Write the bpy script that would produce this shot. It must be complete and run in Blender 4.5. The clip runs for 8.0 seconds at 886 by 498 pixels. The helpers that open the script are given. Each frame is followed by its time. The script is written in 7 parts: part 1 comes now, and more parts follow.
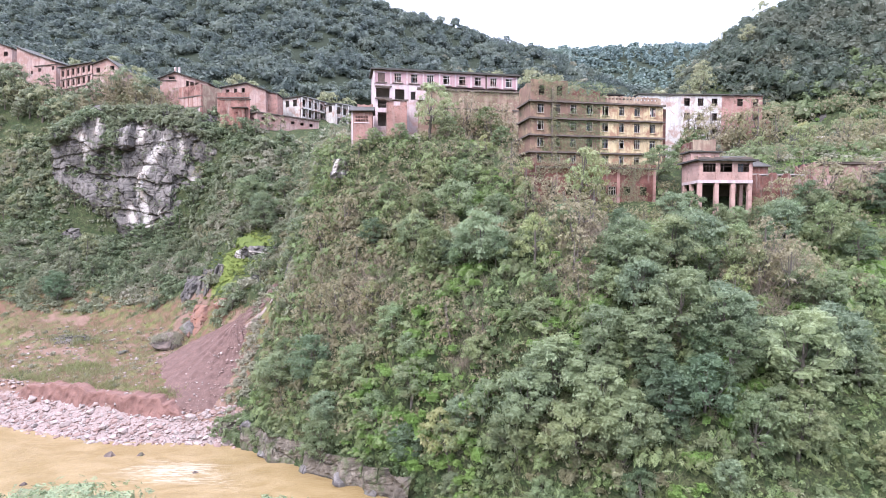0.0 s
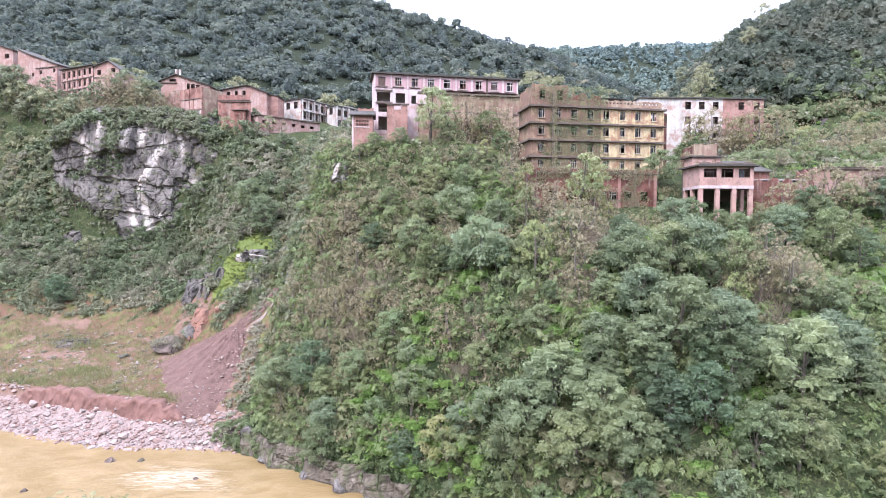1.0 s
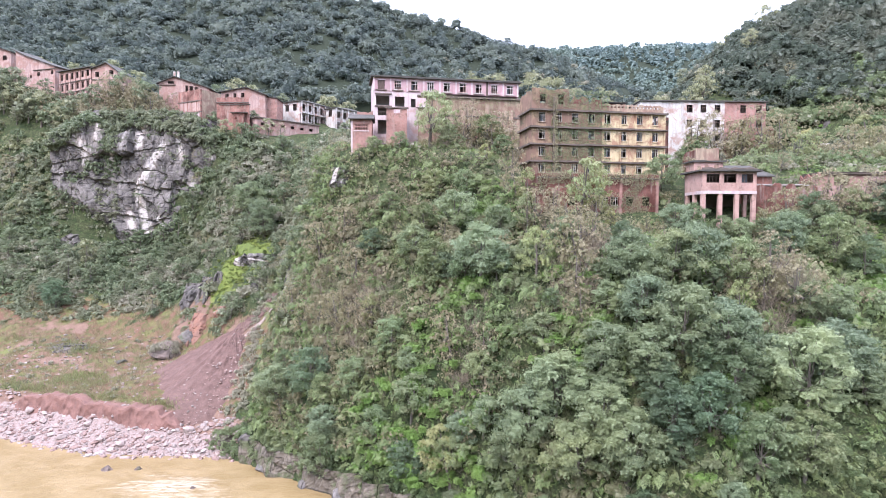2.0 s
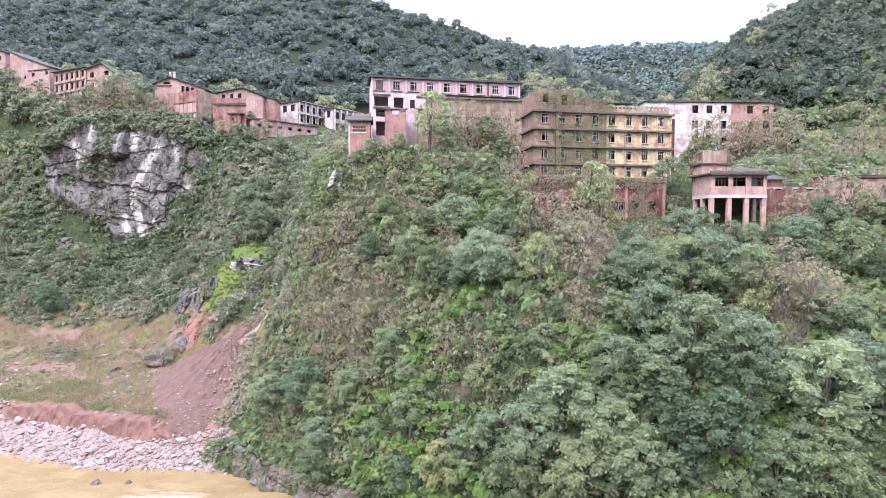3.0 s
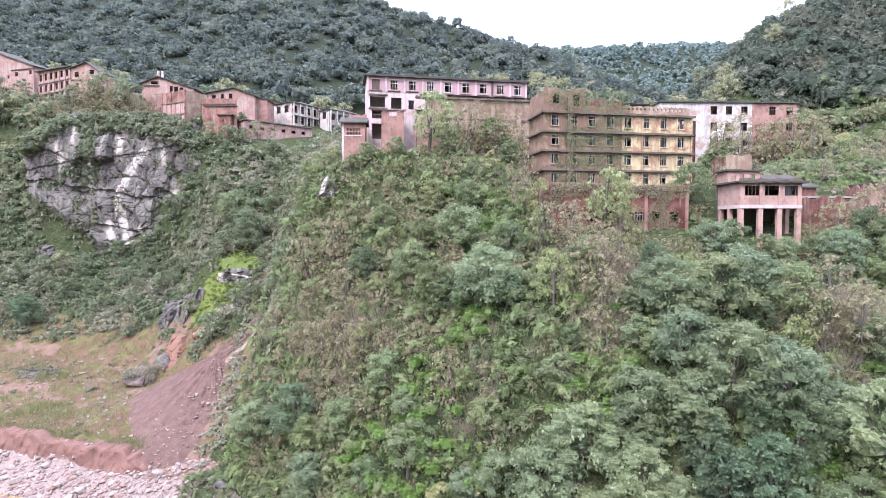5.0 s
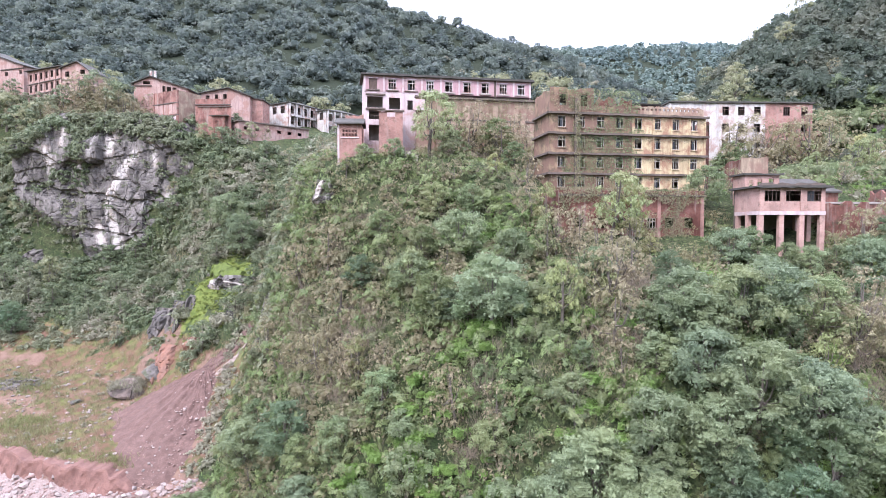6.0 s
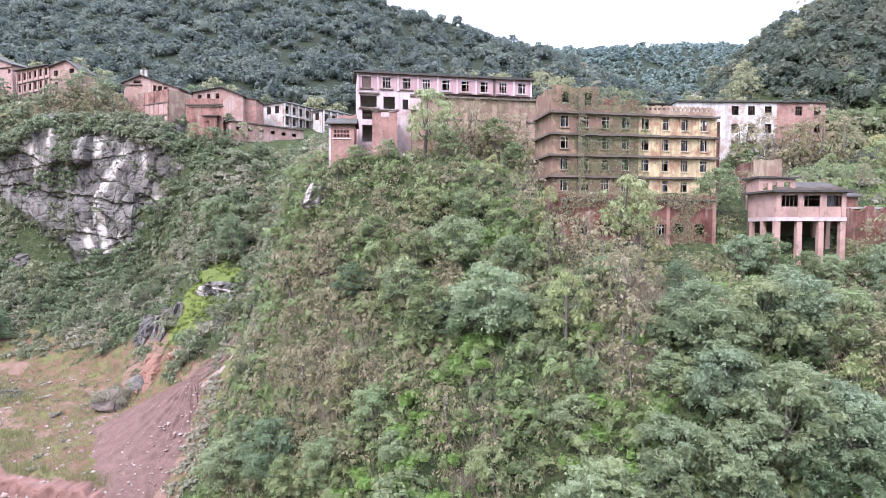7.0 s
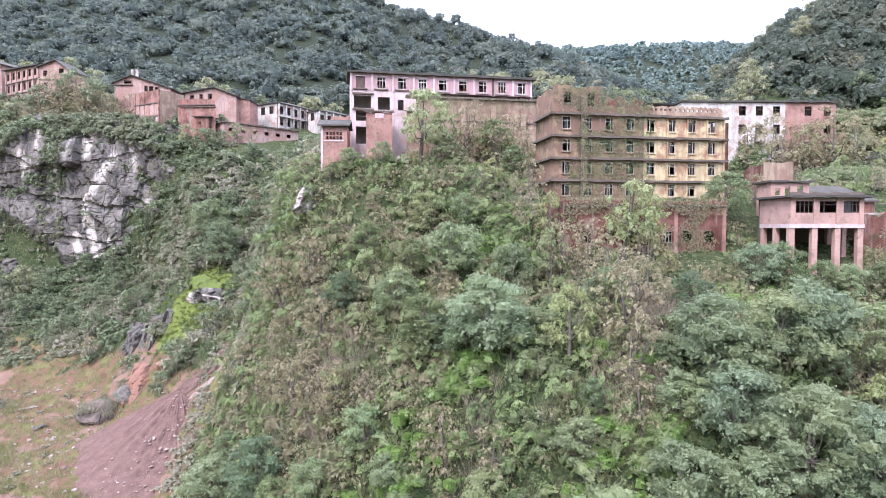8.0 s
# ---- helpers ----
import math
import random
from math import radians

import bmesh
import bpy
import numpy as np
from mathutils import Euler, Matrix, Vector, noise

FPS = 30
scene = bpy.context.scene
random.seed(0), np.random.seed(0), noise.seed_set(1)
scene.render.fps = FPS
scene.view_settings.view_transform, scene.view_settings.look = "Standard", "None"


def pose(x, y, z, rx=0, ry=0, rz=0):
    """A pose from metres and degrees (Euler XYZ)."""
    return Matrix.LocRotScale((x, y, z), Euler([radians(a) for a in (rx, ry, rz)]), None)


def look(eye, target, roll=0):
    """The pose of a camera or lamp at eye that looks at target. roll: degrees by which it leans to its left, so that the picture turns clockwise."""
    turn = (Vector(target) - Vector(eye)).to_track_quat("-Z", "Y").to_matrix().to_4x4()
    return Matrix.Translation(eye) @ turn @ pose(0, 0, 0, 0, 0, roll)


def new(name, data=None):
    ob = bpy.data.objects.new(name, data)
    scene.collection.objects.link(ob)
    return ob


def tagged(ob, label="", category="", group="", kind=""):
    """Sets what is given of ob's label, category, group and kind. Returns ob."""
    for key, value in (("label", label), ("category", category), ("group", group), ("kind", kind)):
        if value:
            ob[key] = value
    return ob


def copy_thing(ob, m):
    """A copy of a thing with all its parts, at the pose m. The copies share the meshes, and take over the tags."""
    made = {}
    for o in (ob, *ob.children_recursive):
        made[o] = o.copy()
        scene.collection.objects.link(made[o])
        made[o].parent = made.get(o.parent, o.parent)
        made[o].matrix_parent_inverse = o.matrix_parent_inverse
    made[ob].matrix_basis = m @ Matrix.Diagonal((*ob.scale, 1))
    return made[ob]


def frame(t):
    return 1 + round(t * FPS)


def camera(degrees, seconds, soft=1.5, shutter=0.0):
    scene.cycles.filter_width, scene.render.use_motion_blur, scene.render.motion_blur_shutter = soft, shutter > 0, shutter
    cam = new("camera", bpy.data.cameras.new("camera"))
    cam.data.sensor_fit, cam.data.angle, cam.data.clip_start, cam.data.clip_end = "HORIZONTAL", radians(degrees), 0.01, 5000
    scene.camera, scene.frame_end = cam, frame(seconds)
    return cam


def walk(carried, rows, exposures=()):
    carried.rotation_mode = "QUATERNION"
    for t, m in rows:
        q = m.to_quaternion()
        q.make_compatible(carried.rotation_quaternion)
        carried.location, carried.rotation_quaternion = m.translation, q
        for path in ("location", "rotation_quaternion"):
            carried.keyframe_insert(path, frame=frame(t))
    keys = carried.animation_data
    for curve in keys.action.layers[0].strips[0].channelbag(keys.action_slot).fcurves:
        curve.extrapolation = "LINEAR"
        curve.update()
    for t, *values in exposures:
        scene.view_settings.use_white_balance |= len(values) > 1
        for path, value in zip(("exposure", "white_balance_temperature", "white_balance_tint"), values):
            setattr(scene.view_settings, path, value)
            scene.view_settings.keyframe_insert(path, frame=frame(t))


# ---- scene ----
cam = camera(73.7, 8.0, soft=0.75)
PATH = [
    (0, (0.061, -0.022, 32.854), (0.059, 1.977, 32.779), 0.2),
    (0.5, (0.109, 0.054, 33.349), (0.106, 2.052, 33.273), 0.2),
    (1, (0.182, 0.114, 33.888), (0.176, 2.113, 33.811), 0.2),
    (1.5, (0.139, 0.307, 34.377), (0.134, 2.306, 34.3), 0.2),
    (3, (0.239, 4.329, 35.843), (0.232, 6.328, 35.764), 0.1),
    (3.5, (0.154, 6.218, 36.226), (0.148, 8.216, 36.149), 0.1),
    (4, (0.046, 8.574, 36.738), (0.04, 10.572, 36.661), 0.1),
    (4.5, (0.038, 10.865, 37.201), (0.031, 12.864, 37.124), 0.1),
    (6, (-0.105, 18.631, 38.59), (-0.112, 20.63, 38.517), 0.1),
    (6.5, (0.133, 21.031, 39.007), (0.124, 23.03, 38.935), 0.1),
    (7, (0.61, 23.71, 39.464), (0.6, 25.708, 39.392), 0.1),
    (7.5, (0.878, 26.038, 39.968), (0.869, 28.037, 39.896), 0.0),
    (8, (1.052, 27.713, 40.516), (1.043, 29.711, 40.442), 0.0),
]
walk(cam, [(t, look(eye, target, roll)) for t, eye, target, roll in PATH], [(0.0, 2.07, 6010, 22), (8.0, 2.07, 6010, 22)])

# ---- light: an overcast sky ----
SUN_DIR = (-0.35, -0.55, 0.76)
world = bpy.data.worlds.new("overcast_sky")
scene.world = world
world.use_nodes = True
wn, wl = world.node_tree.nodes, world.node_tree.links
wn.clear()
w_out = wn.new("ShaderNodeOutputWorld")
w_sky = wn.new("ShaderNodeTexSky")
w_sky.sky_type, w_sky.sun_disc = "NISHITA", False
w_sky.sun_elevation, w_sky.sun_rotation = radians(50), radians(212)
w_b1, w_b2, w_add = wn.new("ShaderNodeBackground"), wn.new("ShaderNodeBackground"), wn.new("ShaderNodeAddShader")
w_b1.inputs[1].default_value = 0.05
w_b2.inputs[0].default_value = (0.90, 0.96, 1.06, 1)   # the cloud layer
# an overcast sky is brightest overhead
w_at, w_sep, w_up = wn.new("ShaderNodeTexCoord"), wn.new("ShaderNodeSeparateXYZ"), wn.new("ShaderNodeMapRange")
wl.new(w_at.outputs["Generated"], w_sep.inputs[0])
wl.new(w_sep.outputs[2], w_up.inputs[0])
w_up.inputs["To Min"].default_value, w_up.inputs["To Max"].default_value = 0.47, 1.12
wl.new(w_up.outputs[0], w_b2.inputs[1])
wl.new(w_sky.outputs[0], w_b1.inputs[0])
wl.new(w_b1.outputs[0], w_add.inputs[0])
wl.new(w_b2.outputs[0], w_add.inputs[1])
wl.new(w_add.outputs[0], w_out.inputs[0])
sun = new("sun", bpy.data.lights.new("sun", "SUN"))
sun.data.energy, sun.data.angle, sun.data.color = 1.2, radians(25), (1.0, 0.97, 0.92)
sun.matrix_world = look((0, 0, 300), (-SUN_DIR[0], -SUN_DIR[1], 300 - SUN_DIR[2]))

# ---- helpers ----
rng = np.random.default_rng(7)


def value_noise(x, y, z=0.0, seed=0):
    """Smooth lattice noise in -1..1 for arrays."""
    x, y, z = np.broadcast_arrays(np.asarray(x, float), np.asarray(y, float), np.asarray(z, float))
    i, j, k = np.floor(x).astype(np.int64), np.floor(y).astype(np.int64), np.floor(z).astype(np.int64)
    fx, fy, fz = x - i, y - j, z - k
    fx, fy, fz = (f * f * (3 - 2 * f) for f in (fx, fy, fz))

    def corner(a, b, c):
        h = ((i + a) * 374761393 + (j + b) * 668265263 + (k + c) * 2147483647 + seed * 974634777) & 0x7FFFFFFF
        h = ((h ^ (h >> 13)) * 1274126177) & 0x7FFFFFFF
        h = ((h ^ (h >> 16)) * 668265263) & 0x7FFFFFFF
        return h / 0x3FFFFFFF - 1

    out = 0
    for a in (0, 1):
        for b in (0, 1):
            for c in (0, 1):
                w = (fx if a else 1 - fx) * (fy if b else 1 - fy) * (fz if c else 1 - fz)
                out = out + w * corner(a, b, c)
    return out


def fractal(x, y, z=0.0, octaves=4, seed=0):
    total, amp, s = 0, 1.0, 1.0
    for n in range(octaves):
        total = total + amp * value_noise(np.asarray(x) * s, np.asarray(y) * s, np.asarray(z) * s, seed + n)
        amp, s = amp * 0.5, s * 2.03
    return total / 1.8


def mesh_from(name, verts, faces, material=None, smooth=False):
    """A mesh from arrays: verts (n, 3), faces (m, k)."""
    verts, faces = np.asarray(verts, np.float32), np.asarray(faces, np.int32)
    me = bpy.data.meshes.new(name)
    k = faces.shape[1]
    me.vertices.add(len(verts))
    me.vertices.foreach_set("co", verts.ravel())
    me.loops.add(faces.size)
    me.loops.foreach_set("vertex_index", faces.ravel())
    me.polygons.add(len(faces))
    me.polygons.foreach_set("loop_start", np.arange(0, faces.size, k, dtype=np.int32))
    me.polygons.foreach_set("use_smooth", np.full(len(faces), smooth))
    me.update(calc_edges=True)
    if material:
        me.materials.append(material)
    return me


def part(name, bm, material, parent, label=""):
    """Links a bmesh as one mesh object under a thing or a part."""
    me = bpy.data.meshes.new(name)
    bm.to_mesh(me)
    bm.free()
    me.materials.append(material)
    ob = new(name, me)
    ob.parent = parent
    return tagged(ob, label)


def part_mesh(name, me, parent, label=""):
    ob = new(name, me)
    ob.parent = parent
    return tagged(ob, label)


def box_into(bm, lo, hi, jitter=0.0):
    """Adds a box between two corners."""
    r = random.Random(int(lo[0] * 131 + lo[1] * 71 + lo[2] * 37 + hi[0] * 17))
    vs = []
    for z in (lo[2], hi[2]):
        for x, y in ((lo[0], lo[1]), (hi[0], lo[1]), (hi[0], hi[1]), (lo[0], hi[1])):
            vs.append(bm.verts.new((x + r.uniform(-jitter, jitter), y + r.uniform(-jitter, jitter), z + r.uniform(-jitter, jitter))))
    for f in ((3, 2, 1, 0), (4, 5, 6, 7), (0, 1, 5, 4), (1, 2, 6, 5), (2, 3, 7, 6), (3, 0, 4, 7)):
        bm.faces.new([vs[n] for n in f])
    return vs


def box(lo, hi, bevel=0.0, jitter=0.0):
    bm = bmesh.new()
    box_into(bm, lo, hi, jitter)
    if bevel:
        bmesh.ops.bevel(bm, geom=bm.edges[:], offset=bevel, segments=1, affect="EDGES")
    return bm


# ---- materials ----
class Nodes:
    """Short forms for a material's node tree."""

    def __init__(self, name):
        self.mat = bpy.data.materials.new(name)
        self.mat.use_nodes = True
        self.n, self.l = self.mat.node_tree.nodes, self.mat.node_tree.links
        self.n.clear()
        self.out = self.n.new("ShaderNodeOutputMaterial")

    def link(self, a, b):
        self.l.new(a, b)

    def coords(self, kind="Object", scale=(1, 1, 1)):
        tc, mp = self.n.new("ShaderNodeTexCoord"), self.n.new("ShaderNodeMapping")
        mp.inputs["Scale"].default_value = scale
        if kind == "World":
            self.link(self.n.new("ShaderNodeNewGeometry").outputs["Position"], mp.inputs[0])
        else:
            self.link(tc.outputs[kind], mp.inputs[0])
        return mp.outputs[0]

    def noise(self, vec, scale, detail=4, rough=0.55, distort=0.0):
        t = self.n.new("ShaderNodeTexNoise")
        t.inputs["Scale"].default_value, t.inputs["Detail"].default_value = scale, detail
        t.inputs["Roughness"].default_value, t.inputs["Distortion"].default_value = rough, distort
        self.link(vec, t.inputs["Vector"])
        return t.outputs["Fac"]

    def ramp(self, fac, *stops):
        r = self.n.new("ShaderNodeValToRGB")
        while len(r.color_ramp.elements) < len(stops):
            r.color_ramp.elements.new(0.5)
        for e, (p, c) in zip(r.color_ramp.elements, stops):
            e.position, e.color = p, ((c, c, c, 1) if isinstance(c, (int, float)) else (*c, 1))
        self.link(fac, r.inputs[0])
        return r.outputs[0]

    def mix(self, fac, a, b, mode="MIX"):
        m = self.n.new("ShaderNodeMix")
        m.data_type, m.blend_type = "RGBA", mode
        for slot, v in ((0, fac), (6, a), (7, b)):
            if isinstance(v, (int, float)):
                m.inputs[slot].default_value = v
            elif isinstance(v, tuple):
                m.inputs[slot].default_value = (*v, 1)
            else:
                self.link(v, m.inputs[slot])
        return m.outputs[2]

    def math(self, op, a, b=0.0):
        m = self.n.new("ShaderNodeMath")
        m.operation = op
        for slot, v in ((0, a), (1, b)):
            if isinstance(v, (int, float)):
                m.inputs[slot].default_value = v
            else:
                self.link(v, m.inputs[slot])
        return m.outputs[0]

    def attribute(self, name):
        a = self.n.new("ShaderNodeAttribute")
        a.attribute_name = name
        return a.outputs["Fac"]

    def bump(self, height, strength=0.4, distance=0.05):
        b = self.n.new("ShaderNodeBump")
        b.inputs["Strength"].default_value, b.inputs["Distance"].default_value = strength, distance
        self.link(height, b.inputs["Height"])
        return b.outputs[0]

    def surface(self, colour, rough=0.85, metal=0.0, normal=None, specular=0.3):
        p = self.n.new("ShaderNodeBsdfPrincipled")
        for key, v in (("Base Color", colour), ("Roughness", rough), ("Metallic", metal), ("Specular IOR Level", specular)):
            if isinstance(v, (int, float)):
                p.inputs[key].default_value = v
            elif isinstance(v, tuple):
                p.inputs[key].default_value = (*v, 1)
            else:
                self.link(v, p.inputs[key])
        if normal:
            self.link(normal, p.inputs["Normal"])
        self.link(p.outputs[0], self.out.inputs[0])
        return self.mat


def leaf_material(name, dark, light, odd, patch=0.12, thin=0.42, by_object=False, grain=9.5, dense=0.47):
    """Foliage: colour varies leaf by leaf, plant by plant and over metres."""
    m = Nodes(name)
    dark, light, odd = (tuple(v * k for v, k in zip(c, (f, f, f * 1.18))) for c, f in ((dark, 0.85), (light, 1.1), (odd, 1.05)))
    geo = m.n.new("ShaderNodeNewGeometry")
    world_at = m.coords("World")
    leaf = geo.outputs["Random Per Island"]
    tone = m.noise(world_at, patch, 3, 0.6)
    spray = m.noise(world_at, grain, 2, 0.5)
    c = m.mix(m.ramp(m.math("ADD", m.math("MULTIPLY", leaf, 0.6), m.math("MULTIPLY", m.math("SUBTRACT", m.noise(world_at, grain * 0.6, 2), 0.3), 1.0)), (0.1, 0.0), (0.85, 1.0)), dark, light)
    c = m.mix(m.ramp(tone, (0.42, 0.0), (0.66, 0.75)), c, odd)
    if by_object:
        info = m.n.new("ShaderNodeObjectInfo")
        hue = m.n.new("ShaderNodeHueSaturation")
        m.link(m.math("ADD", m.math("MULTIPLY", info.outputs["Random"], 0.042), 0.474), hue.inputs["Hue"])
        m.link(m.math("ADD", m.math("MULTIPLY", info.outputs["Random"], -0.2), 1.14), hue.inputs["Saturation"])
        pick = m.math("FRACT", m.math("MULTIPLY", info.outputs["Random"], 17.3))
        m.link(m.math("ADD", m.math("MULTIPLY", pick, 0.38), 0.78), hue.inputs["Value"])
        m.link(c, hue.inputs["Color"])
        c = hue.outputs[0]
    p = m.n.new("ShaderNodeBsdfPrincipled")
    p.inputs["Roughness"].default_value, p.inputs["Specular IOR Level"].default_value = 0.5, 0.32
    m.link(c, p.inputs["Base Color"])
    t = m.n.new("ShaderNodeBsdfTranslucent")
    m.link(c, t.inputs["Color"])
    s = m.n.new("ShaderNodeMixShader")
    s.inputs[0].default_value = thin
    m.link(p.outputs[0], s.inputs[1])
    m.link(t.outputs[0], s.inputs[2])
    # each blade is a spray of small leaflets with gaps between them
    clear, cut = m.n.new("ShaderNodeBsdfTransparent"), m.n.new("ShaderNodeMixShader")
    m.link(m.ramp(spray, (dense, 0.0), (dense + 0.02, 1.0)), cut.inputs[0])
    m.link(clear.outputs[0], cut.inputs[1])
    m.link(s.outputs[0], cut.inputs[2])
    m.link(cut.outputs[0], m.out.inputs[0])
    return m.mat


def plaster_material(name, base, stain, bare, bare_amount=0.35, moss=0.0):
    """Old painted render: faded paint, run-off stains, patches fallen to brick, some moss."""
    m = Nodes(name)
    at = m.coords("World")
    runs = m.coords("World", (1.3, 1.3, 0.16))
    c = m.mix(m.ramp(m.noise(at, 0.5, 5, 0.6), (0.35, 0.0), (0.7, 0.6)), base, tuple(v * 0.8 for v in base))
    c = m.mix(m.ramp(m.noise(runs, 1.2, 6, 0.65), (0.44, 0.0), (0.66, 0.62)), c, stain)
    gone = m.noise(at, 0.42, 7, 0.62, 0.5)
    c = m.mix(m.ramp(gone, (0.58 - bare_amount * 0.3, 0.0), (0.72 - bare_amount * 0.3, 0.8)), c, bare)
    c = m.mix(m.ramp(m.noise(at, 1.7, 6, 0.7, 0.6), (0.56, 0.0), (0.66, 0.6)), c, tuple(0.5 * v + 0.5 * w for v, w in zip(bare, stain)))
    if moss:
        c = m.mix(m.ramp(m.noise(at, 0.3, 6, 0.7), (0.6 - moss * 0.3, 0.0), (0.75 - moss * 0.3, 0.85)), c, (0.045, 0.06, 0.025))
    fine = m.noise(at, 9.0, 5, 0.7)
    c = m.mix(m.math("MULTIPLY", fine, 0.35), c, (0.05, 0.045, 0.04))
    return m.surface(c, 0.9, normal=m.bump(m.math("ADD", fine, gone), 0.5, 0.06))


def brick_material(name, brick, other, mortar, grime=0.4):
    m = Nodes(name)
    tc = m.coords("World")
    sep, com = m.n.new("ShaderNodeSeparateXYZ"), m.n.new("ShaderNodeCombineXYZ")
    m.link(tc, sep.inputs[0])
    m.link(m.math("ADD", sep.outputs[0], sep.outputs[1]), com.inputs[0])
    m.link(sep.outputs[2], com.inputs[1])
    b = m.n.new("ShaderNodeTexBrick")
    m.link(com.outputs[0], b.inputs["Vector"])
    b.inputs["Color1"].default_value, b.inputs["Color2"].default_value, b.inputs["Mortar"].default_value = (*brick, 1), (*other, 1), (*mortar, 1)
    b.inputs["Scale"].default_value, b.inputs["Mortar Size"].default_value = 1.0, 0.012
    b.inputs["Brick Width"].default_value, b.inputs["Row Height"].default_value = 0.25, 0.075
    c = b.outputs["Color"]
    at = m.coords("World")
    c = m.mix(m.ramp(m.noise(at, 0.35, 6, 0.65), (0.42, 0.0), (0.7, grime * 1.6)), c, tuple(v * 0.35 for v in brick))
    c = m.mix(m.ramp(m.noise(m.coords("World", (1.2, 1.2, 0.2)), 0.9, 6, 0.65), (0.52, 0.0), (0.72, grime)), c, (0.32, 0.27, 0.23))
    c = m.mix(m.ramp(m.noise(at, 0.8, 6, 0.7), (0.56, 0.0), (0.7, grime * 1.2)), c, (0.05, 0.055, 0.03))
    return m.surface(c, 0.92, normal=m.bump(m.math("ADD", b.outputs["Fac"], m.noise(at, 6.0, 4)), 0.5, 0.03))


def plain_material(name, base, spot, scale=2.0, rough=0.85, bump=0.3, grit=0.3):
    m = Nodes(name)
    at = m.coords("World")
    n1, n2 = m.noise(at, scale, 6, 0.65), m.noise(at, scale * 7, 4, 0.6)
    c = m.mix(m.ramp(n1, (0.35, 0.0), (0.68, 1.0)), base, spot)
    c = m.mix(m.math("MULTIPLY", n2, 0.3) if grit == 0.3 else m.ramp(n2, (0.38, 0.0), (0.66, grit)), c, tuple(v * 0.4 for v in base))
    return m.surface(c, rough, normal=m.bump(m.math("ADD", n1, n2), bump, 0.08))


def rock_material(name, dark, mid, pale, pale_amount=0.5, limed=False, cracked=0.55, moss=0.0):
    """Bedded limestone: grey weathered rock, dark seams, pale drip streaks, thin moss."""
    m = Nodes(name)
    at = m.coords("World")
    runs = m.coords("World", (1.0, 1.0, 0.22))
    c = m.mix(m.ramp(m.noise(at, 0.22, 7, 0.65), (0.35, 0.0), (0.65, 1.0)), dark, mid)
    drip = m.math("ADD", m.math("MULTIPLY", m.noise(runs, 0.3, 6, 0.65, 0.8), 0.6), m.math("MULTIPLY", m.noise(at, 0.14, 5, 0.6), 0.4))
    c = m.mix(m.ramp(m.noise(m.coords("World", (1.0, 1.0, 0.3)), 0.5, 6, 0.7, 0.4), (0.5, 0.0), (0.6, 0.6)), c, tuple(v * 0.6 for v in dark))
    c = m.mix(m.ramp(drip, (0.66 - 0.2 * pale_amount, 0.0), (0.76 - 0.2 * pale_amount, 0.9)), c, pale)
    if limed:
        # lime left by running water, broken into streaks
        run = m.math("ADD", m.attribute("lime"), m.math("MULTIPLY", m.math("SUBTRACT", m.noise(m.coords("World", (1.0, 1.0, 0.18)), 0.9, 6, 0.7, 0.5), 0.5), 1.5))
        c = m.mix(m.ramp(run, (0.42, 0.0), (0.75, 0.92)), c, tuple(v * 1.15 for v in pale))
        warm = m.math("MULTIPLY", m.attribute("lime"), m.ramp(m.noise(at, 0.35, 5, 0.6), (0.45, 0.0), (0.65, 0.45)))
        c = m.mix(warm, c, (0.36, 0.26, 0.2))
    crack = m.n.new("ShaderNodeTexVoronoi")
    crack.feature = "DISTANCE_TO_EDGE"
    crack.inputs["Scale"].default_value = 0.2
    warp = m.n.new("ShaderNodeVectorMath")
    warp.operation = "ADD"
    wn_ = m.n.new("ShaderNodeTexNoise")
    wn_.inputs["Scale"].default_value, wn_.inputs["Detail"].default_value = 0.35, 6
    m.link(at, wn_.inputs["Vector"])
    m.link(m.coords("World", (1.0, 1.0, 0.4)), warp.inputs[0])
    m.link(wn_.outputs["Color"], warp.inputs[1])
    m.link(warp.outputs[0], crack.inputs["Vector"])
    split = m.math("MULTIPLY", m.ramp(crack.outputs["Distance"], (0.0, 1.0), (0.022, 0.0)), m.ramp(m.noise(at, 0.3, 3), (0.42, 0.0), (0.6, 1.0)))
    c = m.mix(m.math("MULTIPLY", split, cracked), c, tuple(v * 0.25 for v in dark))
    seam = m.noise(m.coords("World", (0.15, 0.15, 1.0)), 0.9, 5, 0.7, 0.6)
    c = m.mix(m.ramp(seam, (0.56, 0.0), (0.62, 0.75)), c, tuple(v * 0.35 for v in dark))
    c = m.mix(m.ramp(m.noise(at, 0.5, 6, 0.7), (0.57 - moss * 0.2, 0.0), (0.68 - moss * 0.2, 0.8)), c, (0.06, 0.075, 0.03))
    h = m.math("SUBTRACT", m.math("ADD", m.noise(at, 1.2, 8, 0.65), seam), m.math("MULTIPLY", split, 0.8))
    return m.surface(c, 0.85, normal=m.bump(h, 0.9, 0.5))


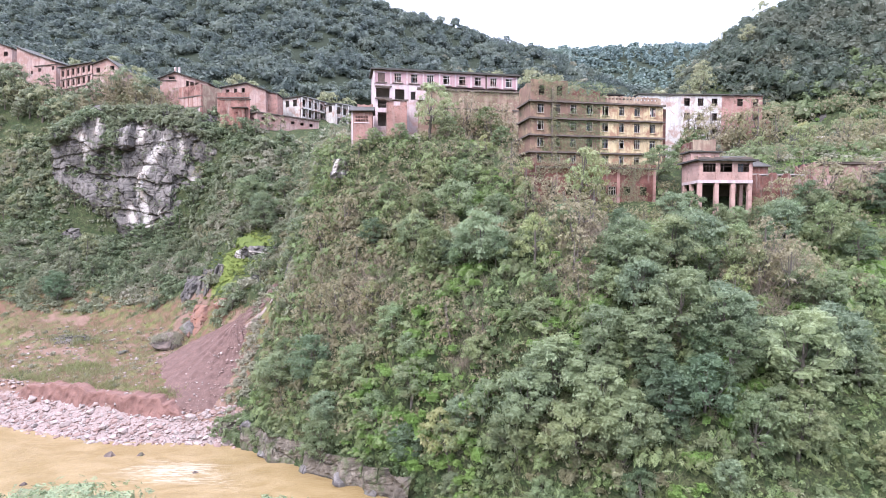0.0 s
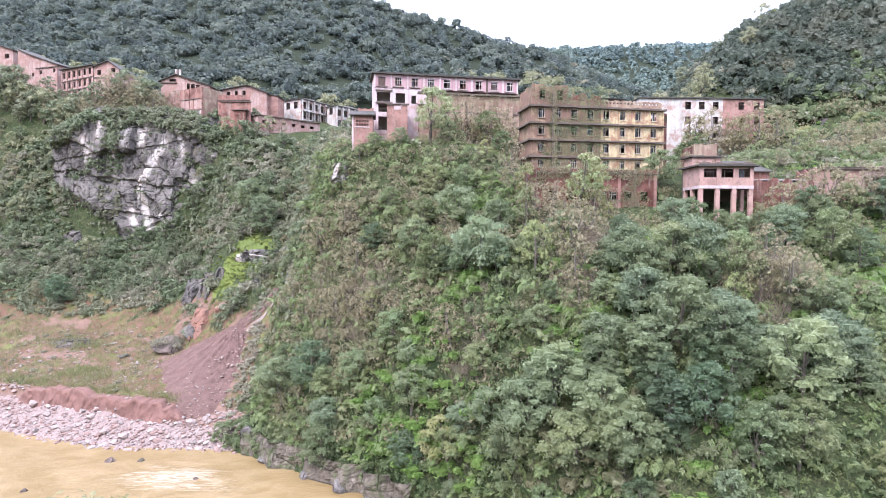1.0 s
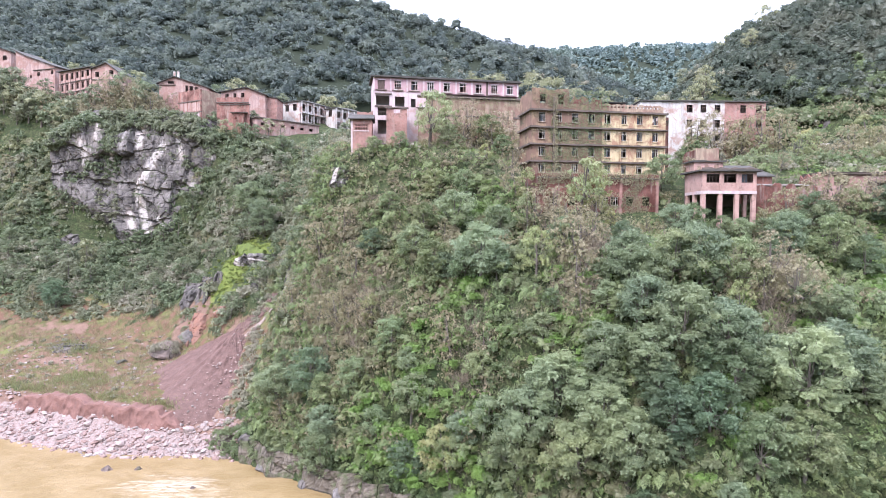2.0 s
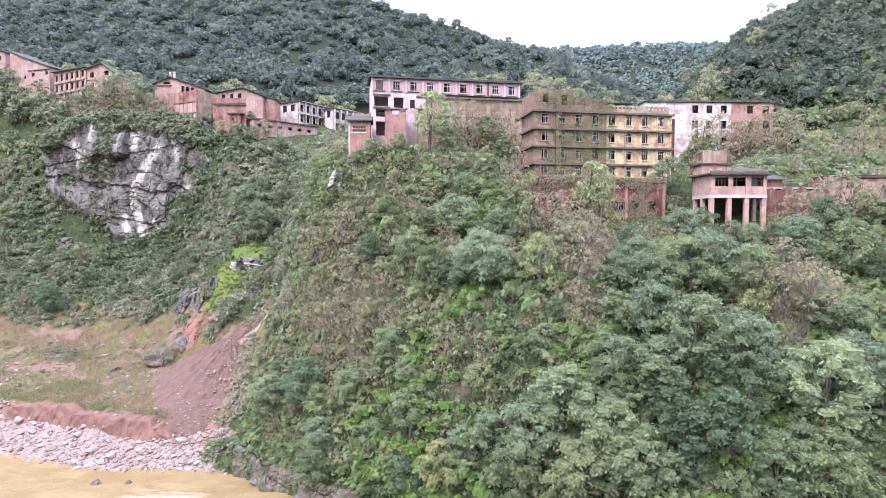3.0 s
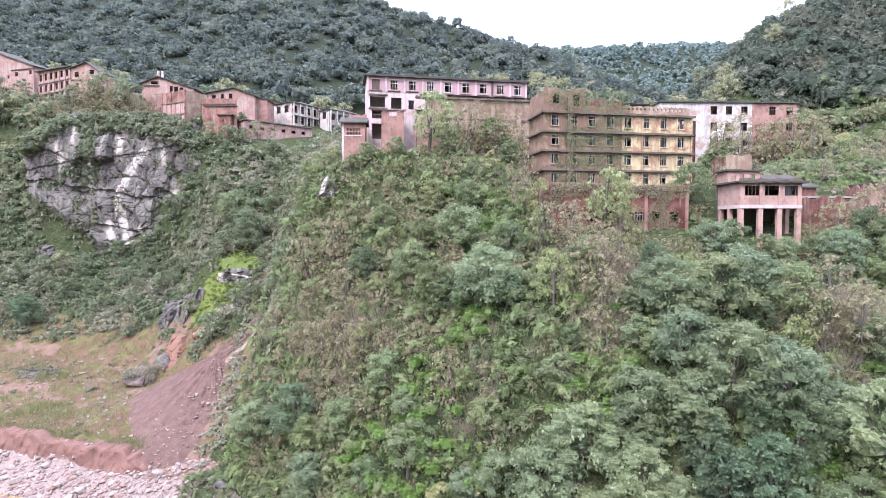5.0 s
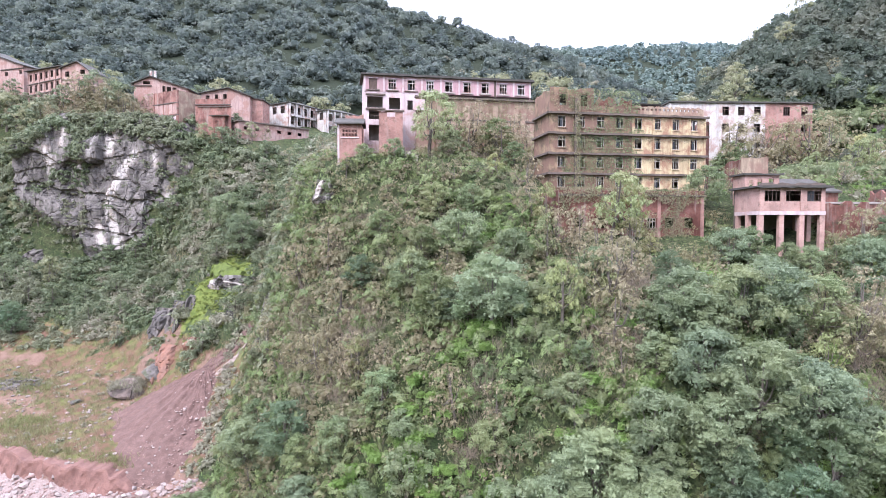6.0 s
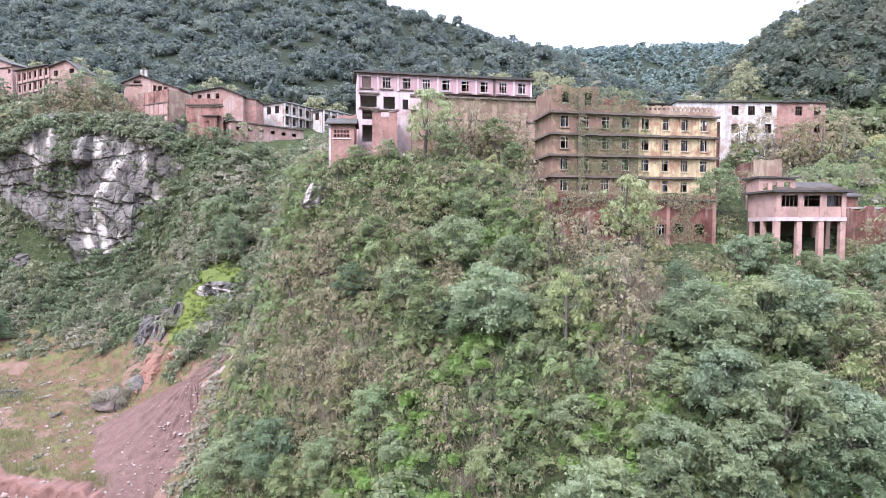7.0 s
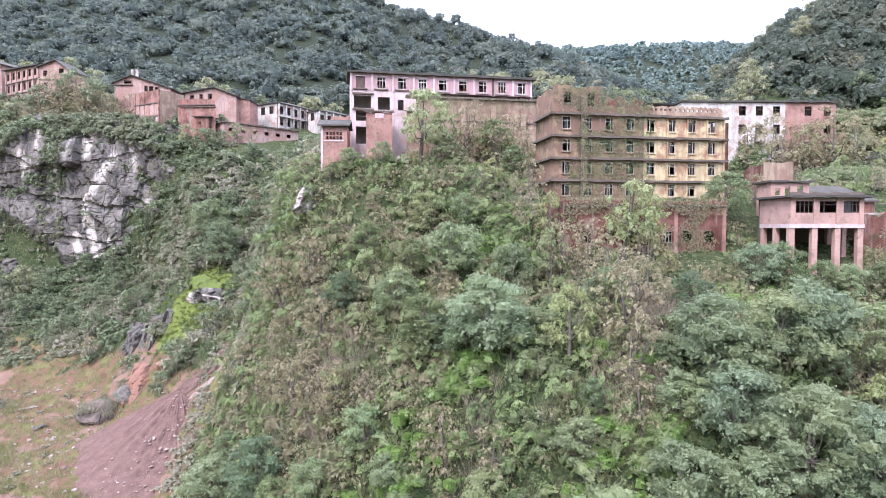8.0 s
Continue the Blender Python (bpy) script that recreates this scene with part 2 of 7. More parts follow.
def ground_material():
    """One sheet of ground: leaf litter, grass, red earth, gravel and moss by mask."""
    m = Nodes("ground_soil")
    at = m.coords("World")
    n_big, n_mid, n_fine = m.noise(at, 0.11, 5, 0.6), m.noise(at, 0.6, 6, 0.65), m.noise(at, 3.5, 6, 0.7)
    c = m.mix(m.ramp(n_mid, (0.4, 0.0), (0.62, 1.0)), (0.028, 0.045, 0.016), (0.07, 0.075, 0.035))
    c = m.mix(m.ramp(n_fine, (0.45, 0.0), (0.6, 0.9)), c, (0.012, 0.016, 0.008))
    c = m.mix(m.ramp(m.noise(at, 1.4, 6, 0.7), (0.55, 0.0), (0.66, 0.8)), c, (0.13, 0.16, 0.06))
    grass = m.mix(m.ramp(n_mid, (0.4, 0.0), (0.56, 1.0)), (0.075, 0.075, 0.03), (0.13, 0.073, 0.05))
    grass = m.mix(m.ramp(m.noise(at, 0.25, 6, 0.7), (0.5, 0.0), (0.62, 0.85)), grass, (0.115, 0.125, 0.042))
    earth = m.mix(m.ramp(n_mid, (0.36, 0.0), (0.64, 1.0)), (0.13, 0.078, 0.058), (0.18, 0.115, 0.085))
    earth = m.mix(m.ramp(n_fine, (0.55, 0.0), (0.7, 0.7)), earth, (0.23, 0.17, 0.14))
    shingle = m.mix(m.ramp(n_fine, (0.35, 0.0), (0.65, 1.0)), (0.17, 0.12, 0.105), (0.28, 0.225, 0.205))
    moss = m.mix(m.ramp(n_mid, (0.4, 0.0), (0.65, 1.0)), (0.075, 0.1, 0.024), (0.135, 0.16, 0.04))
    # near-black floor colour for the gaps between the hill woods' crowns
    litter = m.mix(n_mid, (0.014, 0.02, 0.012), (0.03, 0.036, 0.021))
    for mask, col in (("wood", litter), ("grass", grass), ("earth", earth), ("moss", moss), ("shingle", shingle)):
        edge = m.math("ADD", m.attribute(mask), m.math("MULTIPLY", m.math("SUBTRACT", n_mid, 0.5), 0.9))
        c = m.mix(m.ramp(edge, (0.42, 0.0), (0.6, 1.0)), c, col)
    return m.surface(c, 0.95, normal=m.bump(m.math("ADD", n_mid, n_fine), 0.8, 0.25), specular=0.15)


def water_material():
    m = Nodes("muddy_water")
    at = m.coords("World", (1.0, 1.6, 1.0))
    flow = m.noise(at, 0.13, 5, 0.6, 1.2)
    c = m.mix(m.ramp(flow, (0.4, 0.0), (0.62, 1.0)), (0.175, 0.12, 0.05), (0.225, 0.16, 0.078))
    foam = m.math("MULTIPLY", m.attribute("rapid"), m.noise(m.coords("World", (0.35, 1.4, 1)), 0.8, 8, 0.75, 1.4))
    c = m.mix(m.ramp(foam, (0.5, 0.0), (0.66, 0.8)), c, (0.4, 0.34, 0.26))
    h = m.math("ADD", m.noise(at, 0.8, 5, 0.6, 0.5), m.math("MULTIPLY", foam, 1.5))
    return m.surface(c, 0.35, normal=m.bump(h, 0.35, 0.25), specular=0.3)


M_GROUND, M_WATER = ground_material(), water_material()
M_CLIFF = rock_material("grey_limestone", (0.07, 0.062, 0.057), (0.2, 0.178, 0.162), (0.4, 0.365, 0.335), 0.35, True, 0.7, 0.12)
M_DARKROCK = rock_material("dark_wet_rock", (0.06, 0.055, 0.05), (0.155, 0.135, 0.12), (0.33, 0.28, 0.24), 0.3)
M_SHORE = rock_material("water_worn_rock", (0.06, 0.05, 0.038), (0.16, 0.132, 0.1), (0.27, 0.23, 0.18), 0.6, cracked=0.25, moss=0.3)
M_BROWNROCK = rock_material("brown_rock", (0.07, 0.055, 0.048), (0.2, 0.15, 0.125), (0.36, 0.27, 0.22), 0.3)


def stone_material():
    """River stones: each one pale, pink, red-brown or grey."""
    m = Nodes("pink_river_stone")
    at = m.coords("World")
    geo = m.n.new("ShaderNodeNewGeometry")
    c = m.ramp(geo.outputs["Random Per Island"], (0.0, (0.15, 0.095, 0.08)), (0.3, (0.25, 0.17, 0.145)), (0.6, (0.29, 0.235, 0.21)), (0.85, (0.2, 0.17, 0.155)), (1.0, (0.38, 0.33, 0.3)))
    n = m.noise(at, 3.0, 6, 0.65)
    c = m.mix(m.ramp(n, (0.4, 0.0), (0.7, 0.6)), c, (0.12, 0.08, 0.07))
    return m.surface(c, 0.85, normal=m.bump(n, 0.4, 0.08))


M_STONE = stone_material()
M_SCREE = plain_material("purple_scree", (0.158, 0.096, 0.080), (0.095, 0.056, 0.047), 0.8, 0.95, 0.9, 0.75)
M_REDBANK = plain_material("red_clay_bank", (0.205, 0.11, 0.088), (0.135, 0.075, 0.062), 0.8, 0.95, 0.9, 0.4)
M_ORANGE = plain_material("orange_clay", (0.23, 0.112, 0.075), (0.16, 0.1, 0.08), 0.5, 0.95, 0.8, 0.5)
M_YELLOW = plaster_material("yellow_render", (0.62, 0.50, 0.30), (0.3, 0.2, 0.115), (0.29, 0.135, 0.09), 0.36, 0.0)
M_YELLOWDARK = plaster_material("mouldy_yellow_render", (0.37, 0.255, 0.155), (0.09, 0.065, 0.05), (0.18, 0.1, 0.077), 0.66, 0.25)
M_PINK = plaster_material("pink_render", (0.50, 0.31, 0.325), (0.28, 0.175, 0.18), (0.42, 0.32, 0.29), 0.15)
M_PALEPINK = plaster_material("pale_pink_render", (0.60, 0.49, 0.485), (0.38, 0.285, 0.28), (0.48, 0.3, 0.26), 0.15)
M_SALMON = plaster_material("salmon_render", (0.46, 0.32, 0.28), (0.2, 0.14, 0.12), (0.31, 0.17, 0.135), 0.5)
M_WHITE = plaster_material("white_render", (0.58, 0.545, 0.51), (0.28, 0.25, 0.22), (0.34, 0.19, 0.145), 0.3)
M_RETAIN = plaster_material("old_retaining_render", (0.4, 0.3, 0.21), (0.15, 0.11, 0.085), (0.23, 0.13, 0.1), 0.45, 0.1)
M_REDPINK = brick_material("faded_red_brick", (0.33, 0.15, 0.12), (0.26, 0.115, 0.09), (0.26, 0.17, 0.14), 0.75)
M_BRICK = brick_material("red_brick", (0.24, 0.09, 0.066), (0.18, 0.066, 0.05), (0.17, 0.12, 0.1), 0.8)
M_PINKBRICK = brick_material("pink_washed_brick", (0.39, 0.205, 0.17), (0.31, 0.15, 0.12), (0.32, 0.22, 0.185), 0.55)
M_WASHED = brick_material("pale_pink_brick", (0.47, 0.285, 0.24), (0.4, 0.225, 0.185), (0.4, 0.29, 0.25), 0.4)
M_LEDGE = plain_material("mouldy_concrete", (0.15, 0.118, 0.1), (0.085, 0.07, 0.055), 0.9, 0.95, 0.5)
M_CONCRETE = plain_material("grey_concrete", (0.36, 0.32, 0.29), (0.22, 0.19, 0.17), 0.7, 0.92, 0.4)
M_ROOF = plain_material("dark_roof_tile", (0.085, 0.075, 0.07), (0.045, 0.045, 0.035), 0.8, 0.9, 0.6)
M_FRAME = plain_material("weathered_window_wood", (0.5, 0.46, 0.4), (0.3, 0.26, 0.22), 3.0, 0.8)
M_DARKFRAME = plain_material("dark_window_wood", (0.12, 0.08, 0.065), (0.07, 0.05, 0.04), 3.0, 0.8)
M_BARK = plain_material("grey_bark", (0.17, 0.145, 0.12), (0.1, 0.085, 0.07), 2.5, 0.95, 0.6)
M_TWIG = plain_material("dry_twig", (0.29, 0.235, 0.18), (0.19, 0.15, 0.115), 0.4, 0.95, 0.2)
L_TREE = leaf_material("tree_leaf", (0.091, 0.133, 0.052), (0.229, 0.291, 0.132), (0.214, 0.230, 0.108), by_object=True)
L_GREY = leaf_material("grey_green_leaf", (0.114, 0.155, 0.074), (0.261, 0.315, 0.160), (0.237, 0.280, 0.125), by_object=True)
L_DARK = leaf_material("dark_leaf", (0.061, 0.102, 0.047), (0.153, 0.209, 0.103), (0.142, 0.173, 0.080), by_object=True)
L_LIME = leaf_material("light_green_leaf", (0.165, 0.2, 0.07), (0.29, 0.33, 0.135), (0.29, 0.285, 0.12), by_object=True, grain=9.0)
L_MID = leaf_material("cove_shrub_leaf", (0.088, 0.122, 0.056), (0.212, 0.250, 0.119), (0.235, 0.227, 0.130), patch=0.05, grain=3.0)
L_MIDOLIVE = leaf_material("cove_olive_leaf", (0.165, 0.174, 0.096), (0.330, 0.320, 0.192), (0.306, 0.274, 0.175), patch=0.05, grain=3.0)
L_SHRUB = leaf_material("shrub_leaf", (0.076, 0.118, 0.041), (0.204, 0.260, 0.105), (0.223, 0.235, 0.114), patch=0.07)
L_UNDER = leaf_material("undergrowth_leaf", (0.081, 0.125, 0.036), (0.199, 0.260, 0.085), (0.209, 0.220, 0.090), patch=0.09)
L_OLIVE = leaf_material("olive_shrub_leaf", (0.125, 0.13, 0.06), (0.255, 0.255, 0.125), (0.265, 0.23, 0.118), patch=0.08)
L_BRIGHT = leaf_material("bright_creeper_leaf", (0.1, 0.18, 0.036), (0.21, 0.33, 0.075), (0.17, 0.25, 0.06), patch=0.1)
L_DRY = leaf_material("dry_shrub_leaf", (0.19, 0.16, 0.085), (0.33, 0.28, 0.15), (0.22, 0.215, 0.09), patch=0.1)
# hill behind the houses: leaves greyed and blued to carry the haze
L_HILL_HAZE = leaf_material("hazy_hill_leaf", (0.058, 0.077, 0.058), (0.11, 0.138, 0.102), (0.185, 0.21, 0.135), patch=0.08, thin=0.5, grain=2.2, dense=0.45)
L_STEEP = leaf_material("steep_hill_leaf", (0.056, 0.076, 0.047), (0.115, 0.142, 0.086), (0.17, 0.17, 0.103), patch=0.1, thin=0.5, grain=3.0, dense=0.45)
L_MOSS = leaf_material("lime_moss", (0.125, 0.165, 0.032), (0.24, 0.28, 0.06), (0.165, 0.195, 0.05), patch=0.2, grain=6.0)
L_PALE = leaf_material("pale_wood_leaf", (0.17, 0.185, 0.08), (0.3, 0.31, 0.15), (0.29, 0.275, 0.14), patch=0.15, grain=4.0)
# far ridge: distance haze is mixed into the leaf colour, paler and bluer
L_RIDGE_HAZE = leaf_material("hazy_ridge_leaf", (0.0963, 0.143, 0.112), (0.15, 0.199, 0.155), (0.161, 0.204, 0.132), patch=0.012, grain=0.8, dense=0.4)

# ---- the land ----
WATER = -5.5
# Cross-sections of the far bank: x, then (y, z) at the water's edge, shingle top, bank top,
# slope foot, steep foot, steep top, terrace edge, terrace back.
COVE_SECTIONS = (
    (-260, (150, -5.5), (156, -2.5), (158, 1), (190, 12), (212, 35), (226, 62), (240, 76), (275, 98)),
    (-130, (124, -5.5), (132, -2.0), (134, 1), (160, 9), (187, 30), (203, 62), (213, 73), (240, 90)),
    (-92, (115, -5.5), (121, -2.0), (122.5, 0.8), (154, 7), (187.5, 29), (192.5, 63), (194.5, 67.5), (230, 83)),
    (-70, (106.5, -5.5), (113, -2.0), (115, 0.6), (143, 5), (176, 27), (186.5, 60), (189, 65.0), (228, 79)),
    (-60, (103.8, -5.5), (109, -2.0), (111, 1.6), (137, 5.5), (153, 21), (175, 48), (186, 62), (226, 77)),
)
SLIP_SECTIONS = (
    (-55, (103.3, -5.5), (108.2, -2.2), (110.8, 1.4), (131, 6.0), (148, 20), (166, 39), (186, 61.5), (225, 76)),
    (-50, (103, -5.5), (107.5, -3), (112, -1.6), (128, 5.0), (144, 18.5), (158, 31), (186, 60), (224, 75)),
    (-38, (103.5, -5.5), (105.5, -3), (109, -1.2), (121, 7.5), (134, 18), (150, 29), (180, 54), (218, 70)),
    (-26, (95.5, -5.5), (96.5, -2.5), (101, 4), (112, 16), (120, 27), (125, 41), (129, 51.5), (200, 64)),
    (-12, (86.8, -5.5), (87.8, -2), (92, 9), (98, 20), (107, 30), (116, 41), (122, 51.5), (160, 57)),
)
SPUR_SECTIONS = (
    (5, (75, -5.5), (78, 0), (83, 13), (88, 23), (95, 31), (109, 38.5), (119, 51), (134, 53.5)),
    (20, (62, -5.5), (65, 0), (70, 10), (77, 20), (86, 29), (96, 34), (101, 36.5), (113, 43)),
    (40, (54, -5.5), (57, 0), (65, 7), (72, 15), (83, 27), (93, 32), (99, 34), (118, 45)),
    (65, (46, -5.5), (50, 0), (60, 6), (68, 14), (80, 24), (91, 30), (99, 36), (122, 47)),
    (110, (34, -5.5), (40, 1), (54, 9), (68, 18), (84, 28), (95, 34), (106, 42), (128, 51)),
    (260, (20, -5.5), (30, 1), (50, 12), (70, 24), (90, 38), (110, 48), (130, 58), (160, 70)),
)
SECTIONS = COVE_SECTIONS + SLIP_SECTIONS + SPUR_SECTIONS
SX = np.array([s[0] for s in SECTIONS], float)
SY = np.array([[p[0] for p in s[1:]] for s in SECTIONS])
SZ = np.array([[p[1] for p in s[1:]] for s in SECTIONS])


def section_at(x):
    """The section's y and z at each x, eased along the bank."""
    ys, zs = 0, 0
    for off, w in ((-5, 0.2), (-2, 0.3), (2, 0.3), (5, 0.2)):
        ys = ys + w * np.stack([np.interp(x + off, SX, SY[:, k]) for k in range(8)], -1)
        zs = zs + w * np.stack([np.interp(x + off, SX, SZ[:, k]) for k in range(8)], -1)
    return ys, zs


def land(x, y):
    """Height of the ground."""
    x, y = np.broadcast_arrays(np.asarray(x, float), np.asarray(y, float))
    ys, zs = section_at(x)
    z = np.where(y < ys[..., 0], np.maximum(-9, zs[..., 0] - (ys[..., 0] - y) * 0.4), 0.0)
    for k in range(7):
        t = (y - ys[..., k]) / (ys[..., k + 1] - ys[..., k])
        z = np.where((t >= 0) & (t < 1), zs[..., k] + t * (zs[..., k + 1] - zs[..., k]), z)
    back = y - ys[..., 7]
    z = np.where(back >= 0, zs[..., 7] + np.minimum(back, 90) * 0.13, z)
    rough = np.clip((z + 3) / 12, 0, 1)
    z = z + rough * (1.3 * fractal(x / 11, y / 11, 0, 3, 3) + 0.5 * fractal(x / 3.1, y / 3.1, 0, 2, 9))
    # brush-covered rises before the houses on the brow
    z = z + 9.0 * np.exp(-(((x + 111) / 13) ** 2) - ((y - 201) / 5.5) ** 2) + 11.0 * np.exp(-(((x + 160) / 16) ** 2) - ((y - 222) / 7) ** 2)
    # the forested hill behind the houses
    ridge = np.interp(x, (-500, -200, -32, 20, 60, 110, 180), (290, 222, 165, 149, 133, 100, 66))
    foot = np.interp(x, (-300, -60, 40, 150), (262, 246, 262, 300))
    face = np.minimum(84 + (y - foot) * 0.68, ridge) - np.maximum(0, y - 440) * 0.5
    face = face + 9 * fractal(x / 55, y / 55, 0, 3, 21) * np.clip((y - foot) / 60, 0, 1)
    z = np.where(y > foot, np.maximum(z, face), z)
    # the steep hill beyond the white block
    steep = np.minimum(np.minimum(107 + 0.75 * (x - 117.5), 57.5 + 0.92 * (y - 147) + 0.25 * (x - 85)), 165) - np.maximum(0, y - 203) * 0.9
    z = np.maximum(z, np.where(x > 40, steep, -20) + 5 * fractal(x / 20, y / 20, 0, 3, 31))
    # the far ridge that closes the valley
    top = 331 + 14 * fractal(x / 160, 0.3, 0, 3, 41) + np.interp(x, (0, 500), (-12, -6))
    z = np.maximum(z, np.minimum(top, top - (930 - y) * 0.62) - np.maximum(0, y - 1000) * 0.1 + 10 * fractal(x / 80, y / 80, 0, 3, 43) * np.clip((y - 500) / 300, 0, 1))
    # this side of the river
    shore = 50 - 0.3 * np.maximum(0, x - 20)
    near = WATER + (shore - y) * 0.5 - np.maximum(0, -y) * 0.15 + 1.2 * fractal(x / 13, y / 13, 0, 3, 51)
    return np.maximum(z, np.where(y < shore + 4, near, -9))


def uneven(lo, a, b, hi, step, grow=1.12):
    """Grid lines: even between a and b, wider and wider outside."""
    mid = list(np.arange(a, b, step))
    left, right, s = [], [], step
    while not left or left[-1] > lo:
        s *= grow
        left.append((left[-1] if left else a) - s)
    s = step
    while not right or right[-1] < hi:
        s *= grow
        right.append((right[-1] if right else mid[-1]) + s)
    return np.array(left[::-1] + mid + right)


def grid_faces(nx, ny):
    i = np.arange(nx - 1)[None, :] + np.arange(ny - 1)[:, None] * nx
    return np.stack([i, i + 1, i + 1 + nx, i + nx], -1).reshape(-1, 4)


def on_ground(x, y):
    """Height of the ground's mesh."""
    x, y = np.asarray(x, float), np.asarray(y, float)
    i, j = np.clip(np.searchsorted(gx, x) - 1, 0, len(gx) - 2), np.clip(np.searchsorted(gy, y) - 1, 0, len(gy) - 2)
    a, b = (x - gx[i]) / (gx[i + 1] - gx[i]), (y - gy[j]) / (gy[j + 1] - gy[j])
    return (GZ[j, i] * (1 - a) + GZ[j, i + 1] * a) * (1 - b) + (GZ[j + 1, i] * (1 - a) + GZ[j + 1, i + 1] * a) * b


def set_mask(me, name, values):
    a = me.attributes.new(name, "FLOAT", "POINT")
    a.data.foreach_set("value", np.asarray(values, np.float32).ravel())


gx, gy = uneven(-2600, -150, 110, 2600, 1.35), uneven(-1500, 44, 235, 2800, 1.35)
GX, GY = np.meshgrid(gx, gy)
GZ = land(GX, GY)
g_me = mesh_from("ground", np.stack([GX, GY, GZ], -1).reshape(-1, 3), grid_faces(len(gx), len(gy)), M_GROUND, True)
gys, gzs = section_at(GX)


def between(v, a, b, soft):
    return np.clip((v - a) / soft + 0.5, 0, 1) * np.clip((b - v) / soft + 0.5, 0, 1)


cove = np.clip((-34 - GX) / 6, 0, 1)
grass_mask = cove * between(GY, gys[..., 2] - 1, gys[..., 3] + 12, 8) * np.clip(0.8 + 0.5 * fractal(GX / 9, GY / 9, 0, 3, 5), 0, 1)
shingle_mask = cove * between(GY, gys[..., 0] - 8, gys[..., 1] + 0.4, 2.0)
earth_mask = cove * between(GY, gys[..., 1] - 0.5, gys[..., 2] + 0.8, 2.0)
earth_mask = np.maximum(earth_mask, cove * between(GY, gys[..., 2], gys[..., 3] + 4, 8) * np.clip(0.26 + 0.9 * fractal(GX / 8, GY / 6, 0, 3, 15), 0, 1))
slip = 0.6 * np.exp(-(((GX + 46) / 6) ** 2 + ((GY - 130) / 8) ** 2)) + 0.9 * np.exp(-(((GX + 62) / 5) ** 2 + ((GY - 147) / 7) ** 2))
earth_mask = np.maximum(earth_mask, np.clip(slip * 1.3, 0, 1))
moss_mask = np.clip(1.3 * np.exp(-(((GX + 51) / 9) ** 2 + ((GY - 152) / 9) ** 2)) * (0.65 + 0.8 * fractal(GX / 3, GY / 3, 0, 3, 63)) + 0.35 * np.clip(fractal(GX / 14, GY / 14, 0, 3, 61) - 0.35, 0, 1) * 3 * (GY < 230), 0, 1)
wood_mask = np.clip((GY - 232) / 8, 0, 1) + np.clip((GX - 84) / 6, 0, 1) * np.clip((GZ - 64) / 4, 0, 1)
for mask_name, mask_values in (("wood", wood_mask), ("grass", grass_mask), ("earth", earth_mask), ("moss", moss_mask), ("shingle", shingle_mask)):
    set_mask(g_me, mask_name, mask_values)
ground = tagged(new("ground", g_me), "steep valley ground of litter, dry grass and red earth", "ground", kind="structure")

# the river
rx, ry = np.arange(-420, 300, 4.0), np.arange(-60, 170, 3.0)
RX, RY = np.meshgrid(rx, ry)
RZ = WATER + 0.06 * fractal(RX / 5, RY / 5, 0, 2, 71)
w_me = mesh_from("river", np.stack([RX, RY, RZ], -1).reshape(-1, 3), grid_faces(len(rx), len(ry)), M_WATER, True)
set_mask(w_me, "rapid", 1.12 * np.exp(-(((RX + 43) / 15) ** 2 + ((RY - 91) / 8) ** 2)) + 0.5 * np.exp(-(((RX + 30) / 8) ** 2 + ((RY - 84) / 6) ** 2)) + 0.7 * np.exp(-(((RX + 72) / 14) ** 2 + ((RY - 100) / 5) ** 2)) + 0.12)
tagged(new("river", w_me), "muddy ochre river water with pale rapids", "river", kind="structure")


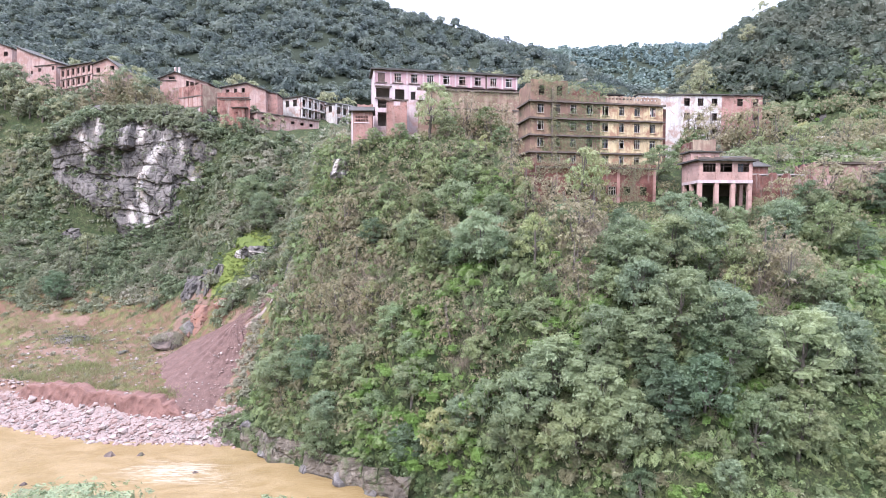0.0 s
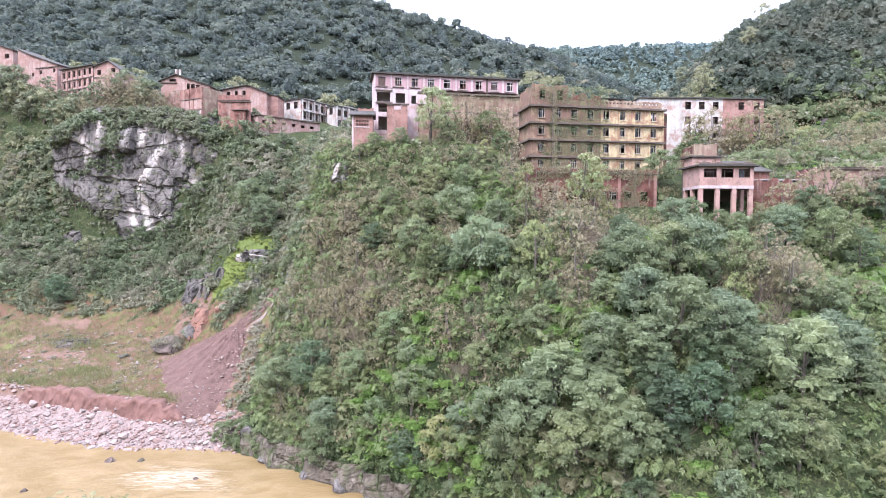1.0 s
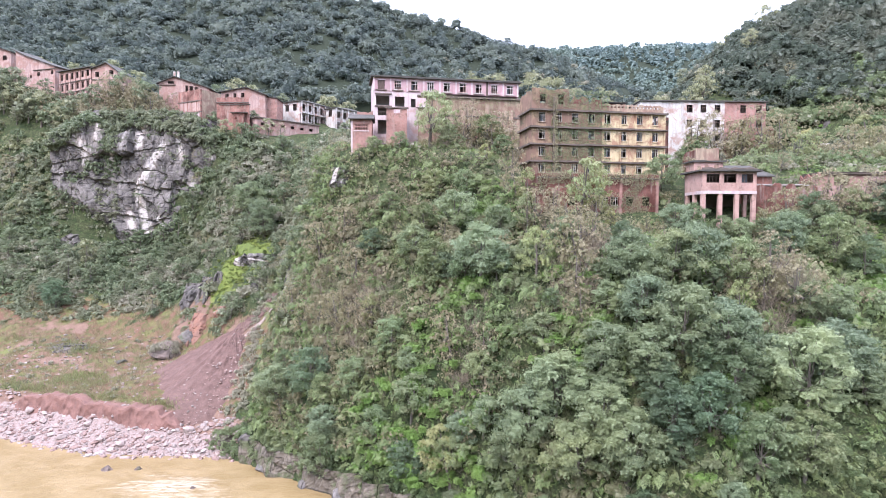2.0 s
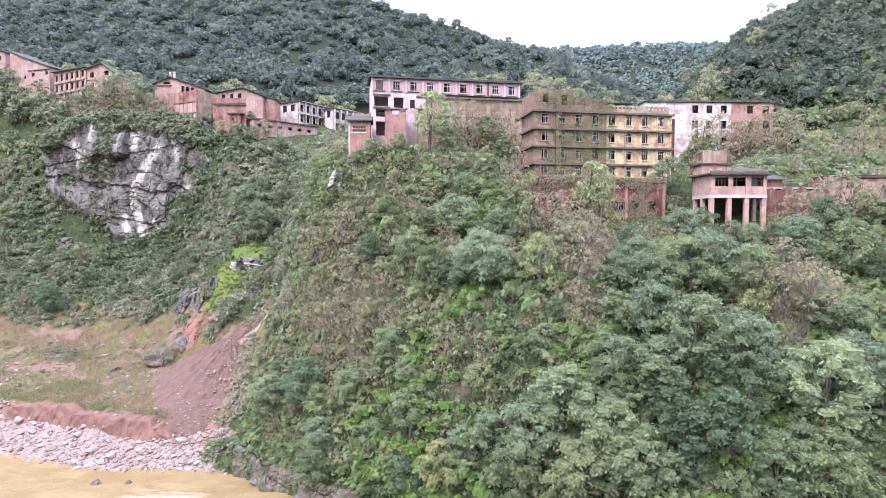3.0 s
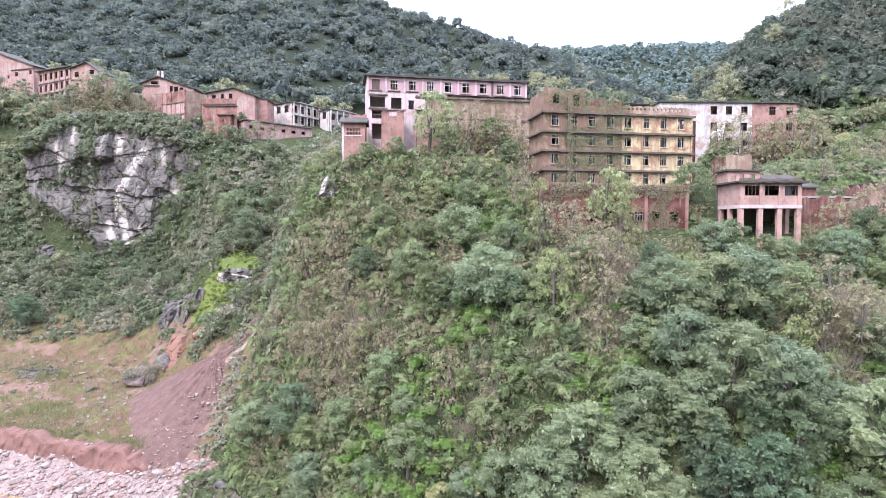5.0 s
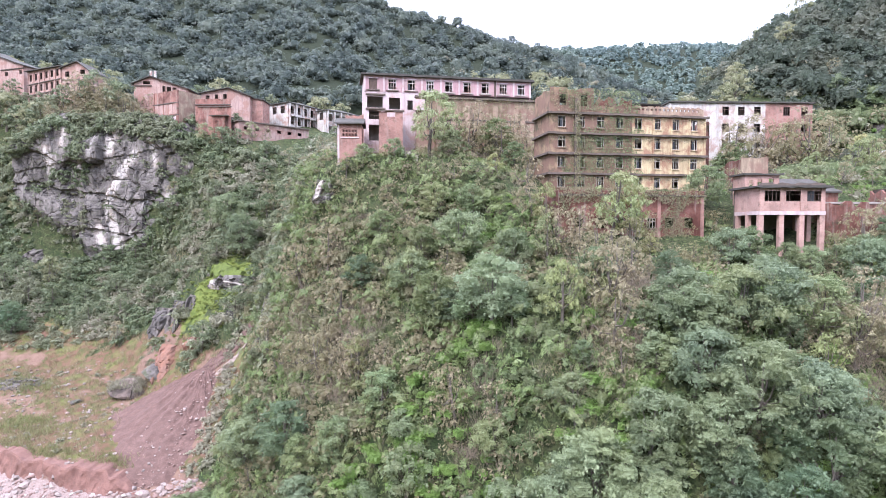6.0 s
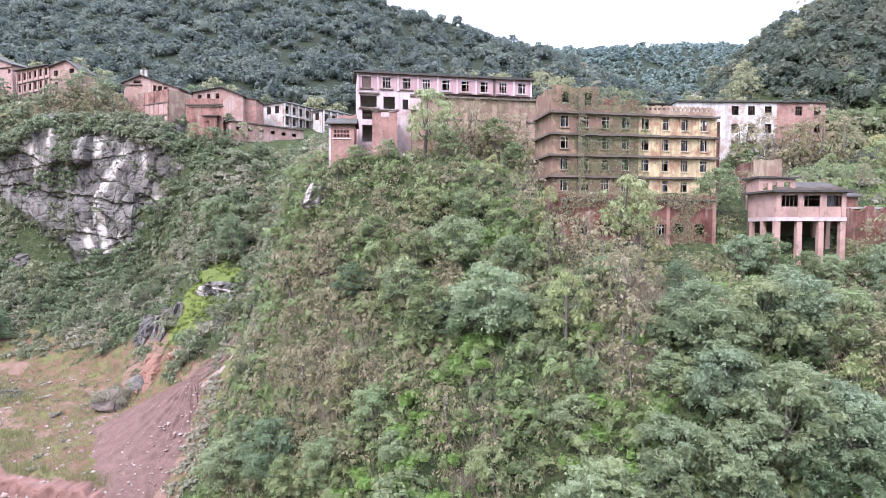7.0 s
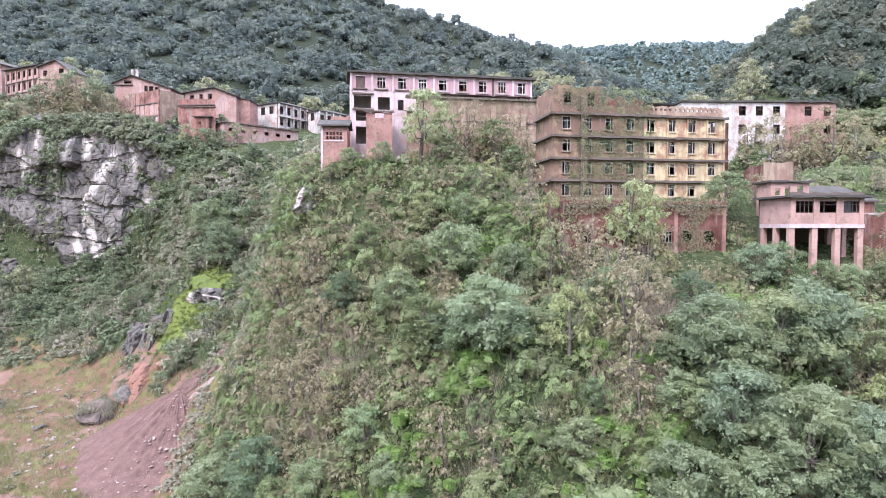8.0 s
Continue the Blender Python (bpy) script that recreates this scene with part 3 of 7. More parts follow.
# ---- rock ----
def rock_sheet(name, start, end, low, high, lean, bulge, material, label, step=0.55, seed=0, edge=0.06, kind="", block_size=1.0):
    """A weathered rock face: a sheet from start to end in plan, between two heights, broken into beds and blocks."""
    a, b = np.array(start, float), np.array(end, float)
    length = np.linalg.norm(b - a)
    along, out = (b - a) / length, np.array([(b - a)[1], -(b - a)[0]]) / length
    nu, nv = max(6, int(length / step)), max(6, int((high - low) / step))
    U, V = np.meshgrid(np.linspace(0, 1, nu), np.linspace(0, 1, nv))
    px, pz = U * length, V * (high - low)
    # steps along tilted beds and upright joints
    px, pz = px / block_size, pz / block_size
    beds = np.floor((pz + 0.35 * px + 2.5 * fractal(px / 7, pz / 7, 0, 2, seed + 1)) / 2.6)
    joints = np.floor((px + 0.25 * pz + 2.2 * fractal(px / 6, pz / 9, 3, 2, seed + 2)) / 3.7)
    block = value_noise(beds * 1.7 + 0.5, joints * 1.9 + 0.5, 0.5, seed + 3)
    push = bulge * (1.6 * value_noise(px / 6 + 0.2 * pz / 6, pz / 30, 0, seed + 8) * min(1, length / 30) + (0.6 if block_size == 1.0 else 0.3) * block + 0.75 * fractal(px / 9, pz / 12, 0, 4, seed + 4) + 0.25 * fractal(px / 1.6, pz / 1.6, 0, 3, seed + 5))
    # the rim sinks unevenly into the slope
    rim = 1 - np.hypot((U - 0.53) / 0.5, (V - 0.5) / 0.52) + 0.55 * fractal(px / length * 5, pz / (high - low) * 4, 5, 4, seed + 6)
    push = push - (2.6 * bulge + 0.04 * length) * np.clip((edge - rim) * 2.2, 0, 1.6)
    px, pz = px * block_size, pz * block_size
    x = a[0] + along[0] * px + out[0] * (push - lean * V)
    y = a[1] + along[1] * px + out[1] * (push - lean * V)
    z = low + pz + 0.3 * bulge * fractal(px / 3, pz / 3, 8, 2, seed + 7)
    me = mesh_from(name, np.stack([x, y, z], -1).reshape(-1, 3), grid_faces(nu, nv), material, False)
    return tagged(new(name, me), label, "rock face", kind=kind)


def boulder_mesh(name, seed, material, rough=0.35):
    bm = bmesh.new()
    bmesh.ops.create_icosphere(bm, subdivisions=3, radius=1.0)
    co = np.array([v.co[:] for v in bm.verts])
    r = np.random.default_rng(seed)
    for _ in range(15):
        n = r.normal(size=3)
        n /= np.linalg.norm(n)
        cut = r.uniform(0.5, 0.8)
        d = co @ n
        co = co - np.outer(np.maximum(0, d - cut), n) * 0.9
    co = co * (1 + rough * 0.4 * fractal(co[:, 0] * 2, co[:, 1] * 2, co[:, 2] * 2, 3, seed))[:, None]
    for v, c in zip(bm.verts, co):
        v.co = c
    me = bpy.data.meshes.new(name)
    bm.to_mesh(me)
    bm.free()
    me.materials.append(material)
    return me


def plates(px, pz, wide, tall, seed):
    """Broken slabs: for each place its slab's own set-back and tilt, and how near the crack is."""
    r = np.random.default_rng(seed)
    gu, gv = np.arange(px.min() - wide, px.max() + wide, wide), np.arange(pz.min() - tall, pz.max() + tall, tall)
    su, sv = np.meshgrid(gu, gv)
    su, sv = su.ravel() + r.uniform(-0.5, 0.5, su.size) * wide, sv.ravel() + r.uniform(-0.5, 0.5, sv.size) * tall
    off, tu, tv = r.normal(size=su.size), r.normal(size=su.size), r.normal(size=su.size)
    best, second, pick = np.full(px.shape, 1e9), np.full(px.shape, 1e9), np.zeros(px.shape, int)
    for k in range(su.size):
        d = np.hypot((px - su[k]) / wide, (pz - sv[k]) / tall)
        nearer = d < best
        second = np.where(nearer, best, np.minimum(second, d))
        best, pick = np.where(nearer, d, best), np.where(nearer, k, pick)
    return off[pick] + 0.5 * tu[pick] * (px - su[pick]) / wide + 0.5 * tv[pick] * (pz - sv[pick]) / tall, second - best


def stroke(x, z, points, width):
    """How near a bent line a place lies: 1 on it, 0 a width away."""
    near = np.zeros(np.shape(x))
    for (x0, z0), (x1, z1) in zip(points, points[1:]):
        t = np.clip(((x - x0) * (x1 - x0) + (z - z0) * (z1 - z0)) / ((x1 - x0) ** 2 + (z1 - z0) ** 2), 0, 1)
        near = np.maximum(near, 1 - np.hypot(x - x0 - t * (x1 - x0), z - z0 - t * (z1 - z0)) / width)
    return np.clip(near, 0, 1)


def limestone_cliff():
    """The big broken face under the houses, with a green gully and pale runs of lime."""
    X, Z = np.meshgrid(np.arange(-127, -64, 0.36), np.arange(26, 72, 0.36))
    wx, wz = X + 1.2 * fractal(X / 5, Z / 7, 0, 3, 111), Z + 1.2 * fractal(X / 6, Z / 5, 1, 3, 112)
    skew = wx + 0.35 * wz
    big, crack = plates(skew, wz - 0.2 * wx, 7.5, 10.0, 113)
    small, crack2 = plates(skew, wz - 0.3 * wx, 2.6, 3.4, 114)
    out = 0.62 * big + 0.24 * small + 1.5 * fractal(X / 15, Z / 20, 0, 2, 115) + 0.22 * fractal(X / 1.4, Z / 1.8, 0, 3, 116)
    out = out - 0.5 * np.exp(-crack / 0.04) - 0.15 * np.exp(-crack2 / 0.06)
    # ledges under which the lower slabs stand back
    for z0, tilt, deep in ((47.5, -0.16, 1.0), (37.5, -0.1, 0.9), (58.5, 0.12, 0.5)):
        out = out - deep * np.clip(1 - (z0 + tilt * (X + 95) + 1.6 * fractal(X / 7, z0, 0, 2, 117) - Z) / 4.0, 0, 1) * (Z < z0 + tilt * (X + 95) + 1.6 * fractal(X / 7, z0, 0, 2, 117))
    brow = np.interp(X, (-127, -119, -112, -103, -94, -86, -78, -71, -66), (58, 63.5, 69, 66.5, 67.5, 66, 63, 57, 46)) + 2.0 * fractal(X / 4, 0.3, 0, 3, 118)
    foot = np.interp(X, (-127, -119, -108, -101, -95, -88, -80, -72, -66), (48, 43, 39, 33, 31, 33, 38, 44, 48)) + 2.0 * fractal(X / 4, 7.3, 0, 3, 119)
    inside = np.minimum(brow - Z, Z - foot)
    gully = stroke(X, Z, ((-104, 67), (-105, 56), (-107, 47), (-104, 39)), 4.2 + 1.5 * fractal(X / 3, Z / 3, 0, 2, 120))
    ledge_green = stroke(X, Z, ((-120, 50), (-112, 54), (-107, 52)), 3.2) + stroke(X, Z, ((-84, 57), (-79, 53), (-74, 51)), 3.0)
    out = out - 0.55 * np.clip(0.6 - inside, 0, 3) - 1.6 * np.clip(-3.5 - inside, 0, 8) - 1.2 * gully - 0.6 * ledge_green
    base = 188.6 - 7.5 * (X + 124) / 57
    lean = 2.6 * (Z - 29) / 37
    P = np.stack([X - 0.13 * out, base + lean - out + 0.6, Z + 0.25 * fractal(X / 2, Z / 2, 8, 2, 121)], -1)
    me = mesh_from("rock_cliff", P.reshape(-1, 3), grid_faces(X.shape[1], X.shape[0]), M_CLIFF, False)
    lime = 1.15 * stroke(X, Z, ((-88, 59.5), (-93.5, 51), (-96, 45.5), (-94, 37), (-93, 32)), 2.6)
    lime = np.maximum(lime, 0.95 * stroke(X, Z, ((-95.5, 66), (-95.8, 60)), 2.4))
    for line, wide in ((((-83.5, 63), (-82, 56)), 2.4), (((-106, 59), (-106, 53)), 1.9), (((-115, 61), (-114, 55)), 3.4), (((-78, 47.5), (-76.5, 44)), 2.6), (((-98, 38), (-97, 33)), 3.4), (((-89.5, 37), (-88, 33)), 2.5), (((-72.5, 57), (-71.5, 53)), 1.6), (((-109.5, 67), (-110, 62)), 2.2)):
        lime = np.maximum(lime, 0.85 * stroke(X, Z, line, wide))
    set_mask(me, "lime", lime)
    bare_rock = (inside > 1.0) & (gully < 0.3) & (ledge_green < 0.4)
    return tagged(new("rock_cliff", me), "grey limestone cliff with pale lime streaks and dark cracks", "rock face", kind="structure"), P, bare_rock


cliff, CLIFF_SKIN, CLIFF_BARE = limestone_cliff()
def draped(name, x, y, across, up, turn, thick, rough, material, label, seed, wide=1.6, tall=1.2, category="rock face", kind="", lime=(), lean=None):
    """Bare rock or earth that stands out of the slope: a slabby patch which follows the ground, or stands up with a lean, and sinks in at its uneven rim."""
    U, V = np.meshgrid(np.linspace(-1.2, 1.2, max(16, int(across * 9))), np.linspace(-1.2, 1.2, max(16, int(up * 12))))
    c, s_ = math.cos(radians(turn)), math.sin(radians(turn))
    pu, pv = U * across, V * up
    gx_, gy_ = x + c * pu - s_ * pv, y + s_ * pu + c * pv
    rim = 1 - np.hypot(U, V) ** 1.5 - 0.45 * fractal(pu / 1.5, pv / 1.5, 0, 3, seed)
    slabs, crack = plates(pu + 0.3 * fractal(pu, pv, 0, 2, seed + 1), pv + 0.25 * pu, wide, tall, seed + 2)
    push = thick * np.clip(rim * 3.2, -1.2, 1) + rough * (slabs - 0.7 * np.exp(-crack / 0.06)) + 0.12 * fractal(pu / 0.6, pv / 0.6, 0, 3, seed + 3)
    if lean is None:
        P = np.stack([gx_, gy_ - 0.75 * push, land(gx_, gy_) + 0.55 * push], -1)
    else:
        P = np.stack([x + c * pu + 0.12 * pv, y + s_ * pu + lean * pv - push, float(land(x, y)) + pv + 0.15 * push], -1)
    me = mesh_from(name, P.reshape(-1, 3), grid_faces(U.shape[1], U.shape[0]), material, False)
    set_mask(me, "lime", np.clip(sum(stroke(U, V, line, w) for line, w in lime), 0, 1) if lime else np.zeros(U.size))
    return tagged(new(name, me), label, category, kind=kind)


M_MOSS = plain_material("thick_moss", (0.115, 0.15, 0.032), (0.065, 0.085, 0.026), 0.9, 0.95, 0.9, 0.7)
draped("rock_outcrop", -48.3, 150.0, 6.4, 2.3, -24, 1.3, 0.5, M_CLIFF, "small grey overhanging rock under bright moss", 23, 1.9, 1.0, lime=((((-0.9, 0.6), (-0.6, -0.3)), 0.35), (((-0.2, 0.5), (0.7, 0.3)), 0.16), (((0.1, 0.2), (0.1, -0.7)), 0.12), (((0.6, 0.2), (0.65, -0.6)), 0.12)), lean=-0.25)
draped("moss_cushion", -50.2, 153.6, 5.2, 1.9, -24, 1.4, 0.15, M_MOSS, "thick lime-green moss hanging over the rock", 24, 2.0, 2.0, "moss", "stuff")
for sx_, sy_, sa_, su_, seed_ in ((-66.8, 153.6, 2.2, 4.4, 29), (-62.2, 152.0, 1.5, 3.8, 30), (-57.4, 151.4, 1.7, 1.9, 31), (-59.8, 149.6, 1.0, 2.6, 32), (-44.9, 141.8, 1.8, 1.3, 34)):
    draped("rock_outcrop", sx_, sy_, sa_, su_, -24, 1.0, 0.3, M_DARKROCK, "dark wet rock slab standing out of the scrub", seed_, 1.3, 3.0, lean=0.4)
draped("rock_outcrop", -33.3, 130.3, 1.6, 3.6, -20, 1.4, 0.4, M_DARKROCK, "dark leaning rock rib beside the bushes", 33, 1.0, 1.8, lean=0.5)
draped("rock_outcrop", -34.4, 125.4, 1.1, 2.4, -20, 1.2, 0.3, M_DARKROCK, "dark leaning rock rib beside the bushes", 35, 1.0, 1.8, lean=0.5)
draped("rock_outcrop", -21.3, 123.6, 2.0, 2.6, 0, 1.6, 0.45, M_CLIFF, "pale rock standing out of the brush", 37, 0.9, 1.7, lime=((((-0.5, 1), (-0.5, -1)), 0.5), (((0.3, 0.8), (0.4, -1)), 0.3)), lean=0.25)
draped("rock_outcrop", -117.9, 186.0, 3.4, 3.0, -8, 1.2, 0.5, M_DARKROCK, "dark rock slabs in the scrub below the cliff", 53, 1.4, 1.6, lean=0.4)
rock_sheet("rock_outcrop", (-41, 103.9), (-22, 91.0), -8, -1.9, 1.6, 1.1, M_SHORE, "water-worn grey rock at the river's edge", 0.3, 41, -0.35, block_size=0.45)
rock_sheet("rock_outcrop", (-28, 95.0), (-5, 79.2), -8.5, -1.9, 1.6, 1.1, M_SHORE, "water-worn grey rock at the river's edge", 0.3, 47, -0.35, block_size=0.45)
for n, (cx, cy, cz) in enumerate(((92, 143.5, 54.5), (103, 150, 61), (97, 156, 65.5))):
    rock_sheet("rock_outcrop", (cx, cy), (cx + 11, cy + 2), cz, cz + 7.5, 4.5, 1.1, M_DARKROCK, "brown-grey crag on the steep wooded hill", 0.6, 57 + 10 * n)

# ---- buildings ----
def wall_mesh(u0, u1, w0, w1, holes=(), thick=0.25, ragged=0.0, seed=0, brow=()):
    """A wall in the (u, w) plane, thick towards +v, with rectangular holes that go through it. ragged: how far its top is broken away; brow: (u, w) along a bent top."""
    us, ws = {u0, u1}, {w0, w1}
    for a, b, c, d in holes:
        us |= {a, b}
        ws |= {c, d}
    if ragged:
        us |= set(np.round(np.arange(u0 + 0.7, u1 - 0.3, 0.8), 2))
    us |= {u for u, _ in brow}
    us, ws = sorted(v for v in us if u0 <= v <= u1), sorted(v for v in ws if w0 <= v <= w1)
    solid = {}
    for i in range(len(us) - 1):
        for j in range(len(ws) - 1):
            cu, cw = (us[i] + us[i + 1]) / 2, (ws[j] + ws[j + 1]) / 2
            solid[i, j] = not any(a < cu < b and c < cw < d for a, b, c, d in holes)
    bm = bmesh.new()
    at = {}
    r = random.Random(seed)
    drop = {u: (r.random() ** 1.6) * ragged for u in us}

    def vert(i, j, back):
        key = (i, j, back)
        if key not in at:
            w = ws[j] - (drop[us[i]] if ragged and j == len(ws) - 1 else 0)
            if brow:
                w = min(w, float(np.interp(us[i], *zip(*brow))) - 0.004 * (len(ws) - 1 - j))
            at[key] = bm.verts.new((us[i], thick if back else 0.0, w))
        return at[key]

    for (i, j), full in solid.items():
        if not full:
            continue
        bm.faces.new([vert(i, j, 0), vert(i + 1, j, 0), vert(i + 1, j + 1, 0), vert(i, j + 1, 0)])
        bm.faces.new([vert(i, j, 1), vert(i, j + 1, 1), vert(i + 1, j + 1, 1), vert(i + 1, j, 1)])
        for di, dj, p, q in ((-1, 0, (i, j + 1), (i, j)), (1, 0, (i + 1, j), (i + 1, j + 1)), (0, -1, (i, j), (i + 1, j)), (0, 1, (i + 1, j + 1), (i, j + 1))):
            if not solid.get((i + di, j + dj), False):
                bm.faces.new([vert(*p, 1), vert(*q, 1), vert(*q, 0), vert(*p, 0)])
    return bm


def side(bm, x, y=0.0, turn=90):
    """Turns a wall from the front onto a side of its building."""
    bmesh.ops.transform(bm, matrix=pose(x, y, 0, 0, 0, turn), verts=bm.verts)
    return bm


def shifted(bm, x=0.0, y=0.0, z=0.0):
    bmesh.ops.translate(bm, vec=(x, y, z), verts=bm.verts)
    return bm


def window_mesh(name, w, h, material, panes=3, missing=(), bar=0.07):
    """A timber casement frame with bars, cut from one board's depth; origin at the opening's lower left corner."""
    edges = [n * (w - bar) / panes for n in range(panes + 1)]
    kept = [0] + [n for n in range(1, panes) if n not in missing] + [panes]
    rows = [(bar, h - bar)] if 9 in missing else [(bar, h * 0.66), (h * 0.66 + bar, h - bar)]
    gaps = [(edges[a] + bar, edges[b], lo, hi) for a, b in zip(kept, kept[1:]) for lo, hi in rows]
    bm = shifted(wall_mesh(0, w, 0, h, gaps, 0.08), 0, 0.05)
    me = bpy.data.meshes.new(name)
    bm.to_mesh(me)
    bm.free()
    me.materials.append(material)
    return me


def pane_mesh(w, h, material):
    bm = box((0, 0.08, 0), (w, 0.1, h))
    me = bpy.data.meshes.new("pane")
    bm.to_mesh(me)
    bm.free()
    me.materials.append(material)
    return me


M_GLASS = Nodes("dusty_glass").surface((0.03, 0.032, 0.035), 0.45, specular=0.25)


def put_windows(parent, spots, frames, panes=None, chance=0.35, seed=0, turn=0, origin=(0, 0)):
    """Windows at (u, w) spots on the front (or a turned side) of a building, some with a pane left in."""
    r = random.Random(seed)
    for u, w in spots:
        ob = part_mesh("window", r.choice(frames), parent)
        ob.matrix_basis = pose(origin[0], origin[1], 0, 0, 0, turn) @ pose(u, 0, w)
        if panes and r.random() < chance:
            p = part_mesh("pane", panes, ob)
            p.matrix_basis = pose(0.07 + r.choice((0, 0.3)), 0, 0.07)


def thing(name, x, y, z, turn, label, category, group=""):
    ob = new(name)
    ob.empty_display_size = 0.5
    ob.matrix_basis = pose(x, y, z, 0, 0, turn)
    return tagged(ob, label, category, group)


def slab(parent, name, material, lo, hi, label="", jitter=0.0):
    return part(name, box(lo, hi, 0.0, jitter), material, parent, label)


def broken_edge(u0, u1, v0, v1, w0, w1, seed=0, step=0.9, wear=0.12):
    """A ledge whose outer edge and underside are chipped along its length."""
    r = random.Random(seed)
    n = max(2, int((u1 - u0) / step))
    bm = bmesh.new()
    rings = []
    for i in range(n + 1):
        u = u0 + (u1 - u0) * i / n
        a, b, c = r.uniform(0, wear) * 2, r.uniform(-wear, wear) * 0.4, r.uniform(-wear, wear) * 0.5
        rings.append([bm.verts.new(p) for p in ((u, v0 + a, w0 + b), (u, v1, w0), (u, v1, w1), (u, v0 + a, w1 + c))])
    for p, q in zip(rings, rings[1:]):
        for k in range(4):
            bm.faces.new([p[k], q[k], q[(k + 1) % 4], p[(k + 1) % 4]])
    bm.faces.new(rings[0][::-1])
    bm.faces.new(rings[-1])
    return bm


W_YELLOW = [window_mesh("window", 1.3, 1.8, M_FRAME, 3, m, 0.08) for m in ((), (1,), (2,), (1, 9), (2, 9))]
W_DARK = [window_mesh("window", 1.05, 1.6, M_DARKFRAME, 3, m) for m in ((), (2,), (1, 2))]
W_WIDE = [window_mesh("window", 1.4, 1.5, M_FRAME, 3, m) for m in ((), (1,), (2,))]
W_PAV = [window_mesh("window", 2.2, 1.45, M_DARKFRAME, 4, m) for m in ((), (1,), (2, 3))]
W_VERANDAH = [window_mesh("window", 1.9, 2.4, M_DARKFRAME, 4, m, 0.09) for m in ((1,), (2, 9))]
P_HALF = pane_mesh(0.5, 1.4, M_GLASS)


def yellow_block():
    """The long dormitory with a ledge at each floor."""
    b = thing("apartment_block", 16.6, 113.8, 43.4, 9.9, "derelict five-storey yellow block, its walls mouldy and vine-covered", "building")
    L, D, floors, top = 27.4, 7.6, (0.75, 3.97, 7.19, 10.41), 13.7
    cols = [1.35 + 3.31 * n for n in range(8)]
    holes = [(u, u + 1.3, f + 0.95, f + 2.75) for u in cols for f in floors]
    cut = 14.1
    part("wall", wall_mesh(0, cut, -4, top, [h for h in holes if h[0] < cut]), M_YELLOWDARK, b, "mouldy darkened yellow render")
    part("wall", wall_mesh(cut, L, -4, top, [h for h in holes if h[0] > cut]), M_YELLOW, b, "flaking pale yellow render")
    part("wall", side(wall_mesh(0.25, D, -4, top, ()), 0.25, 0), M_YELLOWDARK, b)
    part("wall", side(wall_mesh(0.0, D, -4, top - 0.6, ((2.2, 3.3, 11.2, 12.6),), 0.25), L + 1.0, 0.6), M_BRICK, b, "bare brick end wall")
    part("wall", shifted(wall_mesh(L, L + 1.0, -4, top - 0.6), 0, 0.6), M_BRICK, b, "bare brick return")
    part("wall", shifted(wall_mesh(0, L + 1, -4, top), 0, D), M_YELLOWDARK, b)
    for n, f in enumerate((3.85, 7.07, 10.29, 13.51)):
        part("ledge", broken_edge(-0.55, L + 0.35, -0.65, 0.1, f - 0.12, f + 0.2, n), M_LEDGE, b, "black mouldy concrete ledge")
        part("ledge", side(broken_edge(-0.6, D, -0.15, 0.6, f - 0.12, f + 0.2, n + 9), 0.05, 0), M_LEDGE, b)
        slab(b, "floor_slab", M_CONCRETE, (0.3, 0.3, f - 0.1), (L - 0.1, D - 0.02, f + 0.1))
    for u in (17.9, 21.1, 24.4, L - 0.2):
        slab(b, "pilaster", M_YELLOW, (u - 0.14, -0.13, -3), (u + 0.14, 0.02, top - 0.15))
    slab(b, "drainpipe", M_LEDGE, (4.1, -0.3, 0), (4.5, -0.05, top + 2.5), "rusted drainpipe wrapped in vines")
    # what is left of the top floor
    part("wall", wall_mesh(0, 7.4, top + 0.1, top + 4.0, ((1.6, 2.7, top + 1.1, top + 2.9), (5.2, 6.3, top + 1.1, top + 2.9)), 0.25, 0.5, 4), M_YELLOWDARK, b, "roofless top-floor wall under creepers")
    # added slab, hidden by the wall top, that keeps skylight off the rooms
    slab(b, "roof_slab", M_ROOF, (0.3, 0.3, top + 3.15), (7.3, D, top + 3.4))
    part("wall", side(wall_mesh(0.25, D, top + 0.1, top + 3.9, (), 0.25, 0.8, 6), 7.4, 0), M_YELLOWDARK, b)
    part("wall", side(wall_mesh(0.25, D, top + 0.1, top + 3.9, (), 0.25, 0.8, 6), 0.25, 0), M_YELLOWDARK, b)
    part("wall", shifted(wall_mesh(7.4, 14.6, top + 0.1, top + 3.0, (), 0.25, 1.4, 8), 0, 1.2), M_BRICK, b, "broken brick parapet")
    part("wall", wall_mesh(7.4, 15.5, top + 0.1, top + 1.5, (), 0.25, 0.9, 3), M_YELLOWDARK, b)
    part("wall", shifted(wall_mesh(14.0, L - 0.3, top + 0.1, top + 1.6, [(14.5 + 0.75 * n, 14.9 + 0.75 * n, top + 0.8, top + 1.15) for n in range(16)], 0.25, 0.4, 12), 0, 0.3), M_RETAIN, b, "crumbling pierced parapet")
    slab(b, "roof_slab", M_ROOF, (13.0, 2.2, top + 2.2), (20.5, D, top + 2.45), jitter=0.1)
    part("wall", shifted(wall_mesh(13.2, 20.2, top + 0.1, top + 2.2, ((14, 15, top + .6, top + 1.6),), 0.25, 0.2, 2), 0, 2.8), M_BRICK, b)
    put_windows(b, [(h[0], h[2]) for h in holes], W_YELLOW, P_HALF, 0.4, 5)
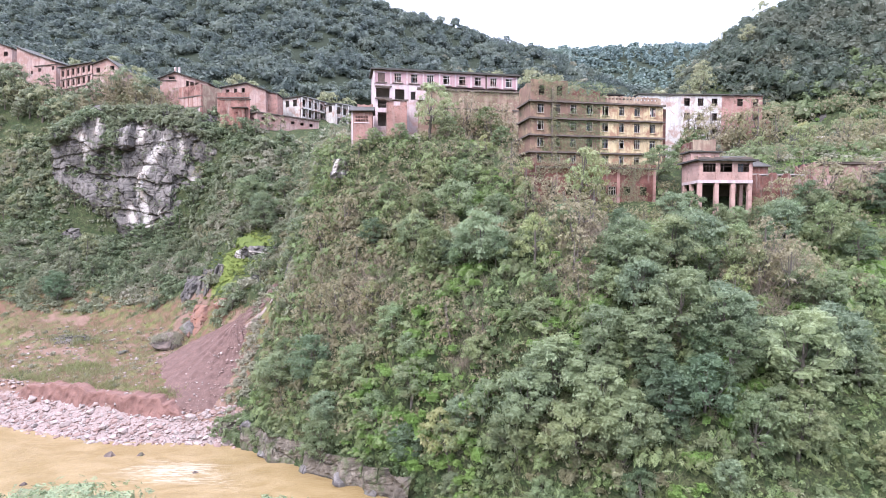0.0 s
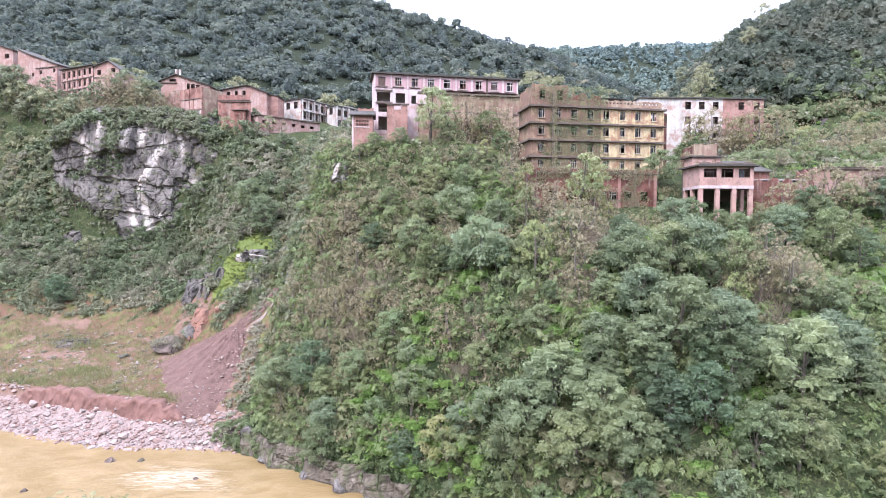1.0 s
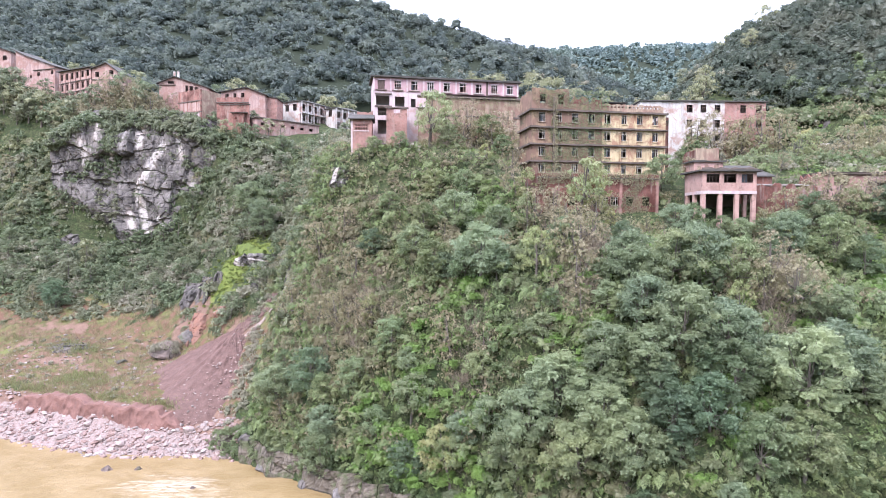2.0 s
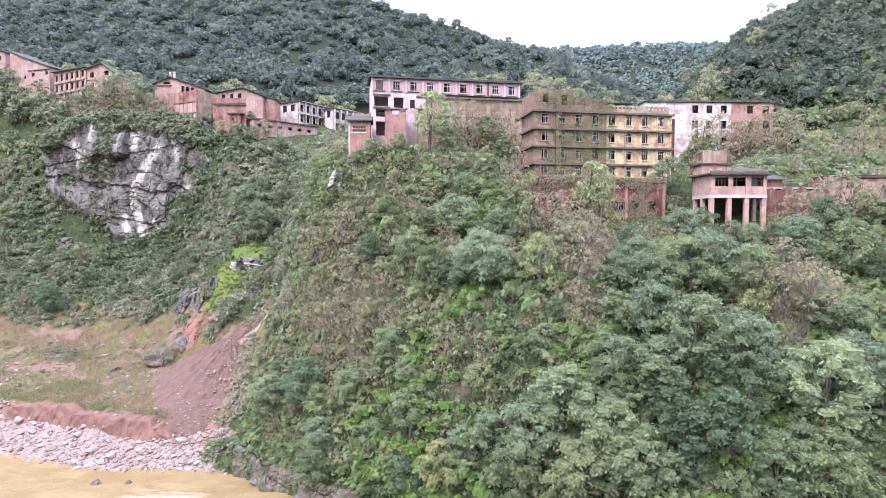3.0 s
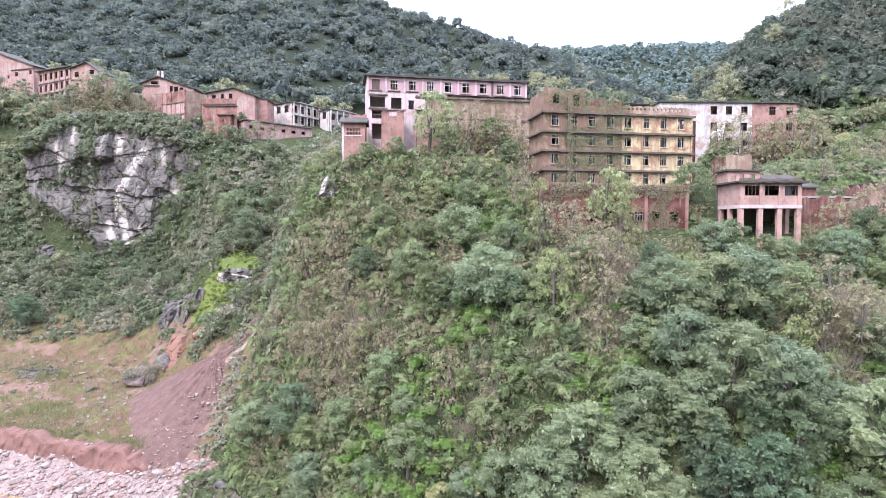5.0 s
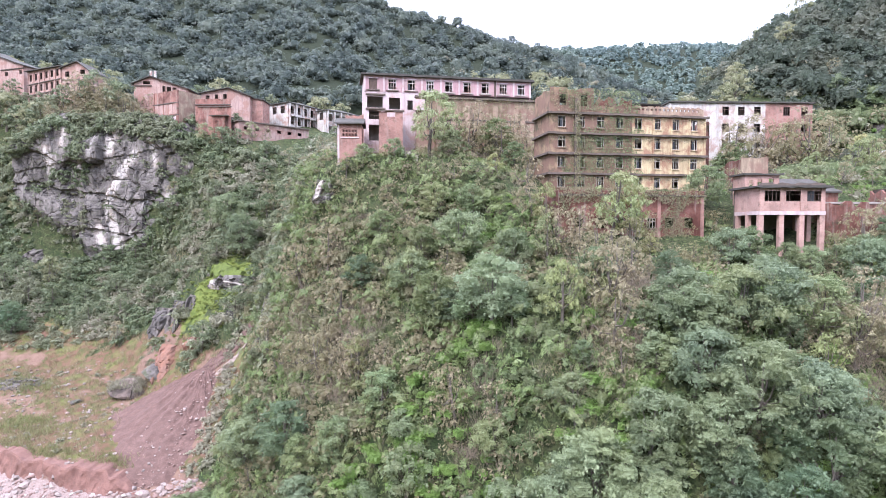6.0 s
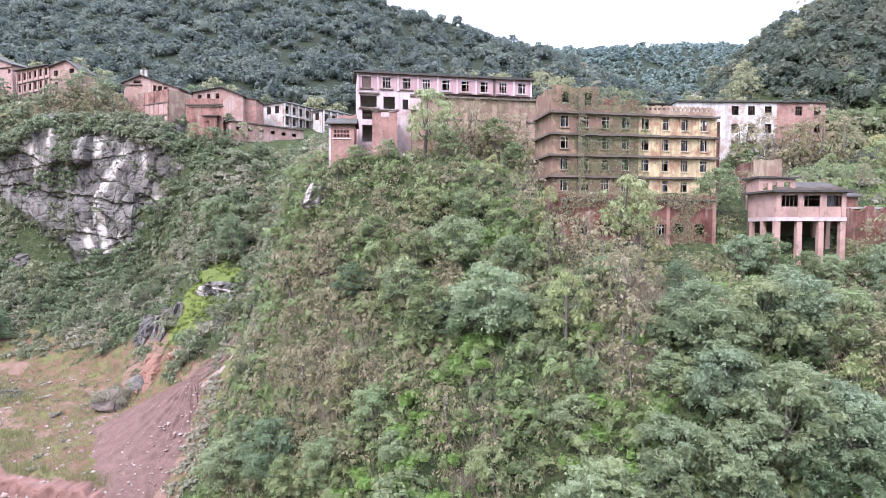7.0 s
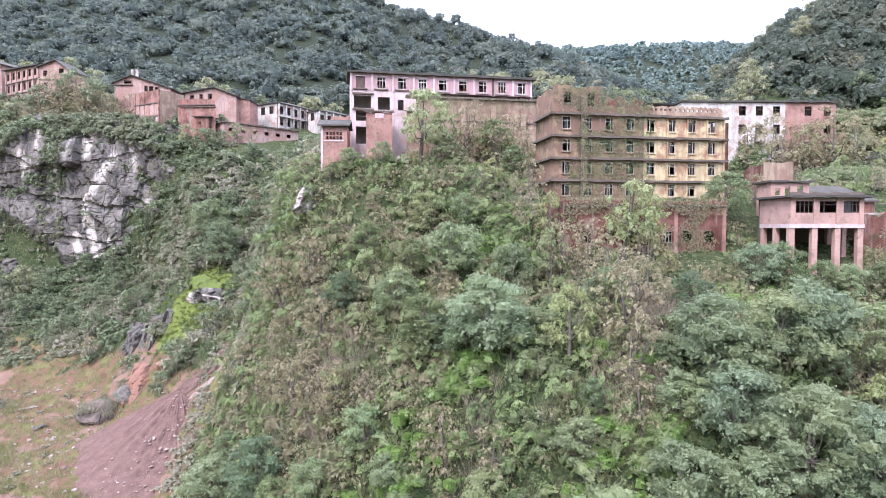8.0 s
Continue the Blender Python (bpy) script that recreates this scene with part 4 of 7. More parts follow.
    for h in holes:
        slab(b, "sill", M_YELLOW if h[0] > cut else M_YELLOWDARK, (h[0] - 0.15, -0.14, h[2] - 0.16), (h[1] + 0.15, 0.03, h[2] - 0.02))
    return b


def lower_terrace():
    """The brick ground storey that carries the terrace before the block."""
    b = thing("brick_terrace", 15.9, 101.8, 35.0, 8.4, "red brick storey carrying an overgrown terrace, windows broken", "building")
    L, top = 21.9, 9.0
    us = (2.2, 5.4, 8.4, 11.3, 13.1, 15.9, 18.9)
    holes = [(u, u + 1.35, 3.5, 5.0) for u in us]
    part("wall", wall_mesh(0, L, -4, top, holes, 0.3, 0.25, 3), M_BRICK, b)
    part("wall", side(wall_mesh(0.3, 11, -4, top, (), 0.3, 0.3, 5), 0.3, 0), M_BRICK, b)
    part("wall", side(wall_mesh(0.3, 11, -4, top, (), 0.3, 0.3, 7), L, 0), M_BRICK, b)
    part("ledge", broken_edge(-0.2, L + 0.2, -0.35, 0.0, top - 0.9, top - 0.65, 4), M_LEDGE, b)
    for u in (7.3, 14.9, L - 0.3):
        slab(b, "pilaster", M_PINKBRICK, (u - 0.25, -0.15, -3), (u + 0.25, 0.02, top - 1.0))
    slab(b, "terrace_slab", M_LEDGE, (0.3, 0.3, top - 1.0), (L - 0.3, 11.5, top - 0.6))
    put_windows(b, [(h[0], h[2]) for h in holes[3:5]], W_WIDE, None, 0, 2)
    return b


def pink_block():
    """The long pink building on the brow."""
    b = thing("school_block", -15.4, 130.8, 53.0, 10.3, "long derelict pink building with a flat roof, windows broken", "building")
    L, D, top = 32.7, 8.0, 14.2
    base = 11.2
    us = [0.9 + 3.63 * n for n in range(9)]
    row = [(u, u + 1.55, base + 0.45, base + 2.45) for u in us]
    low = [(0.55, 3.5, 8.2, 10.3), (0.9, 3.1, 6.0, 7.7), (0.9, 3.2, 2.0, 5.0), (4.7, 6.8, 8.0, 10.2), (4.9, 6.6, 4.5, 6.4), (8.2, 9.6, 8.0, 9.8)]
    part("wall", wall_mesh(0, L, base, top, row), M_PINK, b, "faded pink render")
    part("wall", wall_mesh(0, 10.5, -2, base, low), M_PALEPINK, b, "pale pink render of the stair bay")
    part("wall", side(wall_mesh(0.25, D, -2, top, ()), 0.25, 0), M_PALEPINK, b)
    part("wall", side(wall_mesh(0.25, D, -2, top, ()), L, 0), M_PINK, b)
    part("wall", shifted(wall_mesh(0, L, -2, top), 0, D), M_PINK, b)
    part("wall", shifted(wall_mesh(0.3, 10.4, -2, base), 0, 3.0), M_CONCRETE, b, "bare inner wall behind the open bays")
    part("roof_slab", broken_edge(-0.6, L + 0.6, -0.7, D + 0.4, top + 0.002, top + 0.38, 3), M_ROOF, b, "black weathered flat roof")
    for n, (u, _, _, _) in enumerate(row):
        slab(b, "pilaster", M_PALEPINK, (u - 0.95, -0.14, base), (u - 0.6, 0.02, top - 0.02))
        slab(b, "sill", M_LEDGE if n < 3 else M_CONCRETE, (u - 0.45, -0.22, base + 0.2), (u + 2.0, 0.03, base + 0.38))
        slab(b, "lintel", M_PALEPINK, (u - 0.2, -0.08, base + 2.47), (u + 1.75, 0.03, base + 2.65))
    slab(b, "pilaster", M_PALEPINK, (L - 0.35, -0.14, base), (L, 0.02, top - 0.02))
    slab(b, "shutter", M_DARKFRAME, (0.95, 0.06, base + 0.47), (2.4, 0.12, base + 2.4), "brown boarded shutter")
    for w in (7.85, 10.55):
        slab(b, "balcony_edge", M_LEDGE, (0.3, -0.3, w), (4.0, 0.03, w + 0.25))
    slab(b, "railing", M_LEDGE, (0.9, 0.1, 6.75), (3.1, 0.16, 6.85))
    for u in (1.4, 1.9, 2.4, 2.8):
        slab(b, "railing", M_LEDGE, (u, 0.1, 6.0), (u + 0.06, 0.16, 6.75))
    for f in (2.0, 5.2, 7.9, base - 0.2):
        slab(b, "floor_slab", M_CONCRETE, (0.3, 0.3, f - 0.2), (10.2, D - 0.1, f))
    put_windows(b, [(r[0], r[2]) for r in row[1:]], [window_mesh("window", 1.55, 2.0, M_WHITE, 3, m, 0.12) for m in ((), (1,), (2,))], P_HALF, 0.2, 8)
    slab(b, "drainpipe", M_DARKFRAME, (25.2, -0.2, base - 0.3), (25.6, -0.05, top), "brown rusted downpipe")
    return b


def retaining_wall():
    b = thing("retaining_wall", -15.4, 130.8, 48.0, 10.3, "tall stained retaining wall of brick and old render", "wall")
    part("wall", shifted(wall_mesh(9.6, 36.0, -2, 15.3, (), 0.5, 0.5, 21), 0, -1.6), M_RETAIN, b)
    part("ledge", shifted(broken_edge(9.4, 36.0, -0.5, 0.6, 15.0, 15.35, 5), 0, -1.6), M_LEDGE, b, "mouldy concrete walkway edge")
    part("ledge", shifted(broken_edge(14, 36.0, -0.25, 0.05, 11.0, 11.25, 6), 0, -1.6), M_LEDGE, b)
    slab(b, "walkway", M_CONCRETE, (9.8, -1.2, 15.0), (36, 0.0, 15.2))
    for u in (13.5, 19, 24.5, 30):
        slab(b, "buttress", M_RETAIN, (u, -2.2, -2), (u + 0.9, -1.55, 13.2 + (u % 2)))
    slab(b, "low_wall", M_PALEPINK, (9.0, -2.3, 12.6), (11.2, -1.7, 14.6), "small white-washed wall end")
    return b


def lattice_hut():
    b = thing("brick_hut", -19.4, 125.0, 50.6, 4, "small pinkish brick hut with a lattice vent and a dark roof", "building")
    part("wall", wall_mesh(0, 4.3, -1, 6.4, [(0.9 + 0.55 * n, 1.25 + 0.55 * n, w, w + 0.5) for n in range(5) for w in (4.3, 5.0)]), M_PINKBRICK, b)
    part("wall", side(wall_mesh(0.25, 4.2, -1, 6.4), 0.25, 0), M_PINKBRICK, b)
    part("wall", side(wall_mesh(0.25, 4.2, -1, 6.4), 4.3, 0), M_PINKBRICK, b)
    part("wall", shifted(wall_mesh(0, 4.3, -1, 6.4), 0, 4.2), M_PINKBRICK, b)
    slab(b, "sill", M_PALEPINK, (0.5, -0.1, 3.95), (3.8, 0.03, 4.15))
    slab(b, "corner_post", M_PALEPINK, (0, -0.06, -1), (0.35, 0.02, 6.4))
    part("roof", roof_bm(-0.5, 4.8, -0.6, 4.6, 6.4, 7.6), M_ROOF, b, "dark tiled roof")
    # the taller gable behind it
    g = thing("brick_gable", -19.2, 132.5, 52.0, 6, "pink brick gable end with two vents", "building")
    part("wall", wall_mesh(0, 4.4, -2, 8.2, ((2.4, 3.1, 6.0, 6.9), (3.4, 4.1, 6.0, 6.9)), 0.3, 0.8, 3), M_PINKBRICK, g)
    part("wall", side(wall_mesh(0.3, 5, -2, 8.0, ()), 0.3, 0), M_PINKBRICK, g)
    return b


def roof_bm(x0, x1, y0, y1, z0, z1, thick=0.22, hip=0.0):
    """A pitched roof, its ridge along x, as a folded slab."""
    ym = (y0 + y1) / 2
    bm = bmesh.new()
    rows = []
    for dz in (0, thick):
        a, b = (x0, x1)
        rows.append([bm.verts.new(p) for p in ((a, y0, z0 + dz), (b, y0, z0 + dz), (a + hip, ym, z1 + dz), (b - hip, ym, z1 + dz), (a, y1, z0 + dz), (b, y1, z0 + dz))])
    lo, hi = rows
    for f in ((0, 1, 3, 2), (2, 3, 5, 4)):
        bm.faces.new([hi[n] for n in f])
        bm.faces.new([lo[n] for n in reversed(f)])
    if hip:
        bm.faces.new([hi[0], hi[2], hi[4]])
        bm.faces.new([hi[1], hi[5], hi[3]])
        bm.faces.new([lo[4], lo[2], lo[0]])
        bm.faces.new([lo[3], lo[5], lo[1]])
    ring = (0, 1, 5, 4) if hip else (0, 1, 3, 5, 4, 2)
    for p, q in zip(ring, ring[1:] + ring[:1]):
        bm.faces.new([lo[p], lo[q], hi[q], hi[p]])
    return bm


def brick_tower():
    b = thing("brick_tower", -12.1, 126.0, 50.0, 6, "square pink brick tower with a broken top", "building")
    part("wall", wall_mesh(0, 4.3, -2, 9.6, ((1.5, 2.9, 8.2, 9.4),), 0.3, 0.3, 2), M_PINKBRICK, b)
    part("wall", side(wall_mesh(0.3, 4.5, -2, 9.6, (), 0.3, 0.3, 3), 0.3, 0), M_PINKBRICK, b)
    part("wall", side(wall_mesh(0.3, 4.5, -2, 9.6, (), 0.3, 0.3, 4), 4.3, 0), M_PINKBRICK, b)
    part("wall", shifted(wall_mesh(0, 4.3, -2, 9.4), 0, 4.5), M_PINKBRICK, b)
    part("ledge", broken_edge(-0.35, 4.6, -0.4, 0.1, 9.5, 9.75, 3), M_LEDGE, b)
    return b


def pavilion():
    b = thing("pavilion", 43.0, 100.1, 34.4, 1.2, "pinkish concrete pavilion on tall square columns, windows dark", "building")
    L, D, beam, top = 9.2, 6.6, 6.1, 9.7
    holes = [(0.75 + 2.95 * n, 2.95 + 2.95 * n, beam + 1.75, beam + 3.2) for n in range(3)]
    part("wall", wall_mesh(0, L, beam + 0.4, top, holes), M_WASHED, b, "washed pink brick")
    part("wall", side(wall_mesh(0.25, D, beam + 0.4, top), 0.25, 0), M_WASHED, b)
    part("wall", side(wall_mesh(0.25, D, beam + 0.4, top), L, 0), M_WASHED, b)
    # back wall takes the dark ledge colour to stand for the shade behind the columns
    part("wall", shifted(wall_mesh(0, L, -3, top), 0, D), M_LEDGE, b, "back wall coloured dark for the shade under the pavilion")
    part("beam", box((-0.05, -0.07, beam - 0.1), (L + 0.05, 0.3, beam + 0.42)), M_PALEPINK, b, "pale plastered beam")
    part("beam", side(wall_mesh(0.3, D, beam - 0.1, beam + 0.42, (), 0.3), 0.3, 0), M_PALEPINK, b)
    slab(b, "floor_slab", M_CONCRETE, (0.3, 0.3, beam), (L - 0.1, D - 0.1, beam + 0.2))
    for n in range(4):
        u = n * (L - 0.7) / 3
        part("column", box((u, 0.0, -4), (u + 0.7, 0.65, beam - 0.1), 0.03), M_WASHED, b, "square pink column")
        slab(b, "pilaster", M_WASHED, (u + 0.05, -0.12, beam + 0.42), (u + 0.55, 0.02, top))
    for v in (3.0, 5.8):
        part("column", box((0, v, -4), (0.6, v + 0.6, beam - 0.1), 0.03), M_WASHED, b)
        part("column", box((L - 0.6, v, -4), (L, v + 0.6, beam - 0.1), 0.03), M_WASHED, b)
    part("roof_slab", broken_edge(-0.7, L + 0.7, -0.8, D + 0.5, top + 0.002, top + 0.3, 8), M_ROOF, b, "dark overhanging roof slab")
    part("parapet", wall_mesh(0.0, L, top + 0.3, top + 0.75, (), 0.2, 0.3, 9), M_LEDGE, b)
    put_windows(b, [(h[0], h[2]) for h in holes], W_PAV, pane_mesh(0.9, 1.3, M_GLASS), 0.3, 4)
    # the stair head with its own small roof, and the tiled roof beside it
    part("stair_head", shifted(wall_mesh(2.0, 7.2, top, top + 2.4, ((2.6, 3.3, top + 0.7, top + 1.7), (3.9, 4.6, top + 0.6, top + 1.9), (5.6, 6.4, top + 0.5, top + 1.9)), 0.25), 0, D + 1.0), M_WASHED, b)
    part("stair_head", side(wall_mesh(D + 1.2, D + 4.5, top - 2, top + 2.4, (), 0.25), 2.25, 0), M_WASHED, b)
    part("stair_roof", broken_edge(1.6, 7.7, D + 0.5, D + 5, top + 2.4, top + 2.65, 5), M_ROOF, b)
    part("lean_to_roof", roof_bm(7.0, 16.5, D + 0.5, D + 9.0, top - 0.2, top + 2.0, 0.2, 2.5), M_ROOF, b, "grey tiled roof grown with moss")
    part("wall", shifted(wall_mesh(7.2, 16.2, -3, top - 0.2), 0, D + 1.0), M_BRICK, b)
    return b


def brick_ruin():
    b = thing("brick_ruin", 50.0, 119.2, 42.6, 6, "roofless grey brick ruin in the scrub", "building")
    part("wall", wall_mesh(0, 4.8, -2, 8.0, (), 0.3, 0.5, 3), M_RETAIN, b)
    part("wall", side(wall_mesh(0.3, 5, -2, 7.6, (), 0.3, 0.8, 4), 0.3, 0), M_BRICK, b)
    part("wall", side(wall_mesh(0.3, 5, -2, 7.6, (), 0.3, 0.8, 5), 4.8, 0), M_BRICK, b)
    return b


def white_block():
    b = thing("apartment_block", 55.4, 142.6, 50.9, 2.0, "derelict white-washed block with a bare brick end, grown over", "building")
    L, D, top, cut = 21.2, 8.0, 13.6, 11.2
    cols = (2.1, 5.4, 8.8)
    holes = [(u, u + 1.4, f, f + 1.8) for u in cols for f in (4.3, 7.6, 11.1)]
    more = [(u, u + 1.4, f, f + 1.8) for u in (15.0, 18.8) for f in (4.3, 7.6, 11.1)]
    part("wall", wall_mesh(-9.0, cut, -3, top, holes), M_WHITE, b, "white-washed render")
    part("wall", wall_mesh(cut, L, -3, top, more), M_PINKBRICK, b, "bare brick wall with scraps of whitewash")
    part("wall", side(wall_mesh(0.25, D, -3, top), -8.75, 0), M_WHITE, b)
    part("wall", side(wall_mesh(0.25, D, -3, top), L, 0), M_PINKBRICK, b)
    part("wall", shifted(wall_mesh(-9.0, L, -3, top), 0, D), M_WHITE, b)
    part("roof_slab", broken_edge(-9.3, L + 0.3, -0.5, D + 0.3, top + 0.002, top + 0.3, 2), M_ROOF, b)
    slab(b, "water_tank", M_ROOF, (6.5, 2, top + 0.3), (11.5, 5, top + 0.8))
    for f in (3.6, 7.0, 10.3):
        slab(b, "floor_slab", M_CONCRETE, (0.3, 0.3, f), (L - 0.3, D - 0.05, f + 0.2))
    put_windows(b, [(h[0], h[2]) for h in holes + more], [window_mesh("window", 1.4, 1.8, M_DARKFRAME, 3, m) for m in ((), (1,), (2,))], P_HALF, 0.3, 3)
    a = thing("brick_annex", 76.8, 143.8, 49.0, 2, "low roofless brick annex beside the white block", "building")
    part("wall", wall_mesh(0.05, 2.2, -3, 10.0, ((0.8, 1.9, 8.3, 9.1),), 0.3, 0.6, 2), M_BRICK, a)
    part("wall", side(wall_mesh(0.3, 6, -3, 9.6, (), 0.3, 0.8, 5), 2.2, 0), M_BRICK, a)
    return b


def gable_house(name, x, y, z, turn, w, d, h, rise, wall, label, wins=(), frame=W_DARK, size=(1.05, 1.6), side_wins=(), over=0.6, sunk=9.0, roof=True, hip=0.0, floors=()):
    """A house whose ridge runs along its front."""
    b = thing(name, x, y, z, turn, label, "house")
    holes = [(u, u + size[0], f, f + size[1]) for u, f in wins]
    sides = [(u, u + size[0], f, f + size[1]) for u, f in side_wins]
    part("wall", wall_mesh(0, w, -sunk, h, holes), wall, b)
    part("wall", shifted(wall_mesh(0, w, -sunk, h), 0, d), wall, b)
    for k, u in enumerate((0.25, w)):
        bm = wall_mesh(0.25, d, -sunk, h, sides if k == 1 else ())
        if roof and not hip:
            tri = [bm.verts.new(p) for p in ((0.25, 0, h), (d, 0, h), (d / 2, 0, h + rise * 0.97), (0.25, 0.25, h), (d, 0.25, h), (d / 2, 0.25, h + rise * 0.97))]
            for f in ((0, 1, 2), (5, 4, 3), (0, 2, 5, 3), (1, 4, 5, 2)):
                bm.faces.new([tri[n] for n in f])
        part("wall", side(bm, u, 0), wall, b)
    if roof:
        part("roof", roof_bm(-over, w + over, -over, d + over, h - 0.1, h + rise, 0.22, hip), M_ROOF, b, "dark weathered tile roof")
    for f in floors:
        part("ledge", broken_edge(-0.15, w + 0.15, -0.22, 0.05, f, f + 0.2, int(x) + int(f)), M_LEDGE, b)
    put_windows(b, [(q[0], q[2]) for q in holes], frame, None, 0, int(abs(x)))
    put_windows(b, [(q[0], q[2]) for q in sides], frame, None, 0, int(abs(y)), 90, (w, 0))
    return b


def bent_roof(brow, d, over=0.7, thick=0.25):
    """A roof slab that follows a bent line across the front and runs back d metres."""
    (ua, wa), (ub, wb) = brow[0], brow[1]
    (uc, wc), (ud, wd) = brow[-2], brow[-1]
    line = [(ua - over, wa - over * (wb - wa) / (ub - ua)), *brow[1:-1], (ud + over, wd + over * (wd - wc) / (ud - uc))]
    bm = bmesh.new()
    rings = [[bm.verts.new((u, v, w + dw)) for v, dw in ((-over, 0.0), (d + over, 0.0), (d + over, thick), (-over, thick))] for u, w in line]
    for p, q in zip(rings, rings[1:]):
        for k in range(4):
            bm.faces.new([p[k], p[(k + 1) % 4], q[(k + 1) % 4], q[k]])
    bm.faces.new(rings[0][::-1])
    bm.faces.new(rings[-1])
    return bm


def profile_house(name, x, y, z, turn, d, brow, wall, label, holes=(), frames=None, sunk=9.0, ledges=(), over=0.7):
    """A house whose front rises to a bent roof line: brow holds (u, w) along it."""
    b = thing(name, x, y, z, turn, label, "house")
    u0, u1 = brow[0][0], brow[-1][0]
    top = max(w for _, w in brow)
    part("wall", wall_mesh(u0, u1, -sunk, top, holes, brow=brow), wall, b)
    part("wall", shifted(wall_mesh(u0, u1, -sunk, top, brow=brow), 0, d), wall, b)
    part("wall", side(wall_mesh(0.25, d, -sunk, brow[0][1] - 0.02), u0 + 0.25, 0), wall, b)
    part("wall", side(wall_mesh(0.25, d, -sunk, brow[-1][1] - 0.02), u1, 0), wall, b)
    part("roof", bent_roof(brow, d, over), M_ROOF, b, "dark weathered roof")
    for lo, hi, w in ledges:
        part("ledge", broken_edge(lo, hi, -0.45, 0.05, w, w + 0.25, int(w * 7)), M_LEDGE, b)
    for h in holes if frames else ():
        ob = part_mesh("window", window_mesh("window", h[1] - h[0], h[3] - h[2], frames, 3, (1,) if int(h[0] * 10) % 2 else (2,)), b)
        ob.matrix_basis = pose(h[0], 0, h[2])
    return b


def hillside_houses():
    # the far houses along the brow
    profile_house("pitched_house", -182.0, 238, 95.0, 0, 9, ((0, 11.6), (9.8, 8.5)), M_SALMON, "weathered red-pink house high on the brow", [(6.6, 8.2, 5.2, 7.0)], M_DARKFRAME, 16)
    profile_house("pitched_house", -160.0, 230, 88.0, -17, 9, ((-6, 14.0), (0, 11.4), (13.6, 6.7)), M_SALMON, "salmon house under one long sloping dark roof",
                  [(4.8, 6.2, 3.6, 5.0), (11.6, 12.8, 3.8, 5.2), (1.0, 2.0, 3.0, 4.2)], M_DARKFRAME, 14, [(3.0, 13.9, 5.7)])
    # three-storey house that runs back along the brow, and its gabled bay
    b = profile_house("long_house", -142.6, 222, 80.0, -28.9, 8, ((0, 11.3), (20.2, 10.6)), M_SALMON, "long three-storey pale house, its render peeling and windows black",
                      [(0.9 + 3.25 * n, 2.3 + 3.25 * n, w, w + 2.2) for n in range(6) for w in (7.9, 4.1, 0.6)], M_DARKFRAME, 9, [(-0.2, 20.4, 6.7), (-0.2, 20.4, 3.1)], 0.9)
    for n in range(7):
        slab(b, "pilaster", M_SALMON, (0.05 + 3.27 * n, -0.2, -3), (0.5 + 3.27 * n, 0.02, 10.5))
    profile_house("gabled_bay", -124.4, 211.6, 80.0, -5, 8, ((0, 9.9), (5.6, 11.8), (9.4, 9.0)), M_SALMON, "salmon gabled bay with small black windows",
                  [(1.2, 2.6, 7.0, 8.8), (6.4, 8.0, 7.8, 9.3), (1.4, 2.6, 3.4, 5.2), (5.6, 6.8, 3.6, 5.4)], M_DARKFRAME, 9, [(-0.2, 9.5, 6.0)])
    # house with twin white flues and a lean-to eave
    b = profile_house("pitched_house", -97.1, 204, 72.0, 0, 10, ((0, 11.2), (5.3, 13.3), (16.8, 9.5)), M_SALMON, "salmon house with a low dark roof and a band of windows",
                      [(2.9, 5.2, 10.95, 11.9), (8.9, 9.9, 8.2, 10.4), (10.3, 11.6, 8.2, 10.2), (12.0, 13.2, 8.2, 9.9)], M_DARKFRAME, 9, [(-0.6, 5.6, 10.45)])
    for u in (3.5, 4.8):
        part("flue", box((u, 3.0, 11), (u + 0.65, 3.6, 15.9), 0.05), M_WHITE, b, "white plastered flue")
    # brick house on the cliff's edge, three storeys with pale bays
    b = thing("brick_house", -87.0, 196.0, 66.0, -27.8, "flat-roofed three-storey red brick house with pale middle bays", "house")
    part("wall", wall_mesh(0, 10.7, -6, 12.4, ragged=0.25, seed=5), M_REDPINK, b)
    part("wall", side(wall_mesh(0.25, 8, -6, 12.3, ragged=0.25, seed=6), 10.7, 0), M_RETAIN, b, "grey mouldy side wall")
    part("wall", side(wall_mesh(0.25, 8, -6, 12.3), 0.25, 0), M_REDPINK, b)
    part("roof_slab", box((0.3, 0.3, 11.2), (10.4, 8.0, 11.6)), M_LEDGE, b)
    for n in range(5):
        slab(b, "bay_panel", M_SALMON, (0.5 + 2.05 * n, -0.07, 5.5), (2.2 + 2.05 * n, 0.02, 8.5), "stained pale render panel")
    slab(b, "bay_panel", M_PALEPINK, (6.2, -0.05, 0.2), (9.8, 0.02, 4.9), "pale patch of old render")
    for w in (8.6, 5.0):
        part("ledge", broken_edge(-0.2, 10.9, -0.35, 0.05, w, w + 0.28, int(w)), M_LEDGE, b)
    for u in (0.0, 4.2, 10.2):
        slab(b, "pilaster", M_REDPINK, (u, -0.16, -3), (u + 0.45, 0.02, 12.0))
    # stepped brick yard walls
    y = thing("yard_wall", -73.6, 193.4, 64.0, -3, "stepped red brick yard walls with grey copings", "wall")
    part("wall", wall_mesh(0, 10.6, -5, 12.2, (), 0.3, 0.3, 3), M_REDPINK, y)
    part("wall", shifted(wall_mesh(2.0, 11.6, -5, 9.4, (), 0.3, 0.3, 4), 0, -2.2), M_REDPINK, y)
